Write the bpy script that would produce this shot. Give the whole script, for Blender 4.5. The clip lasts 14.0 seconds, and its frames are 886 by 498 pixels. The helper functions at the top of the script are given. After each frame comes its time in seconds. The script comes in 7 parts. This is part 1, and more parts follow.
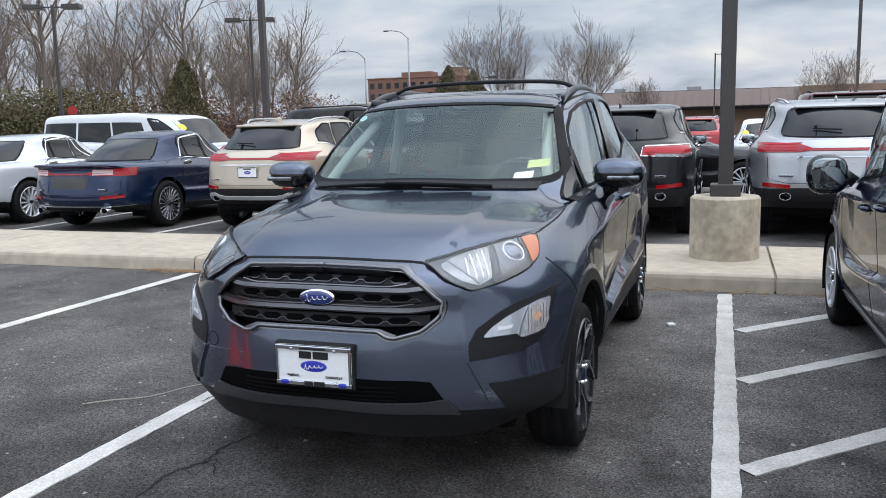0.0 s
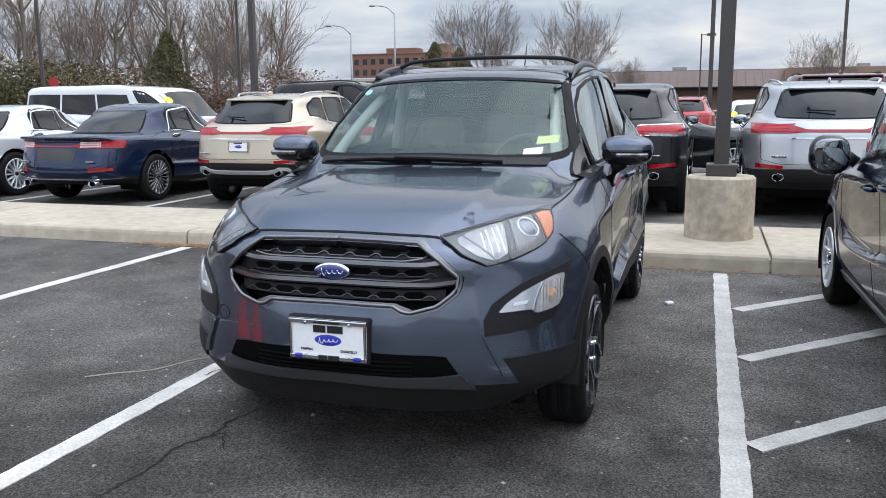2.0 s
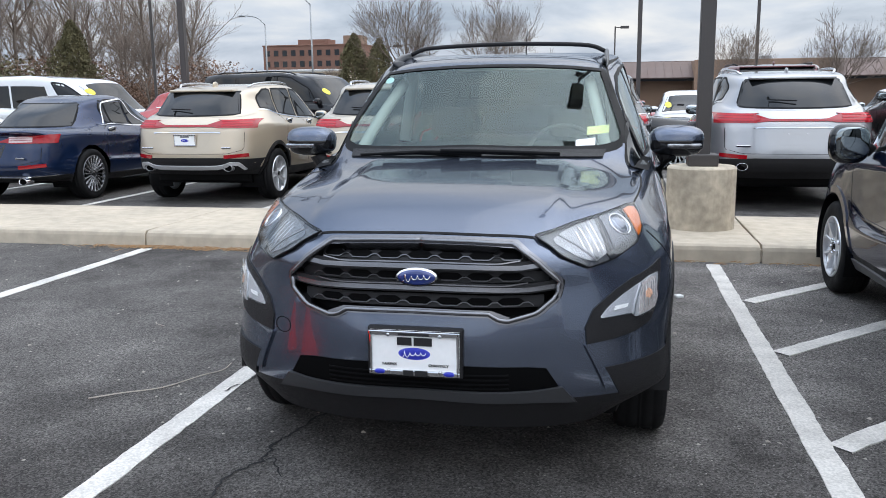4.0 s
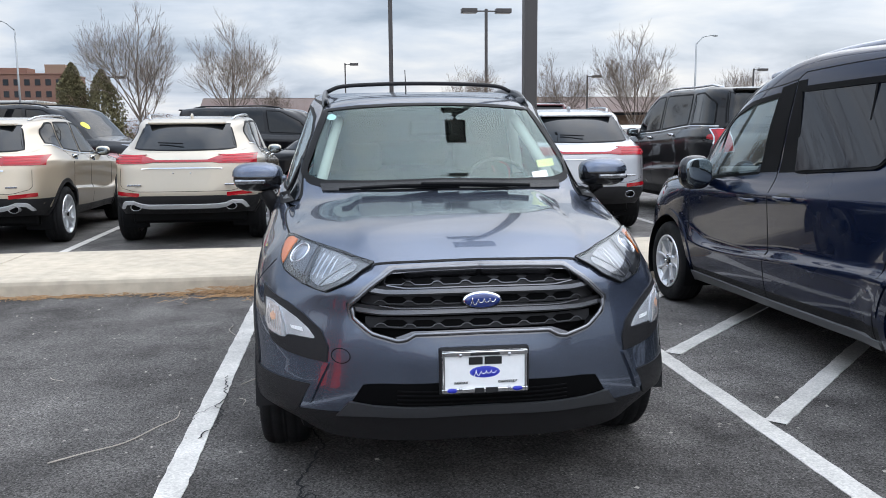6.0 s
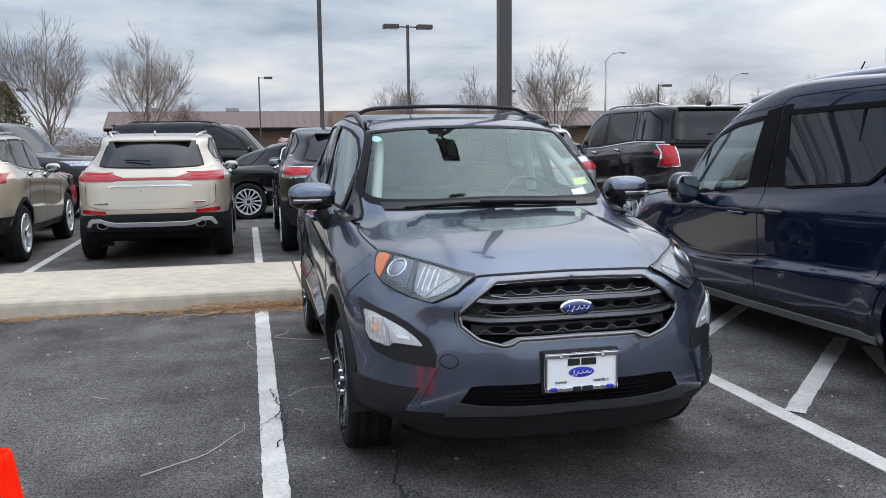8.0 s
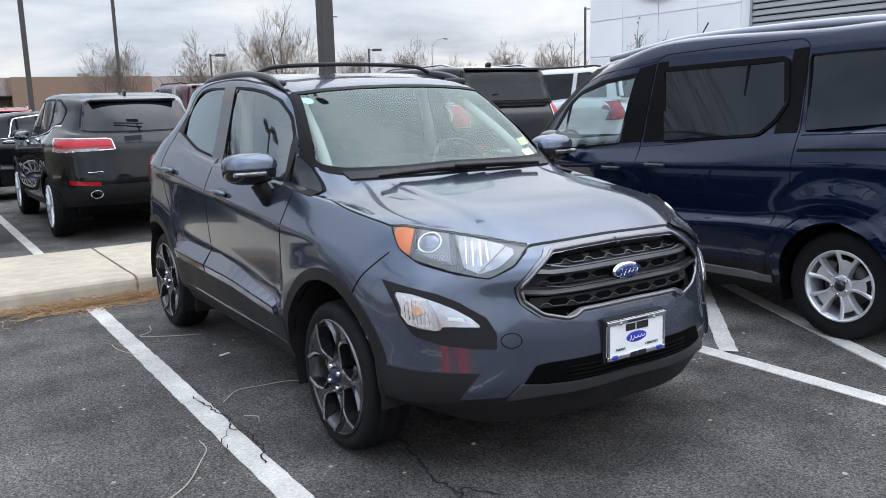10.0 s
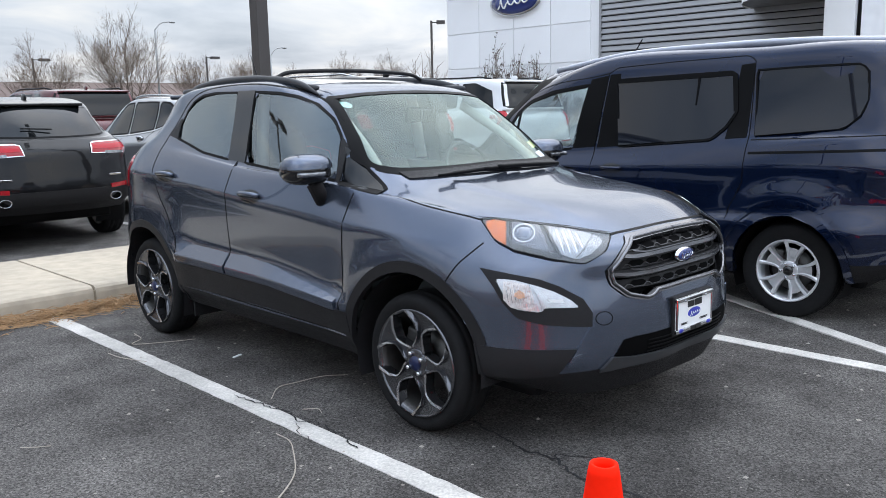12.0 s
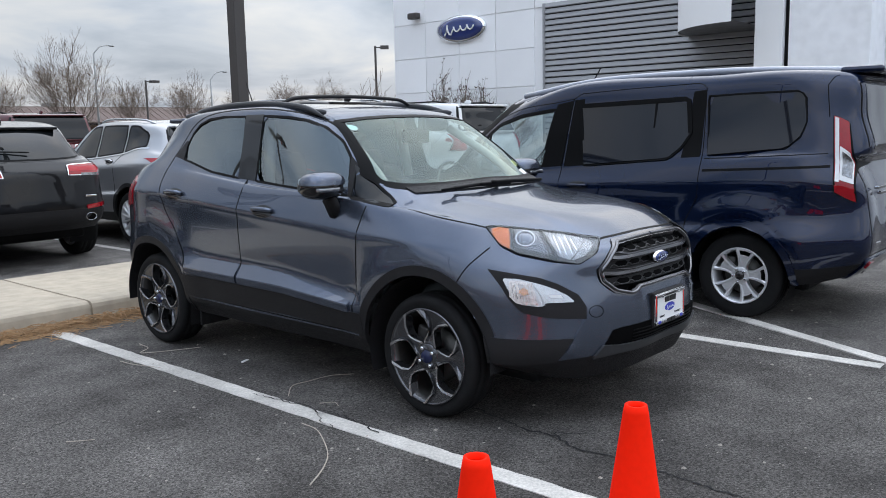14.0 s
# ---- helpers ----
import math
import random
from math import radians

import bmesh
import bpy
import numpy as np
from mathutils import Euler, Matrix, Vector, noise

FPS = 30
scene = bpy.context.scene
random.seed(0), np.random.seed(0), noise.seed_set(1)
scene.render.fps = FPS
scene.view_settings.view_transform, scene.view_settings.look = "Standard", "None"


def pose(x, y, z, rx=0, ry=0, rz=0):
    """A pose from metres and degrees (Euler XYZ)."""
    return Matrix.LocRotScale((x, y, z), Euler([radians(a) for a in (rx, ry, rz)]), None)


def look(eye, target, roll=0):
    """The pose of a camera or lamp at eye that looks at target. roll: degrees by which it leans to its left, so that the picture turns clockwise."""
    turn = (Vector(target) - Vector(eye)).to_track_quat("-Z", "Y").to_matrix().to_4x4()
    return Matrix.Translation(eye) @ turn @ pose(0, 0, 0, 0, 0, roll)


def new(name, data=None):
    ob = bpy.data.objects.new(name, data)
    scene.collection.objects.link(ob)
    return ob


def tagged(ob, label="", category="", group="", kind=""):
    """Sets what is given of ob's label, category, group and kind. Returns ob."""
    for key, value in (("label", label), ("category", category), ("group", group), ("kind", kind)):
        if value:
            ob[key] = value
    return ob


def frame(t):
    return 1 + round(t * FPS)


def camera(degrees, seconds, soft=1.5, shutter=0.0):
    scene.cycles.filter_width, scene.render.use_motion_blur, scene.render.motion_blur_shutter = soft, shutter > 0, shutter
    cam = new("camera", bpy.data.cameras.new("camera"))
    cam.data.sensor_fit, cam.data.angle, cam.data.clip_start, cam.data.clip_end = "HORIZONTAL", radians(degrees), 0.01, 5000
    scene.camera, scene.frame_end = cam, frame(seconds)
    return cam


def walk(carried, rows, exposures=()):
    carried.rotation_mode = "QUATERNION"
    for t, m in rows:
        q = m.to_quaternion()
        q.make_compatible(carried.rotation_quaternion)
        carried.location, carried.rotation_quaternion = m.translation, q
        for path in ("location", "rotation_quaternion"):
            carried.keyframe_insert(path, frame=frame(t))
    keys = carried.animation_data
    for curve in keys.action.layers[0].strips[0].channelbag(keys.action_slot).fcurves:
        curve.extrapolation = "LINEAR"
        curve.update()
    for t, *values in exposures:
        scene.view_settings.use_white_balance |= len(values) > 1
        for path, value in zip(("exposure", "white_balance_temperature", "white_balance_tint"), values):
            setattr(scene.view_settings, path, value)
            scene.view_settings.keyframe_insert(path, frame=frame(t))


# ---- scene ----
cam = camera(56.0, 14.0, 0.9)
PATH = [
    (0, (1.5, -2.634, 1.399), (0.857, -0.762, 1.113), -1.3),
    (0.5, (1.426, -2.659, 1.396), (0.827, -0.776, 1.091), -1.2),
    (1, (1.405, -2.673, 1.391), (0.814, -0.789, 1.074), -0.9),
    (1.5, (1.397, -2.669, 1.391), (0.804, -0.787, 1.064), -0.8),
    (2, (1.381, -2.663, 1.388), (0.779, -0.786, 1.049), -0.5),
    (2.5, (1.328, -2.654, 1.382), (0.727, -0.78, 1.028), -0.3),
    (5, (0.075, -2.506, 1.378), (0.022, -0.537, 1.029), -1.1),
    (5.5, (-0.231, -2.608, 1.403), (-0.073, -0.641, 1.079), -1.0),
    (6, (-0.421, -2.806, 1.399), (-0.182, -0.841, 1.113), -0.5),
    (6.5, (-0.609, -2.994, 1.413), (-0.344, -1.033, 1.126), -0.6),
    (7, (-0.857, -3.094, 1.421), (-0.543, -1.14, 1.133), -1.4),
    (7.5, (-1.03, -3.093, 1.439), (-0.651, -1.148, 1.172), -0.9),
    (8, (-1.186, -2.962, 1.45), (-0.734, -1.031, 1.193), -0.6),
    (8.5, (-1.441, -2.823, 1.432), (-0.843, -0.935, 1.15), -0.2),
    (9, (-1.706, -2.63, 1.438), (-0.926, -0.818, 1.112), -0.6),
    (11.5, (-2.966, -1.716, 1.45), (-1.626, -0.268, 1.122), -1.8),
    (12, (-3.199, -1.73, 1.442), (-1.815, -0.325, 1.107), -1.1),
    (12.5, (-3.409, -1.804, 1.449), (-2.0, -0.421, 1.13), -0.7),
    (13, (-3.621, -1.824, 1.443), (-2.169, -0.481, 1.144), -0.8),
    (13.5, (-3.737, -1.814, 1.44), (-2.256, -0.502, 1.149), -1.1),
    (14, (-3.766, -1.827, 1.441), (-2.278, -0.521, 1.158), -1.2),
]
walk(cam, [(t, look(eye, target, roll)) for t, eye, target, roll in PATH],
     exposures=[(0, .42), (2.5, .53), (5, .61), (6, .66), (7.5, .45), (8, .42), (8.5, .50), (9, .58), (11.5, .62), (13, .46), (14, .29)])

# ---- world and sun: a bright overcast sky with soft cloud ----
world = bpy.data.worlds.new("overcast_sky")
scene.world = world
world.use_nodes = True
wn, wl = world.node_tree.nodes, world.node_tree.links
wn.clear()
SUN_ELEV, SUN_AZ = 45.0, 66.0   # degrees; azimuth from +y towards +x
sky = wn.new("ShaderNodeTexSky")
sky.sky_type = "NISHITA"
sky.sun_disc = False
sky.sun_elevation, sky.sun_rotation = radians(SUN_ELEV), radians(SUN_AZ)
sky.air_density, sky.dust_density = 1.4, 3.0
coord = wn.new("ShaderNodeTexCoord")
# cloud sheet: look the direction up on a plane far overhead so that clouds flatten towards the horizon
sep = wn.new("ShaderNodeSeparateXYZ")
wl.new(coord.outputs["Generated"], sep.inputs[0])
zmax = wn.new("ShaderNodeMath"); zmax.operation = "MAXIMUM"; zmax.inputs[1].default_value = 0.0
wl.new(sep.outputs["Z"], zmax.inputs[0])
zadd = wn.new("ShaderNodeMath"); zadd.operation = "ADD"; zadd.inputs[1].default_value = 0.16
wl.new(zmax.outputs[0], zadd.inputs[0])
plane = wn.new("ShaderNodeVectorMath"); plane.operation = "DIVIDE"
comb = wn.new("ShaderNodeCombineXYZ")
for k in "XYZ":
    wl.new(zadd.outputs[0], comb.inputs[k])
wl.new(coord.outputs["Generated"], plane.inputs[0])
wl.new(comb.outputs[0], plane.inputs[1])
cloud = wn.new("ShaderNodeTexNoise")
cloud.inputs["Scale"].default_value, cloud.inputs["Detail"].default_value = 1.15, 7.0
cloud.inputs["Roughness"].default_value, cloud.inputs["Distortion"].default_value = 0.52, 0.35
wl.new(plane.outputs[0], cloud.inputs["Vector"])
cloud_ramp = wn.new("ShaderNodeValToRGB")
el = cloud_ramp.color_ramp.elements
el[0].position, el[0].color = 0.32, (0.365, 0.45, 0.585, 1)
el[1].position, el[1].color = 0.68, (0.94, 0.95, 0.97, 1)
mid = el.new(0.5); mid.color = (0.64, 0.715, 0.84, 1)
wl.new(cloud.outputs["Fac"], cloud_ramp.inputs[0])
# an overcast sky is brighter overhead than at the horizon
lift = wn.new("ShaderNodeMapRange")
lift.interpolation_type = "SMOOTHSTEP"
lift.inputs["From Min"].default_value, lift.inputs["From Max"].default_value = 0.22, 1.0
lift.inputs["To Min"].default_value, lift.inputs["To Max"].default_value = 0.72, 1.75
wl.new(zmax.outputs[0], lift.inputs["Value"])
# and brighter all round the hidden sun
az, elev = radians(SUN_AZ), radians(SUN_ELEV)
sun_way = Vector((math.sin(az) * math.cos(elev), math.cos(az) * math.cos(elev), math.sin(elev)))
toward = wn.new("ShaderNodeVectorMath"); toward.operation = "DOT_PRODUCT"
toward.inputs[1].default_value = sun_way
wl.new(coord.outputs["Generated"], toward.inputs[0])
halo = wn.new("ShaderNodeMapRange"); halo.interpolation_type = "SMOOTHSTEP"
halo.inputs["From Min"].default_value, halo.inputs["From Max"].default_value = 0.62, 1.0
halo.inputs["To Min"].default_value, halo.inputs["To Max"].default_value = 1.0, 1.6
wl.new(toward.outputs["Value"], halo.inputs["Value"])
power = wn.new("ShaderNodeMath"); power.operation = "MULTIPLY"
wl.new(lift.outputs[0], power.inputs[0]); wl.new(halo.outputs[0], power.inputs[1])
# extra brightness added to the unseen sky behind the camera, to lift surfaces facing it
unseen_way = wn.new("ShaderNodeVectorMath"); unseen_way.operation = "DOT_PRODUCT"
unseen_way.inputs[1].default_value = (-.30, -.85, .43)
wl.new(coord.outputs["Generated"], unseen_way.inputs[0])
thin = wn.new("ShaderNodeMapRange"); thin.interpolation_type = "SMOOTHSTEP"
thin.inputs["From Min"].default_value, thin.inputs["From Max"].default_value = -.15, .95
thin.inputs["To Min"].default_value, thin.inputs["To Max"].default_value = 0.97, 1.75
wl.new(unseen_way.outputs["Value"], thin.inputs["Value"])
shine = wn.new("ShaderNodeMath"); shine.operation = "MULTIPLY"
wl.new(power.outputs[0], shine.inputs[0]); wl.new(thin.outputs[0], shine.inputs[1])
cloud_bg = wn.new("ShaderNodeBackground")
wl.new(shine.outputs[0], cloud_bg.inputs["Strength"])
wl.new(cloud_ramp.outputs["Color"], cloud_bg.inputs["Color"])
sky_bg = wn.new("ShaderNodeBackground")
sky_bg.inputs["Strength"].default_value = 0.10
wl.new(sky.outputs["Color"], sky_bg.inputs["Color"])
over = wn.new("ShaderNodeMixShader")
over.inputs["Fac"].default_value = 0.86
wl.new(sky_bg.outputs[0], over.inputs[1])
wl.new(cloud_bg.outputs[0], over.inputs[2])
wout = wn.new("ShaderNodeOutputWorld")
wl.new(over.outputs[0], wout.inputs["Surface"])

sun_data = bpy.data.lights.new("sun", "SUN")
sun_data.energy, sun_data.angle, sun_data.color = 0.55, radians(100), (1.0, 0.96, 0.90)
sun = new("sun", sun_data)
sun.matrix_world = look(sun_way * 50, (0, 0, 0))
scene.view_settings.exposure = 0.1

# ---- materials ----
def nodes_of(m):
    m.use_nodes = True
    nt = m.node_tree
    return nt, nt.nodes, nt.links, nt.nodes["Principled BSDF"]


def mat(name, col, rough=0.5, metal=0.0, coat=0.0, var=0.12, scale=3.0, fine=60.0, bump=0.0, bump_scale=200.0, spec=0.5, spread=0.0, dirt=0.0):
    """A surface with colour and gloss varied at two scales; spread: variation between objects that share it; dirt: dull blotches."""
    m = bpy.data.materials.new(name)
    nt, n, l, b = nodes_of(m)
    b.inputs["Metallic"].default_value = metal
    b.inputs["Coat Weight"].default_value = coat
    b.inputs["Coat Roughness"].default_value = 0.03
    b.inputs["Specular IOR Level"].default_value = spec
    tc = n.new("ShaderNodeTexCoord")
    big, small = n.new("ShaderNodeTexNoise"), n.new("ShaderNodeTexNoise")
    for t, s in ((big, scale), (small, fine)):
        t.inputs["Scale"].default_value, t.inputs["Detail"].default_value = s, 5.0
        l.new(tc.outputs["Object"], t.inputs["Vector"])
    add = n.new("ShaderNodeMath"); add.operation = "ADD"
    l.new(big.outputs["Fac"], add.inputs[0]); l.new(small.outputs["Fac"], add.inputs[1])
    last = add
    if spread:
        info = n.new("ShaderNodeObjectInfo")
        mul = n.new("ShaderNodeMath"); mul.operation = "MULTIPLY_ADD"
        mul.inputs[1].default_value = spread / max(var, 0.01)
        l.new(info.outputs["Random"], mul.inputs[0]); l.new(add.outputs[0], mul.inputs[2])
        last = mul
    rng = n.new("ShaderNodeMapRange")
    rng.clamp = False
    rng.inputs["From Min"].default_value, rng.inputs["From Max"].default_value = 0.6, 1.4
    rng.inputs["To Min"].default_value, rng.inputs["To Max"].default_value = 1 - var, 1 + var
    l.new(last.outputs[0], rng.inputs["Value"])
    sc = n.new("ShaderNodeVectorMath"); sc.operation = "SCALE"
    sc.inputs[0].default_value = col
    l.new(rng.outputs[0], sc.inputs["Scale"])
    l.new(sc.outputs[0], b.inputs["Base Color"])
    rr = n.new("ShaderNodeMapRange")
    rr.inputs["From Min"].default_value, rr.inputs["From Max"].default_value = 0.3, 0.7
    rr.inputs["To Min"].default_value, rr.inputs["To Max"].default_value = max(rough * 0.85, 0.0), min(rough * 1.15 + dirt, 1.0)
    l.new(big.outputs["Fac"], rr.inputs["Value"])
    l.new(rr.outputs[0], b.inputs["Roughness"])
    if bump:
        bn, bt = n.new("ShaderNodeBump"), n.new("ShaderNodeTexNoise")
        bt.inputs["Scale"].default_value, bt.inputs["Detail"].default_value = bump_scale, 4.0
        l.new(tc.outputs["Object"], bt.inputs["Vector"])
        bn.inputs["Strength"].default_value, bn.inputs["Distance"].default_value = bump, 0.004
        l.new(bt.outputs["Fac"], bn.inputs["Height"])
        l.new(bn.outputs[0], b.inputs["Normal"])
    return m


def paint(name, col, metal=0.55, rough=0.32, coat_ior=1.62, coat=1.0, edge=1.0):
    """Metallic car paint under clear coat, with a fine flake and a thin film of road dust."""
    m = mat(name, col, rough, metal, 1.0, 0.05, 1.6, 900.0, spec=0.1)
    nt, n, l, b = nodes_of(m)
    b.inputs["Coat IOR"].default_value = coat_ior
    b.inputs["Coat Weight"].default_value = coat
    b.inputs["Specular Tint"].default_value = (edge, edge, edge, 1)
    film = n.new("ShaderNodeTexNoise"); film.inputs["Scale"].default_value = 3.5; film.inputs["Detail"].default_value = 6
    tc = n.new("ShaderNodeTexCoord"); l.new(tc.outputs["Object"], film.inputs["Vector"])
    r = n.new("ShaderNodeMapRange")
    r.inputs["From Min"].default_value, r.inputs["From Max"].default_value = 0.35, 0.75
    r.inputs["To Min"].default_value, r.inputs["To Max"].default_value = 0.004, 0.028
    l.new(film.outputs["Fac"], r.inputs["Value"]); l.new(r.outputs[0], b.inputs["Coat Roughness"])
    return m


def glass(name, tint, f0=0.04, sheen=(0.94, 0.98, 1.0)):
    """A thin pane: tinted light through it, a mirror image off it that grows towards grazing angles. f0: the share head on, for each face."""
    m = bpy.data.materials.new(name)
    nt, n, l, b = nodes_of(m)
    n.remove(b)
    out = n["Material Output"]
    tr, gl, lw, mx = n.new("ShaderNodeBsdfTransparent"), n.new("ShaderNodeBsdfGlossy"), n.new("ShaderNodeLayerWeight"), n.new("ShaderNodeMixShader")
    tr.inputs["Color"].default_value = (*tint, 1)
    gl.inputs["Roughness"].default_value = 0.0
    gl.inputs["Color"].default_value = (*sheen, 1)
    lw.inputs["Blend"].default_value = 0.5
    power_, span = n.new("ShaderNodeMath"), n.new("ShaderNodeMath")
    power_.operation, span.operation = "POWER", "MULTIPLY_ADD"
    power_.inputs[1].default_value = 5.0
    span.inputs[1].default_value, span.inputs[2].default_value = 1 - f0, f0
    l.new(lw.outputs["Facing"], power_.inputs[0]); l.new(power_.outputs[0], span.inputs[0])
    l.new(span.outputs[0], mx.inputs[0]); l.new(tr.outputs[0], mx.inputs[1]); l.new(gl.outputs[0], mx.inputs[2])
    l.new(mx.outputs[0], out.inputs["Surface"])
    return m


GREY = paint("grey_metallic_paint", (0.108, 0.128, 0.172), 0.78, 0.21, 1.58, 0.74, 0.6)
NAVY = paint("navy_paint", (0.004, 0.011, 0.038), 0.5, 0.26, 1.54)
NAVY2 = paint("dark_blue_paint", (0.008, 0.020, 0.060), 0.45, 0.28, 1.5)
GOLD = paint("pale_gold_paint", (0.50, 0.425, 0.325), 0.5, 0.33)
IVORY = paint("ivory_gold_paint", (0.46, 0.40, 0.315), 0.4, 0.33)
SILVER = paint("silver_paint", (0.40, 0.405, 0.42), 0.65, 0.33)
BLACKP = paint("black_paint", (0.005, 0.005, 0.006), 0.0, 0.3, 1.36)
WHITEP = paint("white_paint", (0.72, 0.73, 0.74), 0.0, 0.35)
REDP = paint("maroon_paint", (0.085, 0.010, 0.014), 0.3, 0.3)
BRIGHTREDP = paint("red_paint", (0.36, 0.02, 0.02), 0.2, 0.3)
PALEP = paint("pale_silver_paint", (0.62, 0.64, 0.66), 0.3, 0.33)
PLASTIC = mat("black_grained_plastic", (0.016, 0.0155, 0.0165), 0.45, var=0.15, spec=0.20, bump=0.35, bump_scale=700)
GLOSSBLACK = mat("gloss_black_plastic", (0.008, 0.008, 0.009), 0.12, coat=0.4, var=0.1)
RUBBER = mat("tyre_rubber", (0.009, 0.009, 0.0095), 0.7, spec=.2, var=0.25, scale=9, bump=0.4, bump_scale=300, dirt=0.1)
SEAL = mat("black_rubber_seal", (0.004, 0.004, 0.0045), 0.5, spec=.12)
CHROME = mat("chrome", (0.72, 0.73, 0.75), 0.08, 1.0, var=0.05)
MIRRORGLASS = mat("mirror_glass", (0.26, 0.29, 0.30), 0.02, 1.0, var=0.02)
RAILBLACK = mat("satin_black_rail", (0.042, 0.044, 0.048), 0.32, var=0.1, spec=.45)
SATIN = mat("satin_metal", (0.52, 0.53, 0.55), 0.28, 1.0, var=0.08)
ALLOY = mat("bright_alloy", (0.74, 0.75, 0.77), 0.34, 0.65, var=0.1)
DARKALLOY = mat("dark_alloy", (0.09, 0.092, 0.10), 0.22, 0.7, coat=0.6, var=0.1)
MACHINED = mat("machined_alloy", (0.72, 0.72, 0.73), 0.25, 0.85, var=0.08)
DARKCHROME = mat("smoked_chrome", (0.20, 0.20, 0.21), 0.20, 1.0, var=0.08)
BLUEOVAL = mat("badge_blue", (0.012, 0.03, 0.16), 0.2, coat=1.0, var=0.05)
WHITE = mat("white_plastic", (0.84, 0.84, 0.83), 0.4, var=0.04)
BLACKINK = mat("black_print", (0.01, 0.01, 0.011), 0.5)
# near-black that stands in for the shade inside openings
RECESS_SHADE = mat("recess_shade_black", (0.003, 0.003, 0.0032), 0.8, spec=0.04)
BLUEINK = mat("blue_print", (0.02, 0.03, 0.36), 0.4)
STEEL = mat("steel", (0.35, 0.35, 0.36), 0.4, 1.0, var=0.15)
GUNMETAL = mat("gunmetal_alloy", (0.19, 0.19, 0.20), 0.24, 0.92, var=0.1)
MESHEDGE = mat("satin_mesh_edge", (0.10, 0.10, 0.105), 0.32, 0.8, var=0.1)
IRON = mat("dull_iron", (0.10, 0.098, 0.095), 0.5, 0.8, var=0.2)
REDLAMP = mat("red_lamp_lens", (0.30, 0.004, 0.010), 0.10, coat=.6, spec=.35, var=0.2, scale=20, fine=120)
AMBER = mat("amber_lens", (0.60, 0.135, 0.008), 0.15, coat=0.3, var=0.15, scale=30, fine=150)
CLEARLAMP = mat("lamp_reflector", (0.25, 0.255, 0.265), 0.20, 0.9, var=0.55, scale=24, bump=0.7, bump_scale=32)
LAMPDARK = mat("lamp_housing", (0.085, 0.088, 0.096), 0.3, 0.1, var=0.2, scale=14)
LAMPGREY = mat("lamp_inner_bezel", (0.20, 0.205, 0.215), 0.38, 0.35, var=0.12, scale=20)
BOWL = mat("projector_bowl", (0.15, 0.155, 0.17), 0.24, 0.85, var=0.15, scale=18)
WINDSHIELD = glass("windshield_glass", (0.76, 0.845, 0.81), 0.087, (0.82, 0.96, 0.92))
CLEARGLASS = glass("door_glass", (0.76, 0.82, 0.82), 0.235, (0.88, 0.97, 1.0))
TINTED = glass("privacy_glass", (0.28, 0.31, 0.325), 0.27, (0.86, 0.96, 1.0))
FOGGLASS = mat("fog_lamp_reflector", (0.70, 0.715, 0.74), 0.18, 0.5, var=0.12, scale=26, bump=0.35, bump_scale=40)
PALEAMBER = mat("pale_amber_bulb", (0.72, 0.42, 0.28), 0.3, var=0.25, scale=60)
FLUTED = mat("fluted_reflector", (0.80, 0.74, 0.71), 0.2, 0.45, var=0.22, scale=60, bump=0.8, bump_scale=70)
LENS = glass("lamp_lens", (0.95, 0.955, 0.96), 0.055)
PINKLENS = mat("pale_red_lens", (0.62, 0.45, 0.46), 0.16, coat=0.8, var=0.15, scale=30)
WHITELENS = mat("white_lamp_lens", (0.74, 0.74, 0.75), 0.16, coat=0.8, var=0.1, scale=40)
DARKGLASS = mat("dark_tinted_glass", (0.006, 0.007, 0.008), 0.02, coat=0.12, var=0.1, spec=0.38)
VANGLASS = mat("blue_tinted_glass", (0.008, 0.010, 0.016), 0.02, coat=0.35, var=0.1, spec=0.45)
CABIN = mat("cabin_cloth", (0.035, 0.036, 0.038), 0.9, var=0.2, bump=0.3, bump_scale=400)
DASH = mat("dashboard_plastic", (0.075, 0.078, 0.08), 0.7, var=0.15, bump=0.2, bump_scale=500)
HEADLINER = mat("pale_headliner", (0.42, 0.42, 0.39), 0.9, var=0.06)

# ---- mesh helpers ----
from mathutils.bvhtree import BVHTree


def mesh_of(name, verts, faces, material, smooth=False):
    me = bpy.data.meshes.new(name)
    me.from_pydata([tuple(v) for v in verts], [], faces)
    me.materials.append(material)
    if smooth:
        me.polygons.foreach_set("use_smooth", [True] * len(me.polygons))
    me.update()
    return me


def put(name, me, parent=None, label="", m=None):
    ob = new(name, me)
    if parent is not None:
        ob.parent = parent
    if m is not None:
        ob.matrix_basis = m
    if label:
        ob["label"] = label
    return ob


def part(name, bm, material, parent=None, label="", smooth=False, m=None):
    me = bpy.data.meshes.new(name)
    bm.normal_update()
    bm.to_mesh(me)
    bm.free()
    me.materials.append(material)
    if smooth:
        me.polygons.foreach_set("use_smooth", [True] * len(me.polygons))
    return put(name, me, parent, label, m)


def thing(name, m, label, category, group="", kind=""):
    ob = new(name)
    ob.matrix_basis = m
    ob.empty_display_size = 0.1
    return tagged(ob, label, category, group, kind)


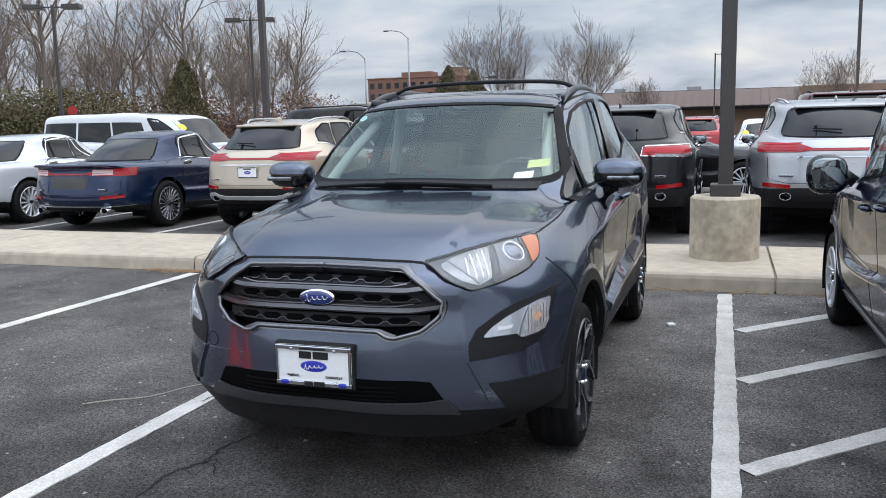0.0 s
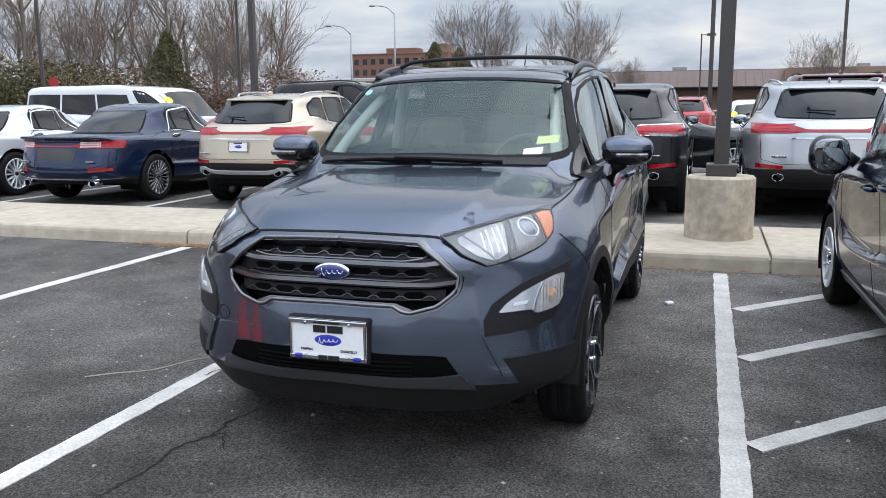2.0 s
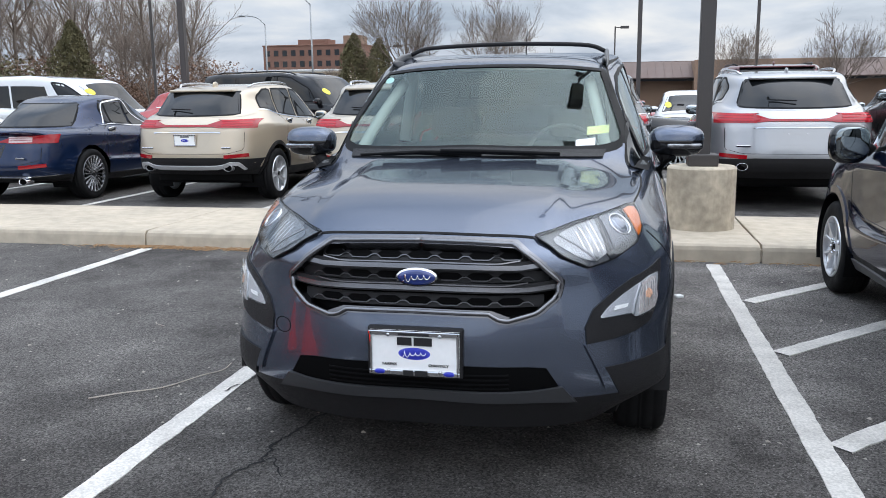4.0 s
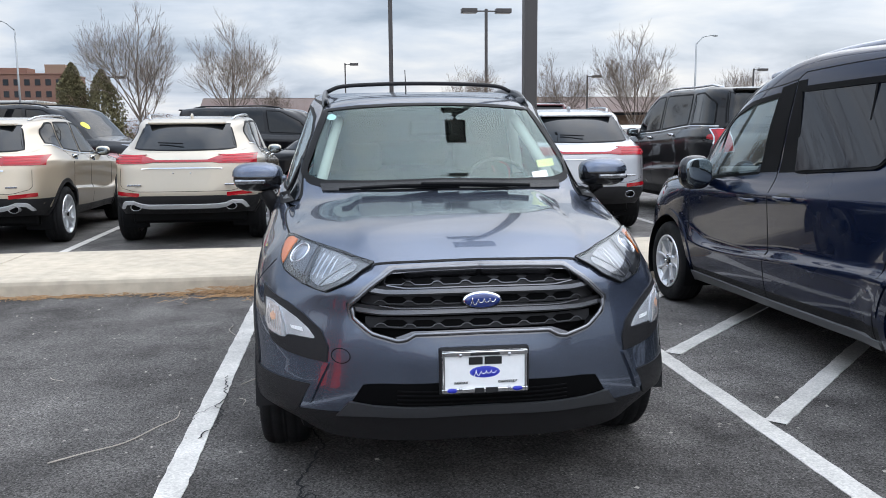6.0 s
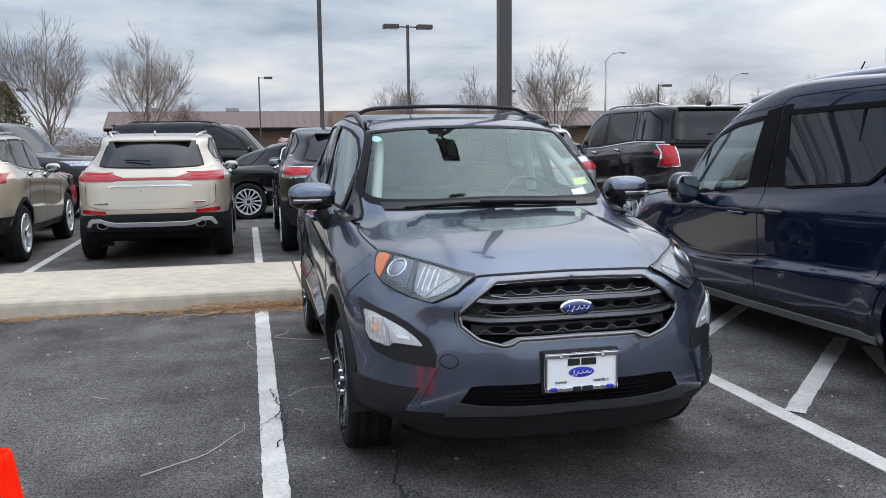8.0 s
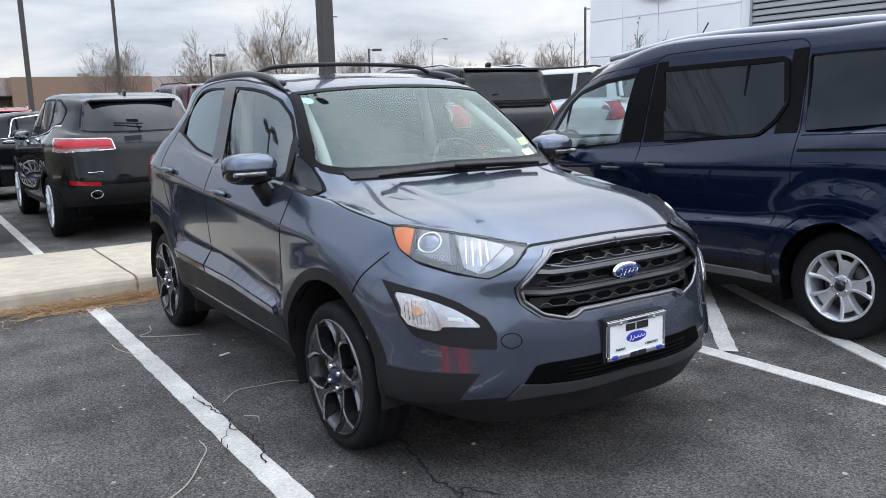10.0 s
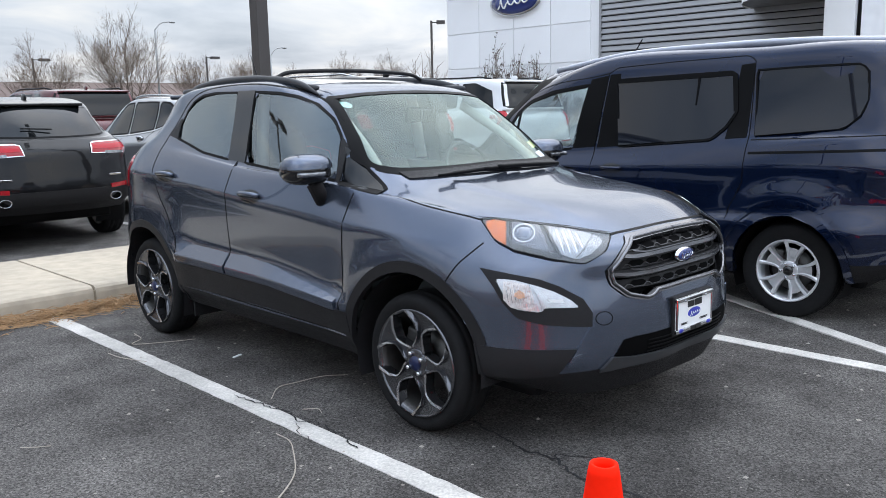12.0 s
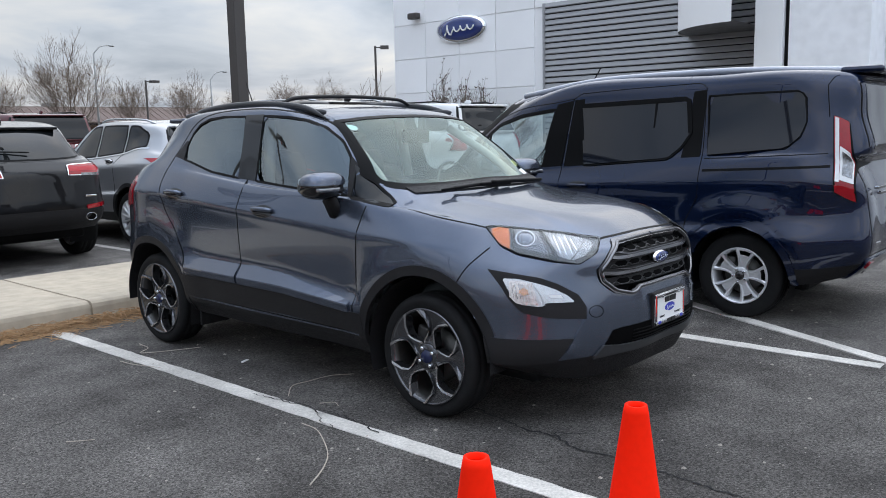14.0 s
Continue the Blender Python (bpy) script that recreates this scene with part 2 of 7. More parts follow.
def add_box(bm, c, s, bevel=0.0, m=None, segs=2):
    """A box by its centre and size, with rounded edges."""
    r = bmesh.ops.create_cube(bm, size=1.0)
    vs = r["verts"]
    bmesh.ops.scale(bm, vec=s, verts=vs)
    bmesh.ops.translate(bm, vec=c, verts=vs)
    if bevel:
        es = list({e for v in vs for e in v.link_edges})
        out = bmesh.ops.bevel(bm, geom=es, offset=bevel, segments=segs, affect="EDGES", profile=0.5)
        vs = list({v for f in out["faces"] for v in f.verts} | {v for v in vs if v.is_valid})
    if m is not None:
        bmesh.ops.transform(bm, matrix=m, verts=vs)
    return vs


def box(c, s, bevel=0.0, m=None):
    bm = bmesh.new()
    add_box(bm, c, s, bevel, m)
    return bm


def lathe(profile, n=32, m=None, axis="x"):
    """Turn a profile of (along, radius) round an axis; the ends stay open unless the radius is 0."""
    verts, faces = [], []
    for a, r in profile:
        for i in range(n):
            t = 2 * math.pi * i / n
            c, s = r * math.cos(t), r * math.sin(t)
            verts.append((a, c, s) if axis == "x" else (c, s, a))
    for k in range(len(profile) - 1):
        for i in range(n):
            j = (i + 1) % n
            q = (k * n + i, (k + 1) * n + i, (k + 1) * n + j, k * n + j)
            faces.append(q if axis == "x" else q[::-1])
    bm = bmesh.new()
    vs = [bm.verts.new(v) for v in verts]
    for f in faces:
        bm.faces.new([vs[i] for i in f])
    bmesh.ops.remove_doubles(bm, verts=bm.verts[:], dist=1e-5)
    if m is not None:
        bmesh.ops.transform(bm, matrix=m, verts=bm.verts[:])
    return bm


def tube(points, radius, n=8, taper=1.0):
    """A round bar along a line of points; taper: the end's share of the radius."""
    pts = [Vector(p) for p in points]
    verts, faces = [], []
    up = Vector((0, 0, 1))
    for k, p in enumerate(pts):
        d = (pts[min(k + 1, len(pts) - 1)] - pts[max(k - 1, 0)]).normalized()
        a = d.cross(up if abs(d.z) < 0.95 else Vector((1, 0, 0))).normalized()
        b = d.cross(a)
        r = radius * (1 + (taper - 1) * k / max(len(pts) - 1, 1))
        for i in range(n):
            t = 2 * math.pi * i / n
            verts.append(p + a * (r * math.cos(t)) + b * (r * math.sin(t)))
    for k in range(len(pts) - 1):
        for i in range(n):
            j = (i + 1) % n
            faces.append((k * n + i, k * n + j, (k + 1) * n + j, (k + 1) * n + i))
    faces.append(tuple(range(n))[::-1])
    faces.append(tuple(range((len(pts) - 1) * n, len(pts) * n)))
    return verts, faces


def bm_of(verts, faces):
    bm = bmesh.new()
    vs = [bm.verts.new(v) for v in verts]
    for f in faces:
        bm.faces.new([vs[i] for i in f])
    return bm


def smooth_line(pts, per=6):
    """A rounded line through the points."""
    p = [np.array(q, float) for q in pts]
    p = [2 * p[0] - p[1]] + p + [2 * p[-1] - p[-2]]
    out = []
    for k in range(1, len(p) - 2):
        for s in np.linspace(0, 1, per, endpoint=False):
            a, b, c, d = p[k - 1 : k + 3]
            out.append(0.5 * (2 * b + (c - a) * s + (2 * a - 5 * b + 4 * c - d) * s**2 + (3 * b - a - 3 * c + d) * s**3))
    return out + [p[-2]]


def evenly(pts, n):
    """n + 1 points spaced evenly along a line."""
    p = np.array(pts, float)
    d = np.r_[0, np.cumsum(np.linalg.norm(np.diff(p, axis=0), axis=1))]
    s = np.linspace(0, d[-1], n + 1)
    return np.stack([np.interp(s, d, p[:, k]) for k in range(p.shape[1])], 1)


def inside(poly, a, b):
    """Whether the points (a, b) lie in the polygon."""
    hit = np.zeros(len(a), bool)
    n = len(poly)
    for i in range(n):
        (x0, y0), (x1, y1) = poly[i], poly[(i + 1) % n]
        if y0 == y1:
            continue
        cross = ((y0 > b) != (y1 > b)) & (a < (x1 - x0) * (b - y0) / (y1 - y0) + x0)
        hit ^= cross
    return hit


# ---- car bodies: a net of rails (bottom to roof) by stations (nose to tail), rounded into a shell ----
# One compact crossover is drawn out rail by rail; other bodies are this one with its lengths, heights and widths remapped.
RAILS = [
    [(0, -.79, .262), (.33, -.765, .258), (.555, -.66, .258), (.672, -.525, .282), (.785, -.345, .335), (.79, .10, .24), (.80, .5, .26), (.805, 1.45, .27), (.80, 2.1, .28), (.77, 2.78, .33), (.66, 3.0, .36), (.37, 3.09, .36), (0, 3.11, .36)],
    [(0, -.845, .385), (.34, -.825, .38), (.63, -.69, .37), (.785, -.50, .35), (.842, -.32, .35), (.848, .10, .35), (.852, .5, .36), (.856, 1.45, .37), (.85, 2.1, .39), (.82, 2.80, .44), (.70, 3.06, .46), (.39, 3.17, .46), (0, 3.19, .46)],
    [(0, -.868, .55), (.33, -.84, .55), (.60, -.715, .55), (.772, -.53, .54), (.842, -.33, .54), (.868, .08, .535), (.884, .5, .520), (.889, 1.45, .572), (.884, 2.1, .612), (.845, 2.80, .60), (.715, 3.09, .60), (.40, 3.20, .60), (0, 3.22, .60)],
    [(0, -.835, .73), (.34, -.81, .73), (.575, -.70, .72), (.758, -.52, .715), (.830, -.33, .715), (.866, .08, .72), (.847, .5, .570), (.851, 1.45, .622), (.853, 2.1, .652), (.842, 2.80, .78), (.712, 3.075, .80), (.40, 3.18, .80), (0, 3.20, .80)],
    [(0, -.785, .885), (.35, -.762, .88), (.565, -.655, .865), (.715, -.46, .86), (.785, -.29, .865), (.850, .08, .885), (.868, .5, .912), (.875, 1.45, .985), (.872, 2.1, 1.035), (.835, 2.80, 1.075), (.70, 3.05, 1.05), (.38, 3.15, 1.05), (0, 3.17, 1.05)],
    [(0, -.53, .995), (.33, -.525, .99), (.52, -.47, .978), (.66, -.375, .966), (.715, -.27, .965), (.762, .08, 1.005), (.812, .5, 1.045), (.825, 1.45, 1.10), (.82, 2.1, 1.155), (.775, 2.76, 1.19), (.65, 2.99, 1.18), (.36, 3.09, 1.175), (0, 3.11, 1.175)],
    [(0, .19, 1.118), (.30, .20, 1.112), (.50, .235, 1.10), (.61, .275, 1.085), (.665, .31, 1.07), (.71, .37, 1.06), (.775, .72, 1.112), (.778, 1.45, 1.165), (.765, 2.1, 1.235), (.70, 2.64, 1.30), (.585, 2.89, 1.24), (.33, 3.0, 1.225), (0, 3.03, 1.22)],
    [(0, .545, 1.345), (.28, .555, 1.34), (.46, .58, 1.33), (.56, .605, 1.322), (.605, .625, 1.315), (.64, .66, 1.31), (.70, .90, 1.345), (.714, 1.5, 1.375), (.70, 2.1, 1.395), (.625, 2.58, 1.42), (.52, 2.80, 1.40), (.30, 2.90, 1.39), (0, 2.92, 1.39)],
    [(0, .905, 1.554), (.27, .91, 1.549), (.43, .925, 1.539), (.515, .945, 1.529), (.55, .96, 1.520), (.578, 1.0, 1.512), (.61, 1.16, 1.550), (.632, 1.5, 1.590), (.625, 2.1, 1.585), (.56, 2.50, 1.555), (.47, 2.66, 1.538), (.27, 2.73, 1.535), (0, 2.75, 1.535)],
    [(0, 1.15, 1.597), (.22, 1.155, 1.594), (.36, 1.165, 1.588), (.43, 1.185, 1.583), (.46, 1.21, 1.582), (.48, 1.25, 1.583), (.50, 1.36, 1.598), (.51, 1.6, 1.622), (.50, 2.05, 1.612), (.44, 2.35, 1.592), (.36, 2.48, 1.582), (.20, 2.54, 1.580), (0, 2.56, 1.580)],
    [(0, 1.38, 1.613), (0, 1.39, 1.613), (0, 1.40, 1.613), (0, 1.42, 1.614), (0, 1.44, 1.616), (0, 1.46, 1.618), (0, 1.50, 1.621), (0, 1.65, 1.628), (0, 1.95, 1.622), (0, 2.10, 1.618), (0, 2.20, 1.610), (0, 2.25, 1.607), (0, 2.28, 1.605)],
]
CROSSOVER = np.array(RAILS)


def remapped(low_y, high_y, zs, wide, roof_wide, deck=None, boxy=False):
    """Another body from the crossover's net. low_y: nose, front axle, rear axle, tail; high_y: foot and head of the windscreen, head and foot of
    the rear glass; zs: sill, hood front, hood back, belt, roof; wide, roof_wide: half-widths."""
    g = CROSSOVER.copy()
    for r in range(11):
        y, z = g[r, :, 1].copy(), g[r, :, 2].copy()
        lo = np.interp(y, (-.868, 0, 2.52, 3.22), low_y)
        hi = np.interp(y, (.19, .905, 2.75, 3.03), high_y)
        k = 0.0 if r < 5 else (0.5 if r == 5 else 1.0)
        if r == 5:
            hi = np.interp(y, (-.868, 0.08, 2.52, 3.22), (low_y[0], low_y[1] + (high_y[0] - .19) * .5, low_y[2] + (high_y[3] - 3.03 - low_y[2] + 2.52) * .5, low_y[3]))
        g[r, :, 1] = lo * (1 - k) + hi * k
        g[r, :, 2] = np.interp(z, (0, .30, .885, 1.11, 1.22, 1.628), (0, *zs[:2], *zs[2:4], zs[4]))
        f = np.interp(z, (0, 1.0, 1.6), (wide / .8825, wide / .8825, roof_wide / .63))
        g[r, :, 0] *= f
    if boxy:   # a straight roof to an upright tail
        for r in (7, 8, 9):
            g[r, 9:, 2] = g[r, 8, 2] - np.array([.004, .012, .015, .015])
            g[r, 9:11, 0] = g[r, 8, 0] * np.array([.985, .90])
            g[r, 11, 0] = g[r, 8, 0] * .5
        g[6, 9:, 2] = g[6, 8, 2]
        g[6, 9:11, 0] = g[6, 8, 0] * np.array([.985, .90])
        g[10, 8:, 2] = g[10, 7, 2]
        for r in range(10):
            wide_ = g[r, 8, 0]
            end = g[r, 12, 1]
            g[r, 9, :2] = wide_ * .985, end - .16
            g[r, 10, :2] = wide_ * .925, end - .045
            g[r, 11, :2] = wide_ * .55, end - .010
    if deck is not None:
        g[5, 10:, 1] = low_y[3] - np.array([.10, .05, .04])
        g[5, 10:, 2] = deck
        g[5, 9, 2] = deck + .01
        g[6, 9:, 2] = np.array([deck + .05, deck + .03, deck + .03, deck + .03])
    return g


def refined(p, per, crease=None):
    """Points between the rows of p on a smooth line through them (spacing by the mean chord). crease: how sharply the line may turn at a row."""
    d = np.linalg.norm(np.diff(p, axis=0), axis=2).mean(1)
    t = np.r_[0, np.cumsum(np.maximum(d, 1e-4))]
    slope = np.diff(p, axis=0) / np.diff(t)[:, None, None]
    m = np.empty_like(p)
    m[0], m[-1] = slope[0], slope[-1]
    h = np.diff(t)
    for k in range(1, len(p) - 1):
        m[k] = (slope[k - 1] * h[k] + slope[k] * h[k - 1]) / (h[k] + h[k - 1])
    left, right = m.copy(), m.copy()
    for k, w in (crease or {}).items():
        w = np.array(w)[:, None]
        left[k] = m[k] * (1 - w) + slope[k - 1] * w
        right[k] = m[k] * (1 - w) + slope[k] * w
    out = []
    for k in range(len(p) - 1):
        for s in np.linspace(0, 1, per, endpoint=False):
            a, b = 2 * s**3 - 3 * s**2 + 1, s**3 - 2 * s**2 + s
            c, e = -2 * s**3 + 3 * s**2, s**3 - s**2
            out.append(a * p[k] + b * h[k] * right[k] + c * p[k + 1] + e * h[k] * left[k + 1])
    out.append(p[-1])
    return np.array(out)


MIRROR = np.array([-1.0, 1.0, 1.0])


class Shell:
    """A car's skin, and the tools that lay windows, lamps, trims and seams on it."""

    def __init__(self, net, per_rail=8, per_station=9, bulges=(), hollow=0.0, hood=0.0):
        full = np.concatenate([net[:, :0:-1] * MIRROR, net], axis=1)
        full = np.concatenate([full, full[9:8:-1] * MIRROR], axis=0)
        side = [0, 0, 0, 0, 0, .2, .8, .9, .8, .2, 0, 0, 0]
        belt = [.5, .5, .4, .2, .2, .5, .8, .8, .8, .5, .3, .3, .3]
        sharp = {2: side, 3: side, 4: belt, 9: [.75] * 13}
        rows = refined(full, per_rail, {k: w[:0:-1] + w for k, w in sharp.items()})[: 10 * per_rail + 1]
        grid = refined(rows.transpose(1, 0, 2), per_station).transpose(1, 0, 2)
        if hood:   # a raised middle of the hood with a soft crease on each side
            t = np.arange(grid.shape[0])[:, None] / per_rail
            w = np.clip((t - 4.25) / .5, 0, 1) * np.clip((6.1 - t) / .3, 0, 1) * (grid[..., 1] < .6)
            e = np.clip((.475 - abs(grid[..., 0])) / .065, 0, 1)
            grid[..., 2] += hood * w * e * e * (3 - 2 * e)
        if hollow:   # flat doors over a slanting ledge at their foot; plain wings before and behind them
            y, z, x = grid[..., 1], grid[..., 2], abs(grid[..., 0])
            z2, z3 = np.interp(y, (.5, 1.1, 2.1), (.524, .568, .585)), np.interp(y, (.5, 1.1, 2.1), (.580, .650, .672))
            z4 = np.interp(y, (.08, .5, 1.45, 2.1, 2.8), (.885, .912, .985, 1.035, 1.075))
            foot, lip, shelf, shoulder = .860, .892, .892 - hollow * 3.0, .871
            s_ = np.clip((z - z3) / (z4 - z3), 0, 1)
            door = np.where(z < z2, foot + (lip - foot) * np.clip((z - .38) / (z2 - .38), 0, 1),
                            np.where(z < z3, lip + (shelf - lip) * (z - z2) / (z3 - z2), shelf + (shoulder - shelf) * s_ + .004 * np.sin(np.pi * s_)))
            front0 = np.interp(z, (.35, .535, .72, .885), (.848, .868, .869, .850))
            front1 = np.interp(z, (.36, .52, .72, .912), (.856, .880, .872, .868))
            k_ = np.clip((y - .08) / .39, 0, 1)
            ahead = front0 * (1 - k_) + front1 * k_
            behind = np.interp(z, (.40, .60, .80, 1.05), (.848, .876, .874, .868))
            own = np.clip((y - .462) / .022, 0, 1) * np.clip((2.16 - y) / .06, 0, 1)
            made = door * own + np.where(y < 1.3, ahead, behind) * (1 - own)
            fade = np.clip((y - .02) / .10, 0, 1) * np.clip((2.62 - y) / .25, 0, 1) * np.clip((z4 - z) / .012, 0, 1) * np.clip((z - .33) / .05, 0, 1) * (x > .6)
            grid[..., 0] = np.sign(grid[..., 0]) * (x + (made - x) * fade)
        for yc, zc, rad, out in bulges:   # flared wings round the wheels
            d = np.hypot(grid[..., 1] - yc, grid[..., 2] - zc)
            w = np.clip((rad - d) / (rad * .22), 0, 1)
            grid[..., 0] += np.sign(grid[..., 0]) * out * w * w * (3 - 2 * w) * np.clip(abs(grid[..., 0]) / .5 - .8, 0, 1)
        self.grid = grid
        nr, ns = grid.shape[:2]
        self.v = grid.reshape(-1, 3)
        i, j = np.meshgrid(np.arange(nr - 1), np.arange(ns - 1), indexing="ij")
        a = i * ns + j
        self.f = np.stack([a, a + 1, a + ns + 1, a + ns], -1).reshape(-1, 4)
        self.tree = BVHTree.FromPolygons([Vector(q) for q in self.v], self.f.tolist())
        self.keep = np.ones(len(self.f), bool)
        self.moved = self.v.copy()

    def arch(self, yc, zc, r):
        """Open a wheel arch."""
        d = np.hypot(self.v[:, 1] - yc, self.v[:, 2] - zc)
        near = (d < r) & (abs(self.v[:, 0]) > 0.45)
        inn = near[self.f]
        self.keep &= ~inn.all(1)
        edge = np.unique(self.f[inn.any(1) & ~inn.all(1)])
        edge = edge[near[edge]]
        k = (r / np.maximum(d[edge], 1e-3))[:, None]
        self.moved[edge, 1:] = (self.v[edge, 1:] - (yc, zc)) * k + (yc, zc)

    def cut(self, view, poly):
        """Open a window."""
        p = self.v
        a, b = {"F": (p[:, 0], p[:, 2]), "B": (p[:, 0], p[:, 2]), "L": (p[:, 1], p[:, 2]), "R": (p[:, 1], p[:, 2])}[view]
        side = {"F": p[:, 1] < 1.3, "B": p[:, 1] > 2.0, "L": p[:, 0] < -.3, "R": p[:, 0] > .3}[view]
        c = inside(poly, a, b) & side
        inn = c[self.f]
        self.keep &= ~inn.all(1)
        edge = np.unique(self.f[inn.any(1) & ~inn.all(1)])
        q = np.array(poly, float)
        r = np.roll(q, -1, axis=0) - q
        for i in edge[c[edge]]:
            t = np.clip((((a[i], b[i]) - q) * r).sum(1) / np.maximum((r * r).sum(1), 1e-12), 0, 1)
            near = q + r * t[:, None]
            k = np.hypot(*(near - (a[i], b[i])).T).argmin()
            self.moved[i] = self.project(view, *near[k])[0]

    def mesh(self, name, material):
        """The skin that is left, as a mesh; the doubled line along the roof is joined."""
        f = self.f[self.keep]
        used = np.unique(f)
        new_id = np.full(len(self.v), -1)
        new_id[used] = np.arange(len(used))
        bm = bm_of(self.moved[used], [])
        bm.verts.ensure_lookup_table()
        for q in new_id[f]:
            if len(set(q)) > 2:
                try:
                    bm.faces.new([bm.verts[i] for i in q])
                except ValueError:
                    pass
        bmesh.ops.remove_doubles(bm, verts=bm.verts[:], dist=1e-4)
        me = bpy.data.meshes.new(name)
        bm.to_mesh(me)
        bm.free()
        me.materials.append(material)
        me.polygons.foreach_set("use_smooth", [True] * len(me.polygons))
        return me

    def project(self, view, a, b):
        o, d = {
            "F": ((a, -8, b), (0, 1, 0)), "B": ((a, 12, b), (0, -1, 0)),
            "L": ((-8, a, b), (1, 0, 0)), "R": ((8, a, b), (-1, 0, 0)), "T": ((a, b, 8), (0, 0, -1)),
        }.get(view, (None, None))
        if o is None:   # an angle: seen from the front corner, a across and b up; positive from x < 0
            t = radians(view)
            d = (math.sin(t), math.cos(t), 0)
            o = (a * math.cos(t) - 8 * d[0], -a * math.sin(t) - 8 * d[1], b)
        hit, n, _, _ = self.tree.ray_cast(Vector(o), Vector(d))
        if hit is None:
            q = Vector(o) + Vector(d) * (8 + {"F": -.6, "B": -8 + 12 - 3.1, "L": -.8, "R": -.8, "T": -1.4}.get(view, -.7))
            hit, n, _, _ = self.tree.find_nearest(q)
        if n.dot(Vector(d)) > 0:
            n = -n
        return hit, n

    def sheet(self, view, pts, off, thick, even=False, lean=0.0):
        """A skin-hugging sheet from a grid of flat points: its outside off metres proud of the body, with side walls."""
        nu, nv = pts.shape[:2]
        hits = [[self.project(view, *pts[i, j]) for j in range(nv)] for i in range(nu)]
        if even:   # a side pane: one even curve through the body's skin
            p = np.array([h for row in hits for h, n in row])
            terms = lambda y, z: np.stack([np.ones_like(y), y, z, y * y, y * z, z * z], -1)  # noqa: E731
            c = np.linalg.lstsq(terms(p[:, 1], p[:, 2]), p[:, 0], rcond=None)[0]
            side = 1 if p[:, 0].mean() > 0 else -1
            c[0] += side * lean * p[:, 2].mean()
            c[2] -= side * lean
            x = terms(p[:, 1], p[:, 2]) @ c
            n_ = np.stack([np.ones_like(x), -(c[1] + 2 * c[3] * p[:, 1] + c[4] * p[:, 2]), -(c[2] + c[4] * p[:, 1] + 2 * c[5] * p[:, 2])], 1) * side
            n_ /= np.linalg.norm(n_, axis=1)[:, None]
            hits = [[(Vector((x[i * nv + j], *p[i * nv + j, 1:])), Vector(n_[i * nv + j])) for j in range(nv)] for i in range(nu)]
        top = [[h + n * off for h, n in row] for row in hits]
        low = [[h + n * (off - thick) for h, n in row] for row in hits]
        verts = [v for row in top for v in row]
        faces = [(i * nv + j, (i + 1) * nv + j, (i + 1) * nv + j + 1, i * nv + j + 1) for i in range(nu - 1) for j in range(nv - 1)]
        rim = [(i, 0) for i in range(nu)] + [(nu - 1, j) for j in range(1, nv)] + [(i, nv - 1) for i in range(nu - 2, -1, -1)] + [(0, j) for j in range(nv - 2, 0, -1)]
        base = len(verts)
        for i, j in rim:
            verts += [top[i][j], low[i][j]]
        for k in range(len(rim)):
            q = (k + 1) % len(rim)
            faces.append((base + 2 * k, base + 2 * q, base + 2 * q + 1, base + 2 * k + 1))
        # face outwards
        mid = hits[nu // 2][nv // 2][1]
        i, j = nu // 2, nv // 2
        i0, j0 = max(i - 1, 0), max(j - 1, 0)
        n = (top[i][j0] - top[i0][j0]).cross(top[i0][j] - top[i0][j0])
        if n.dot(mid) < 0:
            faces = [f[::-1] for f in faces]
        return verts, faces

    def patch(self, view, lower, upper, nu=16, nv=8, off=0.003, thick=0.012, even=False, lean=0.0):
        lo, up = evenly(lower, nu), evenly(upper, nu)
        t = np.linspace(0, 1, nv + 1)[None, :, None]
        return self.sheet(view, lo[:, None] * (1 - t) + up[:, None] * t, off, thick, even, lean)

    def strip(self, view, line, width, off=0.002, thick=0.008, closed=False, step=0.03, inner=0.5):
        """A ribbon along a line; inner: the share of the width that lies to the line's right."""
        p = np.array(line, float)
        if closed:
            p = np.concatenate([p, p[:1]])
        n = max(2, int(np.linalg.norm(np.diff(p, axis=0), axis=1).sum() / step))
        q = evenly(p, n)
        d = np.gradient(q, axis=0)
        if closed:
            d[0] = d[-1] = q[1] - q[-2]
        d /= np.maximum(np.linalg.norm(d, axis=1), 1e-9)[:, None]
        s = np.stack([-d[:, 1], d[:, 0]], 1) * width
        pts = np.stack([q - s * inner, q - s * (inner - .5), q + s * (1 - inner)], 1)
        return self.sheet(view, pts, off, thick)


def flip(line):
    return [(-a, b) for a, b in line]


def laid(name, sheet, material, parent, label="", smooth=True):
    return put(name, mesh_of(name, *sheet, material, smooth), parent, label)

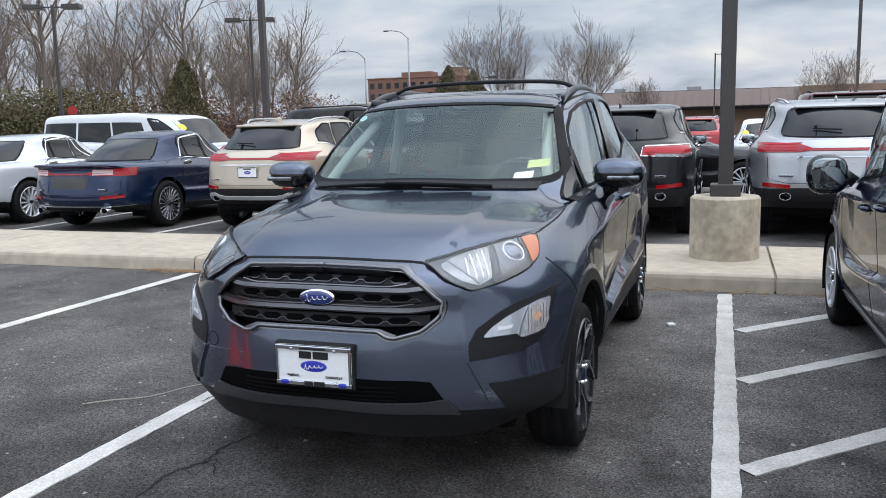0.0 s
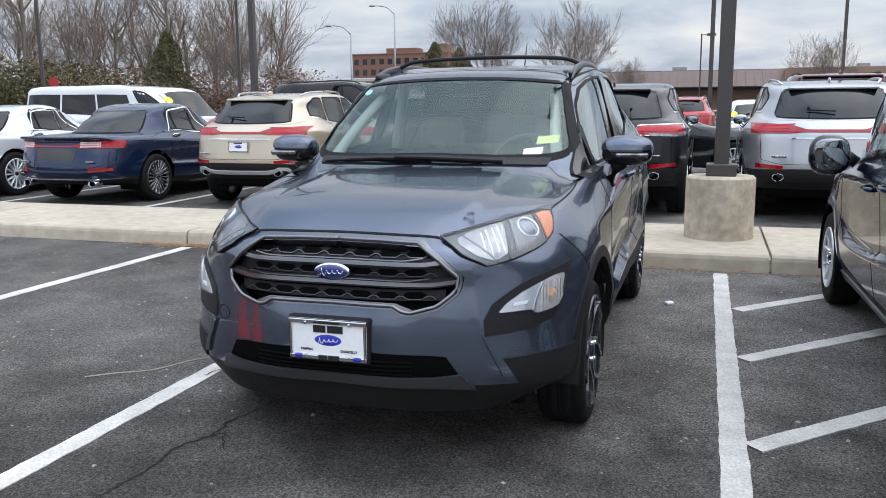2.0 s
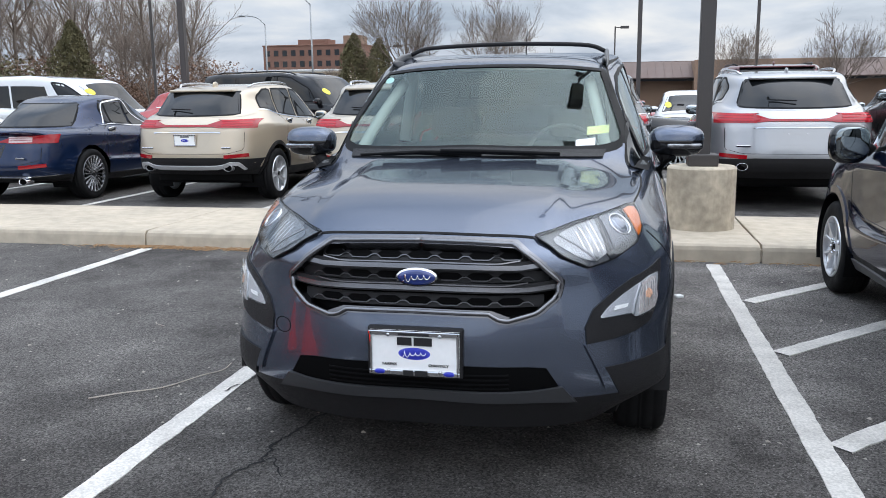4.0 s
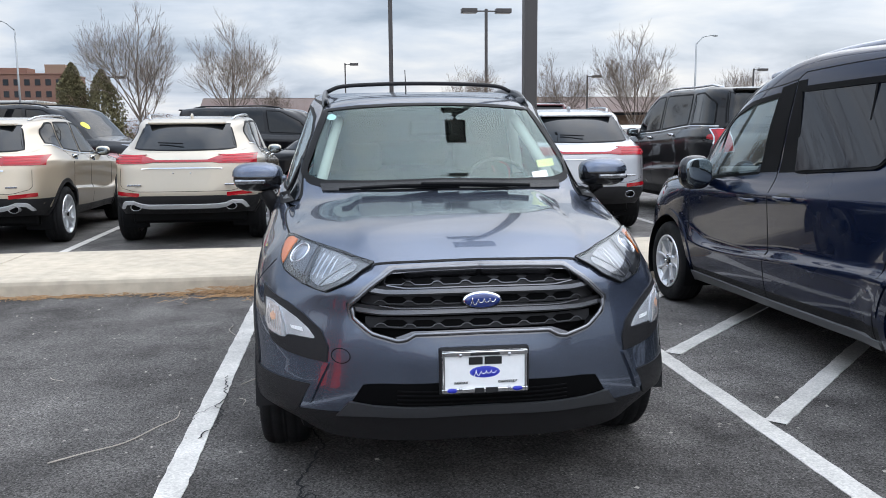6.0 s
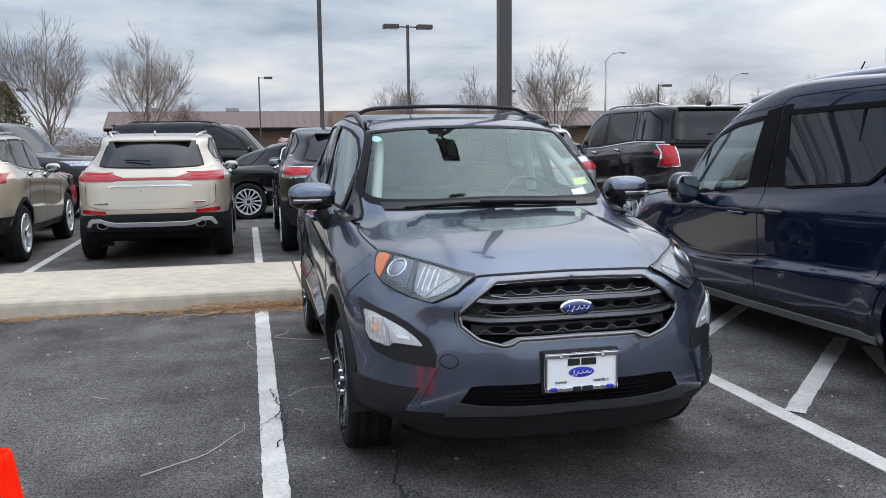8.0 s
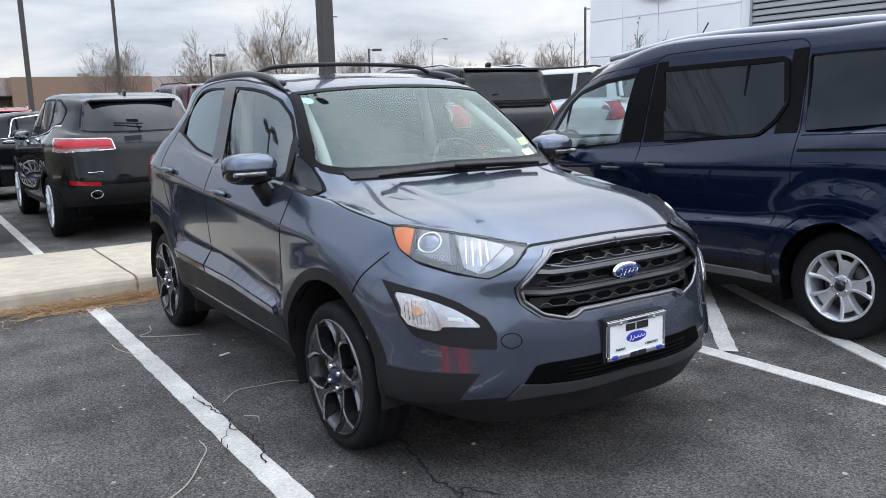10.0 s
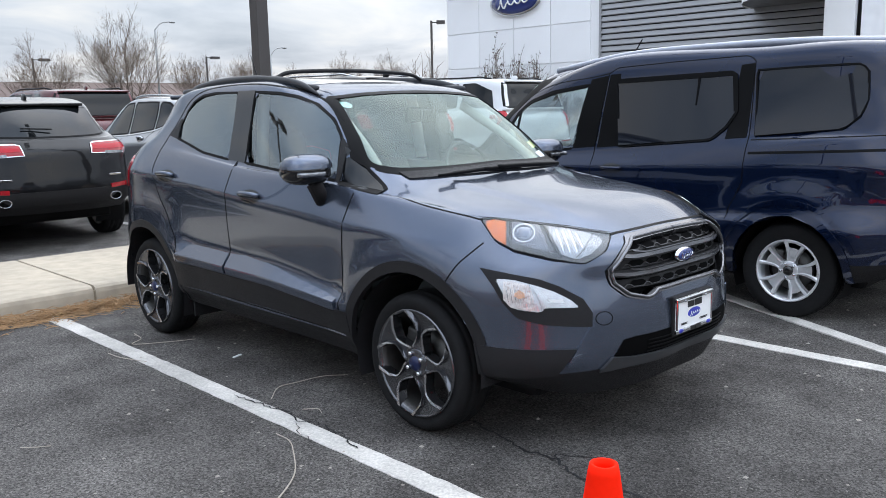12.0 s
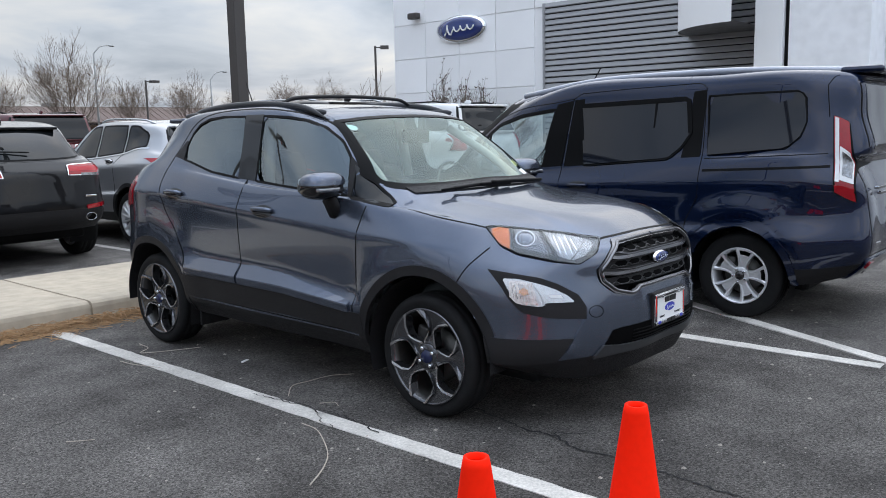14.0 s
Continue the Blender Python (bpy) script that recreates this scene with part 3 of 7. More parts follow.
# ---- wheels ----
def tyre_mesh(r, w, rim_r, seg=56):
    h = w / 2
    prof = [(-h * .80, rim_r - .012), (-h * .92, rim_r + .006), (-h, rim_r + (r - rim_r) * .45), (-h * .95, r - .022), (-h * .80, r - .006)]
    for k in (-.55, -.5, -.45, -.12, -.07, -.02, .02, .07, .12, .45, .5, .55):
        prof.append((h * k, r if (round(abs(k) * 100) in (55, 45, 12, 2)) else r - .007))
    prof += [(-a, q) for a, q in prof[4::-1]]
    bm = lathe(prof, seg)
    if seg > 60:   # cuts across the shoulders of the tread
        for v in bm.verts:
            q = math.hypot(v.co.y, v.co.z)
            k = int(round(math.degrees(math.atan2(v.co.z, v.co.y)) / 3 + 240)) % 2
            if abs(v.co.x) > h * .5 and q > r - .012 and k == 0:
                v.co.y *= (q - .005) / q
                v.co.z *= (q - .005) / q
    bmesh.ops.recalc_face_normals(bm, faces=bm.faces[:])
    me = bpy.data.meshes.new("tyre")
    bm.to_mesh(me); bm.free()
    me.materials.append(RUBBER)
    me.polygons.foreach_set("use_smooth", [True] * len(me.polygons))
    return me


def spoke_bm(bm, a0, a1, r0, r1, w0, w1, x0, x1, depth):
    """One spoke from angle a0 at radius r0 to angle a1 at radius r1; its face at x0 to x1 (outwards is -x)."""
    pts = []
    for a, r, w, x in ((a0, r0, w0, x0), (a1, r1, w1, x1)):
        c, s = math.cos(a), math.sin(a)
        for k, dx in ((-1, 0), (-.62, -.007), (.62, -.007), (1, 0)):
            pts.append(bm.verts.new((x + dx, c * r - s * w * k, s * r + c * w * k)))
        for k in (1, -1):
            pts.append(bm.verts.new((x + depth, c * r - s * w * k, s * r + c * w * k)))
    for k in range(6):
        q = (k + 1) % 6
        bm.faces.new((pts[k], pts[q], pts[6 + q], pts[6 + k]))
    bm.faces.new(pts[:6][::-1]); bm.faces.new(pts[6:])


def wheel_kit(r=.318, w=.205, rim_r=.222, style="twin", spoke_mat=None, face_mat=None, count=5, slot=False, seg=56, cap_mat=None):
    """Meshes of a wheel whose outside looks along -x."""
    h = w / 2
    spoke_mat, face_mat = spoke_mat or DARKALLOY, face_mat or MACHINED
    barrel = lathe([(-h * .80, rim_r + .004), (-h * .88, rim_r), (-h * .82, rim_r - .012), (-h * .60, rim_r - .02), (h * .8, rim_r - .03), (h * .85, rim_r)], 48)
    spokes, faces = bmesh.new(), bmesh.new()
    x = -h * (.90 if style == "twin" else .80)
    if style == "blade":
        for k in range(count):
            a = 2 * math.pi * k / count + math.pi / 2
            spoke_bm(spokes, a, a + .12, .04, rim_r - .004, .010, .016, x, x - .012, .03)
            spoke_bm(faces, a, a + .12, .05, rim_r - .006, .003, .006, x - .009, x - .020, .008)
    else:
        # five broad spokes with a trough between two raised edges; the windows between them are five-sided
        k_ = rim_r / .226
        halves = ((.050, 36), (.066, 34), (.074, 31), (.100, 14), (.128, 7.5), (.142, 7.5), (.178, 15), (.206, 23), (.224, 27)) if style == "twin" else \
                 ((.050, 36), (.066, 34), (.080, 23), (.105, 19.5), (.135, 18.5), (.172, 19.5), (.206, 21), (.214, 22), (.224, 26)) if slot else \
                 ((.050, 36), (.066, 33), (.080, 24), (.105, 17), (.135, 13.5), (.168, 13), (.196, 15), (.212, 19), (.224, 24))
        groove = .011 if style == "twin" else .006
        for k in range(5):
            a = 2 * math.pi * k / 5 + math.pi / 2
            rows_s, rows_f = [], []
            for r0, hd in halves:
                rr, h0 = r0 * k_, radians(hd)
                dish = x + .010 - .026 * (rr / rim_r) ** 1.5
                edge = min(.34, .0105 / rr / h0 + .06)
                deep = groove * max(0, min(1, (rr - .07) / .03))
                prof = ((-1, .050), (-1, 0), (-(1 - edge), -.003), (-(1 - edge) * .8, deep), (0, deep * 1.1), ((1 - edge) * .8, deep), (1 - edge, -.003), (1, 0), (1, .050))
                rows_s.append([spokes.verts.new((dish + dx, rr * math.cos(a + q * h0), rr * math.sin(a + q * h0))) for q, dx in prof])
                if r0 > .064:
                    rows_f.append([faces.verts.new((dish + dx - .0012, rr * math.cos(a + q * h0), rr * math.sin(a + q * h0))) for q, dx in (prof[1], prof[2], prof[6], prof[7])])
            for i_, (u, v) in enumerate(zip(rows_s, rows_s[1:])):
                for j in range(8):
                    if slot and i_ == 5 and j in (3, 4):
                        continue   # the slot near the rim
                    spokes.faces.new((u[j], u[j + 1], v[j + 1], v[j]))
            for u, v in zip(rows_f, rows_f[1:]):
                faces.faces.new((u[0], u[1], v[1], v[0])); faces.faces.new((u[2], u[3], v[3], v[2]))
    bmesh.ops.recalc_face_normals(spokes, faces=spokes.faces[:])
    bmesh.ops.recalc_face_normals(faces, faces=faces.faces[:])
    hub = lathe([(x + .03, .066), (x + .006, .066), (x + .003, .060), (x - .001, .034)], 32)
    cap = lathe([(x - .001, .034), (x - .011, .031), (x - .0145, .0)], 32)
    lip = lathe([(-h * .86, rim_r + .0045), (-h * 1.0, rim_r + .003), (-h * 1.0, rim_r - .006), (-h * .84, rim_r - .014)], 48)
    nut = lathe([(x + .004, .0110), (x - .012, .0110), (x - .017, .007), (x - .017, 0)], 8)
    disc = lathe([(-.005, .05), (-.005, .14), (.015, .14), (.015, .05)], 32)
    cal = box((.0, .11, .05), (.06, .07, .12), .012)
    kit = {"tyre": tyre_mesh(r, w, rim_r, seg)}
    for nm, bm, m in (("rim", barrel, IRON if style == "twin" else spoke_mat), ("spokes", spokes, spoke_mat), ("spoke_edge", faces, face_mat), ("hub", hub, spoke_mat), ("hub_cap", cap, cap_mat or GLOSSBLACK),
                      ("rim_lip", lip, spoke_mat), ("wheel_nut", nut, CHROME), ("brake_disc", disc, IRON), ("brake_caliper", cal, IRON)):
        bmesh.ops.recalc_face_normals(bm, faces=bm.faces[:])
        me = bpy.data.meshes.new(nm); bm.to_mesh(me); bm.free(); me.materials.append(m)
        if nm not in ("spokes", "spoke_edge", "brake_caliper"):
            me.polygons.foreach_set("use_smooth", [True] * len(me.polygons))
        kit[nm] = me
    return kit


def add_wheel(car, kit, x, y, z, turn=0.0, nuts=5):
    """A wheel as a part with its own pieces; the outside looks away from the car."""
    m = pose(x, y, z, turn, 0, 0 if x < 0 else 180)
    w = put("wheel", kit["rim"], car, "", m)
    for nm in kit:
        if nm == "wheel_nut":
            for k in range(nuts):
                a = 2 * math.pi * (k + .5) / nuts + math.pi / 2
                put(nm, kit[nm], w, "", Matrix.Translation((0, math.cos(a) * .049, math.sin(a) * .049)))
        elif nm != "rim":
            put(nm, kit[nm], w)
    return w

# ---- the compact crossover ----
def corner(x, y, z, t=40):
    """A point near the body as (across, up) in the view from the front corner."""
    r = radians(t)
    return (x * math.cos(r) - y * math.sin(r), z)


def oval(bm, cx, cz, y, a, b, depth, n=28, dome=0.004):
    """A domed oval facing -y."""
    ring0 = [bm.verts.new((cx + a * math.cos(2 * math.pi * k / n), y + depth, cz + b * math.sin(2 * math.pi * k / n))) for k in range(n)]
    ring1 = [bm.verts.new((cx + a * math.cos(2 * math.pi * k / n), y + dome, cz + b * math.sin(2 * math.pi * k / n))) for k in range(n)]
    ring2 = [bm.verts.new((cx + .7 * a * math.cos(2 * math.pi * k / n), y + dome * .3, cz + .7 * b * math.sin(2 * math.pi * k / n))) for k in range(n)]
    mid_v = bm.verts.new((cx, y, cz))
    for k in range(n):
        q = (k + 1) % n
        bm.faces.new((ring0[k], ring0[q], ring1[q], ring1[k]))
        bm.faces.new((ring1[k], ring1[q], ring2[q], ring2[k]))
        bm.faces.new((ring2[k], ring2[q], mid_v))


def scribble(a, b, cx, cz, y, r=.0022):
    """A plain wavy white stroke across an oval."""
    pts = [(cx + a * (u + .05 * math.cos(u * 21)), y, cz + b * ((.46 if u < -.35 else .24) * math.sin(u * 21) + .12 * u)) for u in np.linspace(-.66, .62, 40)]
    return tube(pts, r * .8, 6)


def oval_badge(parent, cx, cz, y, a, b):
    bm = bmesh.new(); oval(bm, cx, cz, y, a, b, .02)
    badge = part("badge", bm, CHROME, parent, "chrome-rimmed blue oval badge", True)
    bm = bmesh.new(); oval(bm, cx, cz, y - .002, a * .9, b * .84, .01)
    part("badge_field", bm, BLUEOVAL, badge, "", True)
    put("badge_mark", mesh_of("badge_mark", *scribble(a, b, cx, cz, y - .003), CHROME, True), badge)
    return badge


def text_mesh(name, body, size, material, parent, m, bold=0.0):
    """Letters in the built-in font, as a mesh."""
    cu = bpy.data.curves.new(name, "FONT")
    cu.body, cu.size, cu.align_x, cu.align_y = body, size, "CENTER", "CENTER"
    cu.extrude, cu.offset, cu.resolution_u = 0.0006, bold, 3
    tmp = new(name + "_curve", cu)
    me = bpy.data.meshes.new_from_object(tmp.evaluated_get(bpy.context.evaluated_depsgraph_get()))
    bpy.data.objects.remove(tmp)
    bpy.data.curves.remove(cu)
    me.materials.clear()
    me.materials.append(material)
    me.name = name
    return put(name, me, parent, "", m)


def dealer_plate(parent, c, w=.305, h=.153, lettered=True, rx=0.0, rz=0.0):
    """A white show plate in a chrome frame; facing -y before the turn."""
    m = Matrix.Translation(c) @ pose(0, 0, 0, rx, 0, rz)
    back = part("plate", box((0, .004, 0), (w, .006, h), .002, m), WHITE, parent, "white show plate with a blue oval and black print")
    bm = bmesh.new()
    t = .010
    add_box(bm, (0, 0, h / 2 - t * .9), (w + .006, .012, t * 1.8), .004); add_box(bm, (0, 0, -h / 2 + t * .9), (w + .006, .012, t * 1.8), .004)
    add_box(bm, (-w / 2 + t / 2, 0, 0), (t, .012, h), .004); add_box(bm, (w / 2 - t / 2, 0, 0), (t, .012, h), .004)
    bmesh.ops.transform(bm, matrix=m, verts=bm.verts[:])
    part("plate_frame", bm, CHROME, back, "chrome plate frame")
    bm = bmesh.new(); oval(bm, 0, -.002, -.002, w * .20, h * .155, .004); bmesh.ops.transform(bm, matrix=m, verts=bm.verts[:])
    part("plate_oval", bm, BLUEINK, back, "", True)
    v, f = scribble(w * .2, h * .155, 0, -.002, -.003, .0016)
    put("plate_mark", mesh_of("plate_mark", [m @ p for p in v], f, WHITE), back)
    bars = [(-.024, .31, .014, .030), (.018, .31, .014, .034)]
    if lettered:
        # the dealer's name as plain bars of its size
        for cx, cz, bw, bh in ((-.033, .040, .050, .027), (.030, .040, .062, .028), (-.020, -.067, .034, .019), (.024, -.067, .044, .020), (0, .066, .105, .009)):
            part("print_bar", box((cx, -.007 if abs(cz) > .05 else -.0005, cz), (bw, .003, bh), .001, m), BLACKINK, back)
        face = m @ pose(0, -.0008, 0, 90, 0, 0)
        text_mesh("place_name", "FAIRFAX", .013, BLACKINK, back, m @ pose(-.085, -.0005, -.040, 90, 0, 0), .0003)
        text_mesh("place_name", "CHANTILLY", .013, BLACKINK, back, m @ pose(.082, -.0005, -.040, 90, 0, 0), .0003)
        for s in (-1, 1):
            bm = bmesh.new(); oval(bm, s * .118, -.066, -.0085, .022, .009, .004); bmesh.ops.transform(bm, matrix=m, verts=bm.verts[:])
            part("small_oval", bm, BLUEINK, back, "", True)
            for cz in (.062, -.062):
                bm = bmesh.new(); oval(bm, s * .088, cz, -.009, .007, .007, .006, 14); bmesh.ops.transform(bm, matrix=m, verts=bm.verts[:])
                part("plate_screw", bm, SATIN, back, "", True)
    else:
        part("print_bar", box((0, -.0005, h * .3), (w * .4, .003, h * .1), 0, m), BLACKINK, back)
    return back


def seat(parent, x, y, z, w=.50):
    bm = bmesh.new()
    add_box(bm, (x, y, z + .10), (w, .50, .16), .06, segs=3)
    base = part("seat", bm, CABIN, parent, "dark cloth seat", True)
    bm = bmesh.new()
    add_box(bm, (0, 0, .30), (w * .94, .14, .62), .06, pose(x, y + .24, z + .10, -14, 0, 0), segs=3)
    part("seat_back", bm, CABIN, base, "", True)
    bm = bmesh.new()
    add_box(bm, (0, 0, .72), (w * .52, .10, .18), .045, pose(x, y + .24, z + .10, -12, 0, 0), segs=3)
    part("headrest", bm, CABIN, base, "", True)


def blob(c, s, e=2.6, nu=20, nv=12):
    """A rounded box of the given half-sizes; e: 2 is an egg, more is squarer."""
    def g(t):
        return math.copysign(abs(t) ** (2 / e), t)
    verts, faces = [], []
    for i in range(nv + 1):
        b = -math.pi / 2 + math.pi * i / nv
        for j in range(nu):
            a = 2 * math.pi * j / nu
            verts.append((c[0] + s[0] * g(math.cos(b)) * g(math.cos(a)), c[1] + s[1] * g(math.cos(b)) * g(math.sin(a)), c[2] + s[2] * g(math.sin(b))))
    for i in range(nv):
        for j in range(nu):
            q = (j + 1) % nu
            faces.append((i * nu + j, i * nu + q, (i + 1) * nu + q, (i + 1) * nu + j))
    return verts, faces


def mirror_parts(car, x, y, z, s, body, size=(.115, .075, .085), foot=(.80, .72, .98), clear=True):
    """A door mirror: a painted cap over a black case, a glass facing back, a turn lamp and a foot. s: side."""
    cap_v, cap_f = blob((s * x, y, z), size, 2.7, 24, 14)
    case = put("mirror", mesh_of("mirror", [(p[0], p[1] + .006, p[2] - .012) for p in cap_v], cap_f, GLOSSBLACK, True), car, "door mirror with painted cap")
    keep = [f for f in cap_f if min(cap_v[i][2] for i in f) > z - size[2] * .05]
    if body is not None:
        put("mirror_cap", mesh_of("mirror_cap", [(s * x + (p[0] - s * x) * 1.03, y + (p[1] - y) * 1.05, z + (p[2] - z) * 1.03) for p in cap_v], keep, body, True), case)
    g_v, g_f = blob((s * x, y + size[1] * .92, z - .006), (size[0] * .84, .014, size[2] * .78), 3.2, 24, 14)
    put("mirror_glass", mesh_of("mirror_glass", g_v, g_f, MIRRORGLASS, True), case, "mirror glass")
    if clear:
        bm = box((s * (x + size[0] * .25), y - size[1] * .97, z - size[2] * .36), (size[0] * 1.25, .03, .024), .009, None)
        part("turn_lamp", bm, CLEARLAMP, case, "clear turn lamp")
    v, f = tube([(s * (x - size[0] * .55), y + .01, z - size[2] * .6), (s * (foot[0] + .02), foot[1], (z + foot[2]) / 2), (s * (foot[0] - .03), foot[1] + .01, foot[2])], .045, 10, .85)
    put("mirror_foot", mesh_of("mirror_foot", v, f, PLASTIC, True), case)
    return case


def handle_parts(car, shell, y, z, s, body, chrome=True):
    side = "L" if s < 0 else "R"
    cup_l = [(y + .095 * math.cos(t), z + .036 * math.sin(t)) for t in np.linspace(math.pi, 2 * math.pi, 9)]
    cup_u = [(y + .095 * math.cos(t), z + .038 * math.sin(t)) for t in np.linspace(math.pi, 0, 9)]
    cup = laid("door_handle", shell.patch(side, cup_l, cup_u, 10, 4, .002, .004), GLOSSBLACK, car, "door handle in a dark cup")
    pts = []
    for u in np.linspace(-1, 1, 9):
        h, n = shell.project(side, y + .09 * u, z + .006)
        pts.append(h + n * (.030 * (1 - u * u) ** .5 + .006))
    v, f = tube(pts, .014, 8)
    put("handle_bar", mesh_of("handle_bar", v, f, body if not chrome else CHROME, True), cup)


def build_crossover(m):
    car = thing("crossover", m, "dark grey metallic compact crossover parked nose-out in a bay", "car")
    sh = Shell(CROSSOVER, 9, 10, ((0, .33, .60, .010), (2.52, .33, .66, .016)), .013, .011)
    FW, RW = (0.0, .318), (2.52, .318)
    sh.arch(FW[0] + .015, FW[1] + .005, .410)
    sh.arch(RW[0] + .01, RW[1] + .005, .392)
    ws_low = [(-.686, 1.205), (-.676, 1.166), (-.640, 1.142), (-.57, 1.128), (-.35, 1.126), (0, 1.134)]
    ws_low = ws_low + flip(ws_low[-2::-1])
    ws_up = [(-.574, 1.502), (-.40, 1.520), (-.2, 1.530), (0, 1.533), (.2, 1.530), (.40, 1.520), (.574, 1.502)]
    ws = ws_low + ws_up[::-1]
    fd_low, fd_up = [(.63, 1.098), (1.0, 1.126), (1.435, 1.158)], [(.70, 1.30), (.80, 1.39), (.95, 1.468), (1.1, 1.513), (1.25, 1.536), (1.478, 1.548)]
    rd_low, rd_up = [(1.605, 1.172), (1.9, 1.205), (2.26, 1.283)], [(1.65, 1.548), (1.9, 1.552), (2.07, 1.540), (2.17, 1.507), (2.24, 1.45), (2.285, 1.36)]
    tri_low, tri_up = [(.315, 1.051), (.612, 1.092)], [(.345, 1.068), (.49, 1.160), (.648, 1.264)]
    sh.cut("F", ws)
    for v in "LR":
        sh.cut(v, fd_low + fd_up[::-1]); sh.cut(v, rd_low + rd_up[::-1]); sh.cut(v, tri_low + tri_up[::-1])
    half = [(-.18, .903), (-.328, .897), (-.408, .842), (-.480, .776), (-.470, .722), (-.408, .668), (-.315, .643), (-.285, .646), (-.25, .668)]
    ring = [(0, .905)] + half + [(0, .670)] + flip(half[::-1])
    sh.cut("F", ring)
    # below the lowest rail the skin is black plastic
    low = np.zeros(len(sh.f), bool)
    ns = sh.grid.shape[1] - 1
    low[: 9 * ns] = True
    keep = sh.keep.copy()
    sh.keep = keep & ~low
    body = put("body", sh.mesh("body", GREY), car)
    sh.keep = keep & low
    put("lower_trim", sh.mesh("lower_trim", PLASTIC), car, "black plastic lower bumper and sill trim")
    sh.keep = keep

    # glass, its black borders, and the seams
    laid("windshield", sh.patch("F", ws_low, ws_up, 26, 14, -.002, .004), WINDSHIELD, car, "clear curved windshield")
    laid("windshield_border", sh.strip("F", ws, .014, .001, .006, True, .03, .5), SEAL, car, "black windshield border")
    laid("windshield_frit", sh.strip("F", ws_up[:1] + ws_low + ws_up[-1:], .032, .0015, .003, False, .03, .12), SEAL, car, "black printed rim of the windshield")
    laid("cowl", sh.patch("F", [(-.58, 1.106), (-.35, 1.112), (0, 1.117), (.35, 1.112), (.58, 1.106)], [(-.59, 1.136), (-.35, 1.140), (0, 1.150), (.35, 1.140), (.59, 1.136)], 40, 4, .007, .010), PLASTIC, car, "black plastic cowl")
    for s, v in ((-1, "L"), (1, "R")):
        for nm, lo, up, g in (("front_window", fd_low, fd_up, CLEARGLASS), ("rear_window", rd_low, rd_up, TINTED), ("quarter_window", tri_low, tri_up, DARKGLASS)):
            pane = laid(nm, sh.patch(v, lo, up, 16, 8, -.004, .004, True), g, car)
            laid("window_seal", sh.strip(v, lo + up[::-1], .009 if nm == 'quarter_window' else .013, .002, .008, True, .03, .5), SEAL, pane)
        laid("door_pillar", sh.patch(v, [(1.437, 1.158), (1.61, 1.172)], [(1.48, 1.556), (1.655, 1.556)], 4, 8, .0035, .006), GLOSSBLACK, car, "gloss black door pillar")
        laid("sail_panel", sh.patch(v, [(.610, 1.088), (.634, 1.094)], [(.646, 1.266), (.70, 1.306)], 4, 6, .0045, .006), PLASTIC, car)
        laid("quarter_panel_trim", sh.patch(v, [(2.255, 1.278), (2.365, 1.300)], [(2.285, 1.40), (2.30, 1.405)], 4, 4, .003, .006), PLASTIC, car)
        for ln in ([(.45, 1.075), (.468, .92), (.485, .60), (.505, .375)], [(1.515, 1.165), (1.522, .80), (1.527, .385)],
                   smooth_line([(2.375, 1.29), (2.40, 1.12), (2.33, .95), (2.19, .80), (2.115, .62), (2.09, .40)], 5),
                   [(.505, .372), (1.3, .383), (2.09, .398)],
                   smooth_line([(.70, 1.36), (.90, 1.475), (1.15, 1.552), (1.5, 1.592), (1.9, 1.588), (2.15, 1.55), (2.30, 1.45), (2.375, 1.29)], 5),
                   [(-.335, .885), (-.26, .80), (-.20, .70)]):
            laid("body_seam", sh.strip(v, ln, .006, .0012, .003, False, .025), SEAL, car)
        laid("body_seam", sh.strip("T", smooth_line([(s * .700, -.30), (s * .728, -.10), (s * .742, .10), (s * .728, .28), (s * .69, .36)], 4), .006, .0012, .003, False, .03), SEAL, car)
        # the painted ledge along the foot of each door
        for y0, y1 in ((.52, 1.512), (1.536, 2.10)):
            ys = np.linspace(y0, y1, 12)
            rows_ = []
            for y_ in ys:
                za, zb_ = np.interp(y_, (.5, 1.1, 2.1), (.524, .568, .585)), np.interp(y_, (.5, 1.1, 2.1), (.560, .650, .672))
                rows_ += [(s * .840, y_, zb_ + .006), (s * .853, y_, zb_), (s * .907, y_, za + .004), (s * .909, y_, za - .004), (s * .900, y_, za - .040), (s * .86, y_, za - .044)]
            ff = [(i * 6 + j, i * 6 + j + 1, i * 6 + j + 7, i * 6 + j + 6) for i in range(11) for j in range(5)] + [(0, 1, 2, 3, 4, 5), (71, 70, 69, 68, 67, 66)]
            bm_ = bm_of(rows_, ff)
            bmesh.ops.recalc_face_normals(bm_, faces=bm_.faces[:])
            part("door_ledge", bm_, GREY, car, "slanting painted ledge along the door foot")
        laid("side_cladding", sh.patch(v, [(.43, .372), (1.1, .396), (2.12, .392)], [(.44, .488), (1.1, .526), (2.13, .540)], 24, 5, .008, .02), PLASTIC, car, "black plastic sill cladding")
        for (yc, zc), t0, t1 in ((FW, -4, 160), (RW, -4, 184)):
            rad_, wid_ = (.434, .050) if yc < 1 else (.416, .048)
            arc = [(yc + .015 + rad_ * math.cos(radians(t)), zc + .005 + rad_ * math.sin(radians(t))) for t in np.linspace(t0, t1, 40)]
            laid("arch_trim", sh.strip(v, arc, wid_, .005, .03, False, .03), PLASTIC, car, "black plastic wheel arch trim")
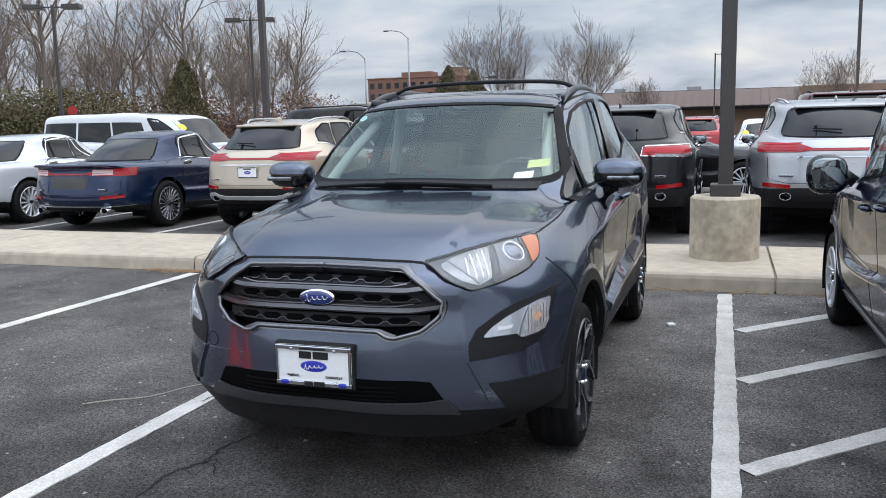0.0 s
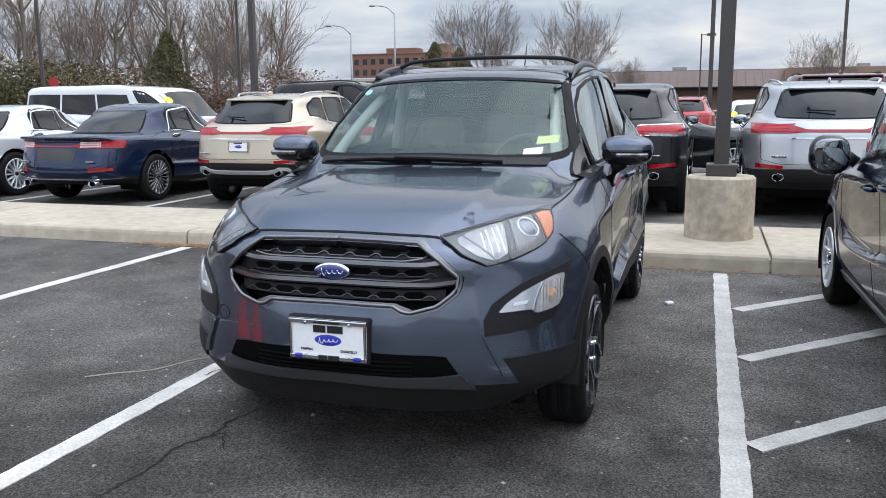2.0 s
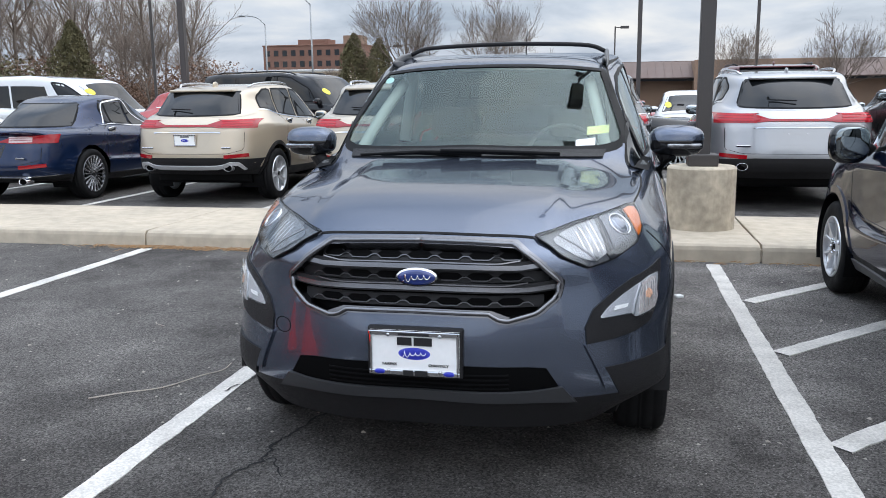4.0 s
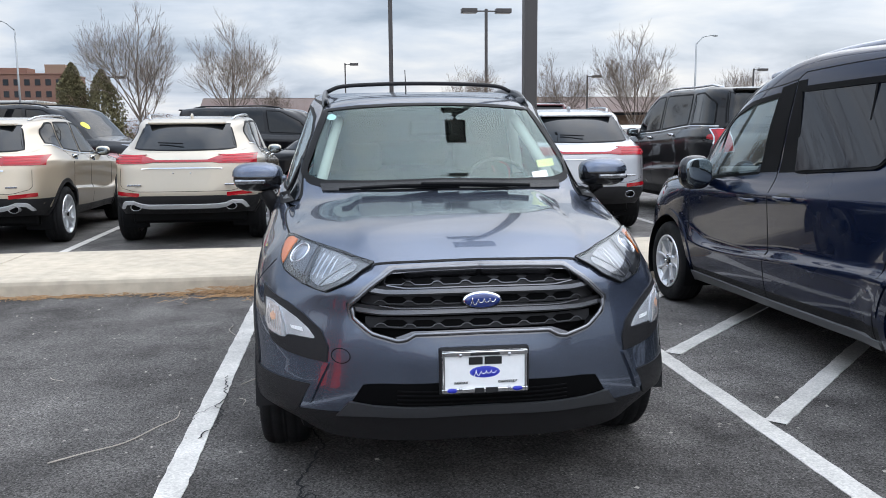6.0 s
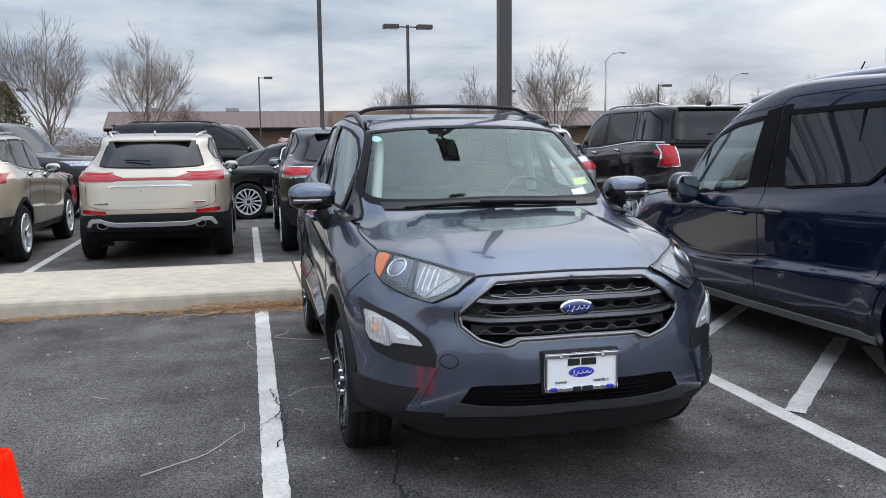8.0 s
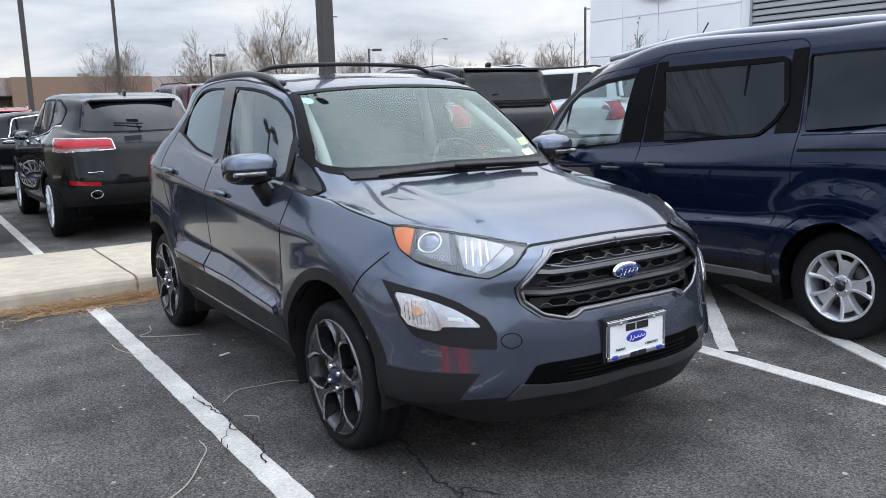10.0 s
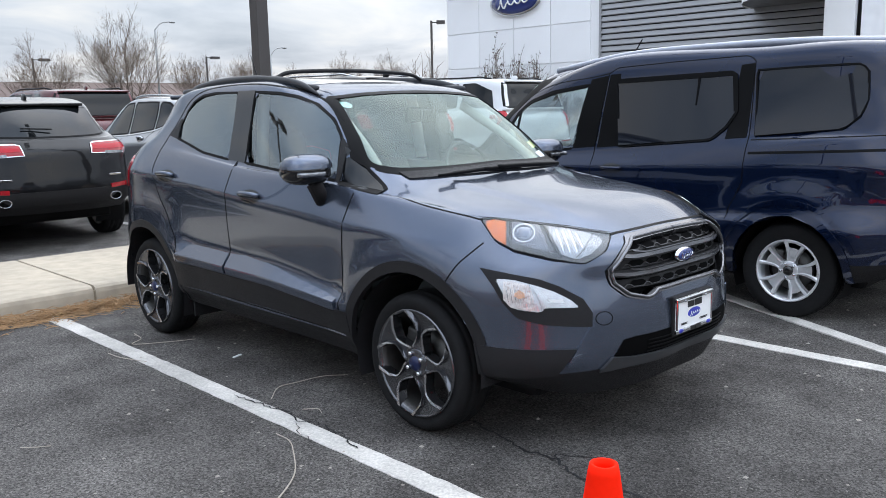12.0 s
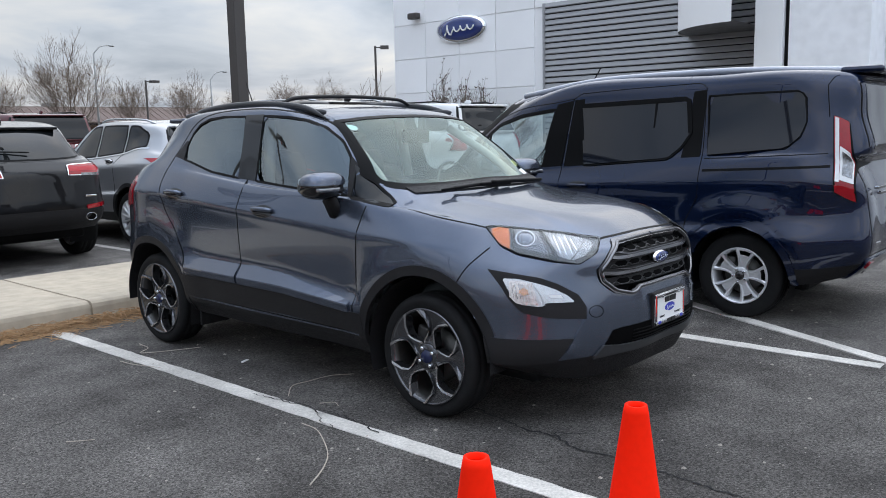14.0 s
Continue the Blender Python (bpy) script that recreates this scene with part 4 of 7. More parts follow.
        for yc, zc in (FW, RW):
            # arch liner
            pts = np.array([[(s * x, yc + .405 * math.cos(t), zc + .405 * math.sin(t)) for x in (.52, .70, .855)] for t in np.linspace(-.35 if yc < 1 else -.12, math.pi + (.06 if yc < 1 else .35), 24)])
            vv = pts.reshape(-1, 3)
            ff = [(i * 3 + j, i * 3 + j + 1, i * 3 + j + 4, i * 3 + j + 3) for i in range(23) for j in range(2)]
            put("arch_liner", mesh_of("arch_liner", vv, ff, PLASTIC, True), car)
        handle_parts(car, sh, 1.265, .988, s, GREY, False)
        handle_parts(car, sh, 2.215, 1.058, s, GREY, False)
        mirror_parts(car, .915, .665, 1.166, s, GREY, (.125, .085, .068), (.858, .655, 1.00))
        # roof rail
        rail = smooth_line([(s * .578, 1.00, 1.535), (s * .574, 1.14, 1.585), (s * .570, 1.32, 1.618), (s * .565, 1.65, 1.640), (s * .560, 2.0, 1.636), (s * .552, 2.3, 1.610), (s * .535, 2.52, 1.566)], 5)
        v_, f_ = tube([(p[0], p[1], p[2] - .012) for p in rail], .013, 10)
        last = len(rail) - 1
        for k in range(len(v_)):   # a tall flat section that runs out thin at both ends
            p, e = Vector(rail[k // 10]) - Vector((0, 0, .012)), min(k // 10, last - k // 10)
            q = v_[k] - p
            q.z *= 1.5
            v_[k] = p + q * min(1.0, .30 + .14 * e)
        put("roof_rail", mesh_of("roof_rail", v_, f_, RAILBLACK, True), car, "satin black roof rail")
        for yb, zt in ((1.16, 1.574), (1.75, 1.60), (2.36, 1.585)):
            v_, f_ = blob((s * .562, yb, zt - .016), (.013, .15, .022), 2.4, 16, 8)
            put("rail_foot", mesh_of("rail_foot", v_, f_, RAILBLACK, True), car)
        # tail lamp round the corner
        laid("tail_lamp", sh.patch(v, [(2.80, .965), (2.92, .95), (2.98, .96)], [(2.78, 1.12), (2.90, 1.16), (2.98, 1.15)], 8, 6, .008, .02), REDLAMP, car, "red tail lamp")
        # front corner: headlamp, fog lamp unit, lower corner
        P = lambda q: [corner(*k) for k in q]  # noqa: E731
        ang = 40 if s < 0 else -40
        fl = (lambda q: q) if s < 0 else flip
        tip, inn, bot = (-.710, -.284, .970), (-.378, -.706, .908), (-.545, -.690, .811)
        hl_lo, hl_up = fl(P([tip, (-.716, -.36, .895), (-.698, -.45, .859), (-.628, -.600, .827), bot, (-.458, -.725, .852), inn])), fl(P([tip, (-.690, -.345, .972), (-.650, -.44, .963), (-.52, -.60, .938), inn]))
        lamp = laid("headlamp", sh.patch(ang, hl_lo, hl_up, 22, 8, .004, .012), LAMPDARK, car, "clear headlamp with amber corner and chrome projector")
        laid("headlamp_border", sh.strip(ang, hl_lo + hl_up[::-1], .0048, .012, .012, True, .02), SEAL, lamp)
        laid("turn_lens", sh.patch(ang, fl([(-.343, .945), (-.322, .905), (-.276, .872)]), fl([(-.340, .962), (-.310, .968), (-.264, .962)]), 8, 5, .010, .004), AMBER, lamp, "amber turn lens")
        laid("lamp_bezel", sh.patch(ang, fl([(-.262, .868), (-.155, .838), (-.072, .824)]), fl([(-.246, .884), (-.155, .864), (-.080, .850)]), 14, 4, .0095, .004), GLOSSBLACK, lamp, "black lower bezel")
        laid("projector_bowl", sh.patch(ang, fl([(-.252, .880), (-.180, .864), (-.108, .850)]), fl([(-.240, .962), (-.175, .958), (-.132, .950)]), 8, 6, .0085, .003), BOWL, lamp)
        laid("reflector", sh.patch(ang, fl([(-.066, .846), (-.006, .826), (.058, .846), (.112, .884)]), fl([(-.104, .944), (-.030, .934), (.060, .916), (.108, .898)]), 14, 6, .0085, .003), CLEARLAMP, lamp, "faceted chrome reflector")
        laid("lamp_rib", sh.strip(ang, fl([(-.072, .836), (-.110, .946)]), .012, .0105, .006, False, .01), GLOSSBLACK, lamp)
        laid("lamp_rib", sh.strip(ang, fl([(-.256, .872), (-.252, .962)]), .008, .0105, .006, False, .01), GLOSSBLACK, lamp)
        laid("lamp_rib", sh.strip(ang, fl([(-.010, .832), (.080, .908)]), .005, .0105, .004, False, .01), LAMPGREY, lamp)
        for u_, w_ in ((-.055, .858), (-.030, .852), (-.002, .852), (.022, .868)):
            laid("reflector_facet", sh.strip(ang, fl([(u_, w_), (u_ - .012, w_ + (.070 if u_ < 0 else .044))]), .004, .0100, .003, False, .01), CHROME, lamp)
        h, n = sh.project(ang, *fl([(-.200, .921)])[0])
        q = n.to_track_quat("-X", "Z").to_matrix().to_4x4()
        pm = Matrix.Translation(h + n * .001) @ q
        part("projector_ring", lathe([(.004, .047), (-.009, .047), (-.012, .0445), (-.009, .041), (.0, .041)], 32, pm), CHROME, lamp, "chrome projector ring", True)
        part("projector_lens", lathe([(-.002, .041), (-.010, .032), (-.015, .016), (-.016, 0)], 32, pm), mat("projector_glass", (.17, .19, .23), .03, .5, coat=1), lamp, "", True)
        laid("lens", sh.patch(ang, hl_lo, hl_up, 22, 8, .0145, .003), LENS, lamp, "clear lamp lens")
        ftip = (-.385, .790)
        ft_lo, ft_up = fl([ftip, (-.335, .715), (-.303, .655), (-.251, .598), (-.148, .574), (-.031, .563), (.050, .560)]), fl([ftip, (-.260, .772), (-.163, .756), (-.085, .728), (.015, .673), (.052, .616)])
        fog = laid("fog_lamp_trim", sh.patch(ang, ft_lo, ft_up, 22, 8, .005, .014), PLASTIC, car, "black fog lamp surround")
        fg_lo, fg_up = fl([(-.322, .742), (-.303, .700), (-.284, .666), (-.248, .634), (-.160, .624), (-.140, .642), (-.010, .640)]), fl([(-.318, .752), (-.257, .750), (-.178, .731), (-.105, .706), (-.040, .672), (-.010, .646)])
        laid("fog_lamp", sh.patch(ang, fg_lo, fg_up, 20, 8, .008, .008), FOGGLASS, fog, "clear fog and turn lamp with chrome reflector")
        # a finely fluted turn lamp beside the smooth fog lamp, parted by a curved edge
        laid("turn_reflector", sh.patch(ang, fl([(-.300, .672), (-.270, .640), (-.176, .630)]), fl([(-.296, .742), (-.258, .744), (-.196, .730)]), 10, 6, .0100, .002), FLUTED, fog, "fluted turn lamp reflector")
        for k in range(7):
            u = -.284 + .0150 * k
            laid("fog_flute", sh.strip(ang, fl([(u + .004, .664 - .004 * k), (u - .004, .735 - .002 * k)]), .0022, .0112, .002, False, .02), SATIN, fog)
        laid("turn_bulb", sh.patch(ang, fl([(-.258, .688), (-.238, .676), (-.218, .684)]), fl([(-.256, .700), (-.238, .712), (-.220, .702)]), 6, 4, .0118, .002), PALEAMBER, fog, "pale amber bulb behind the lens")
        laid("fog_rib", sh.strip(ang, fl([(-.150, .632), (-.158, .664), (-.176, .700), (-.200, .733)]), .004, .0125, .004, False, .01), SATIN, fog)
        laid("fog_shelf", sh.patch(ang, fl([(-.120, .664), (-.062, .660)]), fl([(-.128, .676), (-.070, .674)]), 5, 2, .0115, .002), WHITE, fog)
        laid("fog_lens", sh.patch(ang, fg_lo, fg_up, 20, 8, .018, .003), LENS, fog, "clear fog lamp lens")
        # black corner below the bumper, and the painted blade beside it
        laid("corner_cladding", sh.patch(ang, fl(P([(-.790, -.32, .352), (-.74, -.50, .350), (-.66, -.64, .362)])), fl(P([(-.797, -.30, .476), (-.725, -.53, .472), (-.615, -.71, .472)])), 16, 5, .006, .014), PLASTIC, car, "black plastic corner cladding")
        laid("bumper_blade", sh.patch(ang, fl(P([(-.628, -.660, .402), (-.600, -.688, .402)])), fl(P([(-.560, -.733, .560), (-.540, -.740, .560)])), 4, 10, .010, .016), GREY, car, "painted bumper blade")
        hook = [(s * (.508 + .034 * math.cos(t)), .588 + .027 * math.sin(t)) for t in np.linspace(0, 2 * math.pi, 24, endpoint=False)]
        laid("body_seam", sh.strip("F", hook if s < 0 else hook[::-1], .003, .0012, .002, True, .01), SEAL, car) if s < 0 else None

    # grille
    inner = [(x * .95, .77 + (z - .77) * .90) for x, z in ring]
    low_edge = [(-.460, .735), (-.392, .676), (-.30, .66), (-.25, .68), (0, .682), (.25, .68), (.30, .66), (.392, .676), (.460, .735)]
    up_edge = [(-.448, .775), (-.39, .83), (-.315, .882), (0, .892), (.315, .882), (.39, .83), (.448, .775)]
    # the sheet behind the bars carries the shade of the grille's depth
    grille = laid("grille", sh.patch("F", low_edge, up_edge, 40, 10, -.045, .004), RECESS_SHADE, car, "black grille with smoked chrome bars")
    laid("grille_gap", sh.strip("F", ring, .007, .004, .004, True, .02, .5), SEAL, grille)
    laid("grille_frame", sh.strip("F", [(x * .978, .77 + (z - .77) * .955) for x, z in ring], .021, .008, .054, True, .02, .5), DARKCHROME, grille, "smoked chrome grille frame")
    ring_in = [(x * .966, .77 + (z - .77) * .93) for x, z in ring]
    edge_ = [sh.project("F", *q) for q in evenly(ring_in + ring_in[:1], 120)]
    v_, f_ = tube([h_ + n_ * .010 for h_, n_ in edge_], .0085, 8)
    put("grille_frame_edge", mesh_of("grille_frame_edge", v_, f_, GUNMETAL, True), grille, "rounded bright frame edge")
    laid("grille_lip", sh.patch("F", [(-.30, .652), (-.245, .672), (0, .674), (.245, .672), (.30, .652)], [(-.31, .664), (-.25, .686), (0, .688), (.25, .686), (.31, .664)], 30, 3, .013, .010), DARKCHROME, grille, "satin lip below the grille")
    laid("body_seam", sh.strip("F", smooth_line([(-.40, .905), (-.30, .915), (0, .920), (.30, .915), (.40, .905)], 5), .006, .0015, .003, False, .02), SEAL, car)
    for z0, x0 in ((.830, .425), (.758, .458)):
        ln = [(-x0, z0 + .006), (-x0 * .8, z0 - .004), (-.15, z0 - .002), (.15, z0 - .002), (x0 * .8, z0 - .004), (x0, z0 + .006)]
        laid("grille_bar", sh.strip("F", ln, .032, -.004, .03, False, .02), PLASTIC, grille)
        laid("grille_bar_face", sh.strip("F", [(x, z - .003) for x, z in ln], .015, .001, .006, False, .02), GUNMETAL, grille, "gunmetal bar")
        laid("grille_bar_edge", sh.strip("F", [(x * .8, z + .010) for x, z in ln], .004, .000, .004, False, .02), GUNMETAL, grille, "thin gunmetal edge")
    for row, (z0, x0) in enumerate(((.870, .375), (.794, .440), (.714, .425))):
        band_lo, band_up = [(-x0, z0 - .020), (0, z0 - .022), (x0, z0 - .020)], [(-x0 * (.9 if row == 0 else 1), z0 + .018), (0, z0 + .020), (x0 * (.9 if row == 0 else 1), z0 + .018)]
        laid("grille_mesh", sh.patch("F", band_lo, band_up, 36, 3, -.024, .008), PLASTIC, grille, "black plastic grille mesh")
        k = int(x0 / .105)
        for i in range(-k, k + 1):
            cx = i * .105 + (0 if row != 1 else .0)
            if abs(cx) + .04 > x0 or (row == 1 and abs(cx) < .09):
                continue
            lo_, up_ = [(cx - .045, z0), (cx - .028, z0 - .012), (cx + .028, z0 - .012), (cx + .045, z0)], [(cx - .045, z0), (cx - .028, z0 + .011), (cx + .028, z0 + .011), (cx + .045, z0)]
            # no hole: a flat patch in the colour of an opening's shade
            laid("grille_opening_shade", sh.patch("F", lo_, up_, 14, 2, -.0215, .003), RECESS_SHADE, grille)
        # the bright edge of the mesh steps up and down between the openings
        wave, i = [], -k - .5
        while i < k + .5:
            wave += [(i * .105 + .010, z0 - .004), (i * .105 + .024, z0 - .015), (i * .105 + .081, z0 - .015), (i * .105 + .095, z0 - .004)]
            i += 1
        wave = [q for q in wave if abs(q[0]) < x0]
        for bit in ([q for q in wave if q[0] < -.075 or row != 1], [q for q in wave if q[0] > .075 and row == 1]):
            if bit:
                laid("grille_mesh_edge", sh.strip("F", bit, .0030, -.0185, .006, False, .010), MESHEDGE, grille)
    oval_badge(car, 0, .790, -.843, .071, .0315)
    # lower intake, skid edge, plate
    # flat sheet on the bumper, coloured as the shade inside the intake
    intake = laid("lower_intake", sh.patch("F", [(-.470, .425), (-.40, .415), (0, .412), (.40, .415), (.470, .425)], [(-.430, .490), (-.37, .497), (0, .505), (.37, .497), (.430, .490)], 30, 4, .003, .006), RECESS_SHADE, car, "lower intake as a shade-black sheet with slats")
    for z0 in (.424, .440, .456, .472):
        laid("intake_slat", sh.strip("F", [(-.31, z0), (0, z0 - .003), (.31, z0)], .005, .007, .004, False, .03), SEAL, intake)
    laid("skid_edge", sh.patch("F", [(-.525, .366), (-.40, .374), (0, .376), (.40, .374), (.525, .366)], [(-.480, .424), (-.38, .414), (0, .411), (.38, .414), (.480, .424)], 30, 4, .014, .02), mat('dark_satin_plastic', (.040, .041, .044), .38, .2, var=.1), car, "dark satin skid edge")
    part("plate_bracket", box((0, -.868, .543), (.325, .03, .172), .008), PLASTIC, car, "black plate bracket")
    dealer_plate(car, (0, -.889, .543))
    # wipers
    for pts in ([(.06, .150, 1.128), (-.18, .150, 1.138), (-.40, .178, 1.128)], [(.40, .168, 1.130), (.10, .142, 1.142), (-.12, .140, 1.145)]):
        v_, f_ = tube(smooth_line(pts, 6), .010, 8)
        w = put("wiper", mesh_of("wiper", v_, f_, SEAL, True), car, "black wiper arm and blade")
        v_, f_ = tube([(p[0] - .10, p[1] + .006, p[2] - .004) for p in smooth_line(pts, 6)], .007, 6)
        put("wiper_blade", mesh_of("wiper_blade", v_, f_, SEAL, True), w)
    # stickers inside the glass
    for cx, cz, w_, h_, c in ((.555, 1.205, .10, .035, mat("yellow_sticker", (.75, .72, .25), .5, var=.3, scale=60)), (.50, 1.150, .085, .030, WHITE)):
        laid("window_sticker", sh.patch("F", [(cx - w_ / 2, cz), (cx + w_ / 2, cz + .008)], [(cx - w_ / 2, cz + h_), (cx + w_ / 2, cz + h_ + .008)], 4, 3, -.006 if cx > .52 else .001, .001), c, car, "paper window sticker")
    laid("window_sticker", sh.patch("F", [(-.535 + .028 * math.cos(t), 1.470 + .016 * math.sin(t)) for t in np.linspace(math.pi, 2 * math.pi, 9)], [(-.535 + .028 * math.cos(t), 1.470 + .016 * math.sin(t)) for t in np.linspace(math.pi, 0, 9)], 8, 4, -.005, .001), mat("pale_cyan_sticker", (.55, .78, .78), .5), car, "round pale sticker")
    # roof: cross bars, shark antenna mast
    for yb in (1.42,):
        v_, f_ = tube(smooth_line([(-.56, yb, 1.622), (-.47, yb, 1.655), (-.25, yb, 1.668), (0, yb, 1.672), (.25, yb, 1.668), (.47, yb, 1.655), (.56, yb, 1.622)], 4), .012, 8)
        put("cross_bar", mesh_of("cross_bar", v_, f_, PLASTIC, True), car, "black roof cross bar")
    v_, f_ = tube([(0, 2.45, 1.59), (0, 2.50, 1.70), (0, 2.56, 1.83)], .006, 6, .5)
    put("antenna", mesh_of("antenna", v_, f_, PLASTIC), car)
    # tail spoiler and hatch glass
    part("rear_plate", box((0, 3.205, .86), (.31, .02, .155), .004), WHITE, car, "white plate")
    laid("body_seam", sh.strip("B", [(-.62, 1.20), (-.60, .72), (.60, .72), (.62, 1.20)], .007, .0015, .003, False, .04), SEAL, car)
    laid("hatch_trim", sh.strip("B", [(-.30, .985), (.30, .985)], .030, .010, .02, False, .04), CHROME, car, "chrome hatch strip")
    laid("rear_bumper_trim", sh.patch("B", [(-.70, .40), (0, .40), (.70, .40)], [(-.72, .56), (0, .60), (.72, .56)], 20, 4, .008, .02), PLASTIC, car, "black lower rear bumper")
    laid("hatch_glass", sh.patch("B", [(-.52, 1.25), (.52, 1.25)], [(-.42, 1.515), (.42, 1.515)], 12, 8, .002, .005), DARKGLASS, car, "dark hatch glass")
    part("spoiler", box((0, 2.80, 1.545), (.92, .20, .035), .015, None), GREY, car, "roof spoiler")
    # cabin
    part("dashboard", box((0, .55, .97), (1.34, .52, .20), .08), DASH, car, "dark dashboard", True)
    part("cabin_floor", box((0, 1.5, .36), (1.36, 2.4, .06), .02), CABIN, car)
    part("parcel_wall", box((0, 2.55, .75), (1.25, .08, .70), .03), CABIN, car)
    for s in (-1, 1):
        seat(car, s * .36, 1.25, .42)
        v_, f_ = tube(smooth_line([(s * .600, .46, 1.10), (s * .548, .70, 1.28), (s * .495, .98, 1.45)], 5), .028, 8)
        put("pillar_trim", mesh_of("pillar_trim", v_, f_, HEADLINER, True), car, "pale pillar trim")
        part("door_card", box((s * .76, 1.35, .80), (.05, 1.9, .56), .03), DASH, car)
        v_, f_ = tube([(s * .63, 1.50, 1.12), (s * .575, 1.53, 1.52)], .035, 8)
        put("pillar_trim", mesh_of("pillar_trim", v_, f_, HEADLINER, True), car)
    seat(car, 0, 2.05, .42, 1.15)
    roof_in = sh.patch("T", [(-.52, 1.05), (.52, 1.05)], [(-.47, 2.4), (.47, 2.4)], 10, 12, -.035, .004)
    laid("headliner", roof_in, HEADLINER, car, "pale headliner")
    bm = lathe([(-.012, .185), (0, .197), (.012, .185), (0, .173), (-.012, .185)], 28, pose(.37, .80, 1.06, 0, 0, 90) @ pose(0, 0, 0, 0, 24, 0))
    sw = part("steering_wheel", bm, DASH, car, "dark steering wheel", True)
    part("wheel_boss", box((.37, .79, 1.06), (.16, .05, .12), .03, None), DASH, sw)
    part("inner_mirror", box((.0, .83, 1.405), (.23, .035, .085), .015), SEAL, car, "rear-view mirror")
    # running gear
    kit = wheel_kit(.318, .205, .244, "twin", mat("dark_spoke", (.125, .127, .135), .24, .9, var=.1), mat("bright_machined", (.46, .46, .475), .2, .95, var=.1), cap_mat=mat("dark_blue_cap", (.006, .012, .055), .3), seg=120)
    for x, y in ((-.755, 0), (.755, 0), (-.755, 2.52), (.755, 2.52)):
        add_wheel(car, kit, x, y, .318, 14 if y == 0 else 40, 4)
    part("underbody", box((0, 1.25, .30), (1.35, 3.6, .14), .04), SEAL, car, "dark underbody")
    for y in (0, 2.52):
        v_, f_ = tube([(-.70, y, .318), (.70, y, .318)], .04, 8)
        put("axle", mesh_of("axle", v_, f_, SEAL, True), car)
    for s in (-1, 1):
        part("mud_flap", box((s * .70, 2.08, .26), (.22, .02, .16), .005), PLASTIC, car)
    return car


build_crossover(pose(.070, .917, 0))

# ---- the van and the other parked cars ----
def at(sh, r, s):
    """A point of a body's skin by rail and station (0 nose to 12 tail, on the x > 0 side)."""
    g = sh.grid
    nr, ns = g.shape[:2]
    a, b_ = r / 10 * (nr - 1), (s + 12) / 24 * (ns - 1)
    i, j = min(int(a), nr - 2), min(int(b_), ns - 2)
    u, v = a - i, b_ - j
    return (g[i, j] * (1 - u) + g[i + 1, j] * u) * (1 - v) + (g[i, j + 1] * (1 - u) + g[i + 1, j + 1] * u) * v


def run(sh, r0, s0, r1, s1, n, axes):
    return [tuple(at(sh, r0 + (r1 - r0) * k / n, s0 + (s1 - s0) * k / n)[list(axes)]) for k in range(n + 1)]


def across(half):
    """A line over the full width from its half with x from the middle outwards."""
    return [(-x, z) for x, z in half[::-1]] + [(x, z) for x, z in half if x > 1e-4]


def shell_parts(car, sh, body, axles, arch_r, wheel_r, low_rail=1, per=8, arch_mat=None, clad=True):
    for y in axles:
        sh.arch(y, wheel_r + .005, arch_r)
    low = np.zeros(len(sh.f), bool)
    low[: low_rail * per * (sh.grid.shape[1] - 1)] = True
    keep = sh.keep.copy()
    sh.keep = keep & ~low
    put("body", sh.mesh("body", body), car)
    sh.keep = keep & low
    put("lower_trim", sh.mesh("lower_trim", PLASTIC), car, "black plastic lower trim")
    sh.keep = keep
    wide = abs(sh.v[:, 0]).max()
    for s, v in ((-1, "L"), (1, "R")):
        for y in axles:
            if arch_mat:
                arc = [(y + (arch_r + .022) * math.cos(radians(t)), wheel_r + .005 + (arch_r + .022) * math.sin(radians(t))) for t in np.linspace(-12, 192, 30)]
                laid("arch_trim", sh.strip(v, arc, .05, .008, .03, False, .04), arch_mat, car)
            pts = [(s * x, y + (arch_r - .002) * math.cos(t), wheel_r + (arch_r - .002) * math.sin(t)) for t in np.linspace(-.4, math.pi + .4, 16) for x in (wide - .42, wide - .10)]
            put("arch_liner", mesh_of("arch_liner", pts, [(i * 2, i * 2 + 1, i * 2 + 3, i * 2 + 2) for i in range(15)], SEAL, True), car)
    part("underbody", box((0, sum(axles) / 2, wheel_r - .02), (wide * 1.5, axles[1] + .9, .16), .04), SEAL, car, "dark underbody")


SKID = mat("silver_painted_skid", (.52, .52, .53), .38, .25, var=.08)
BRIGHTRED = mat("bright_red_lens", (.42, .014, .024), .2, spec=.3, var=.1)


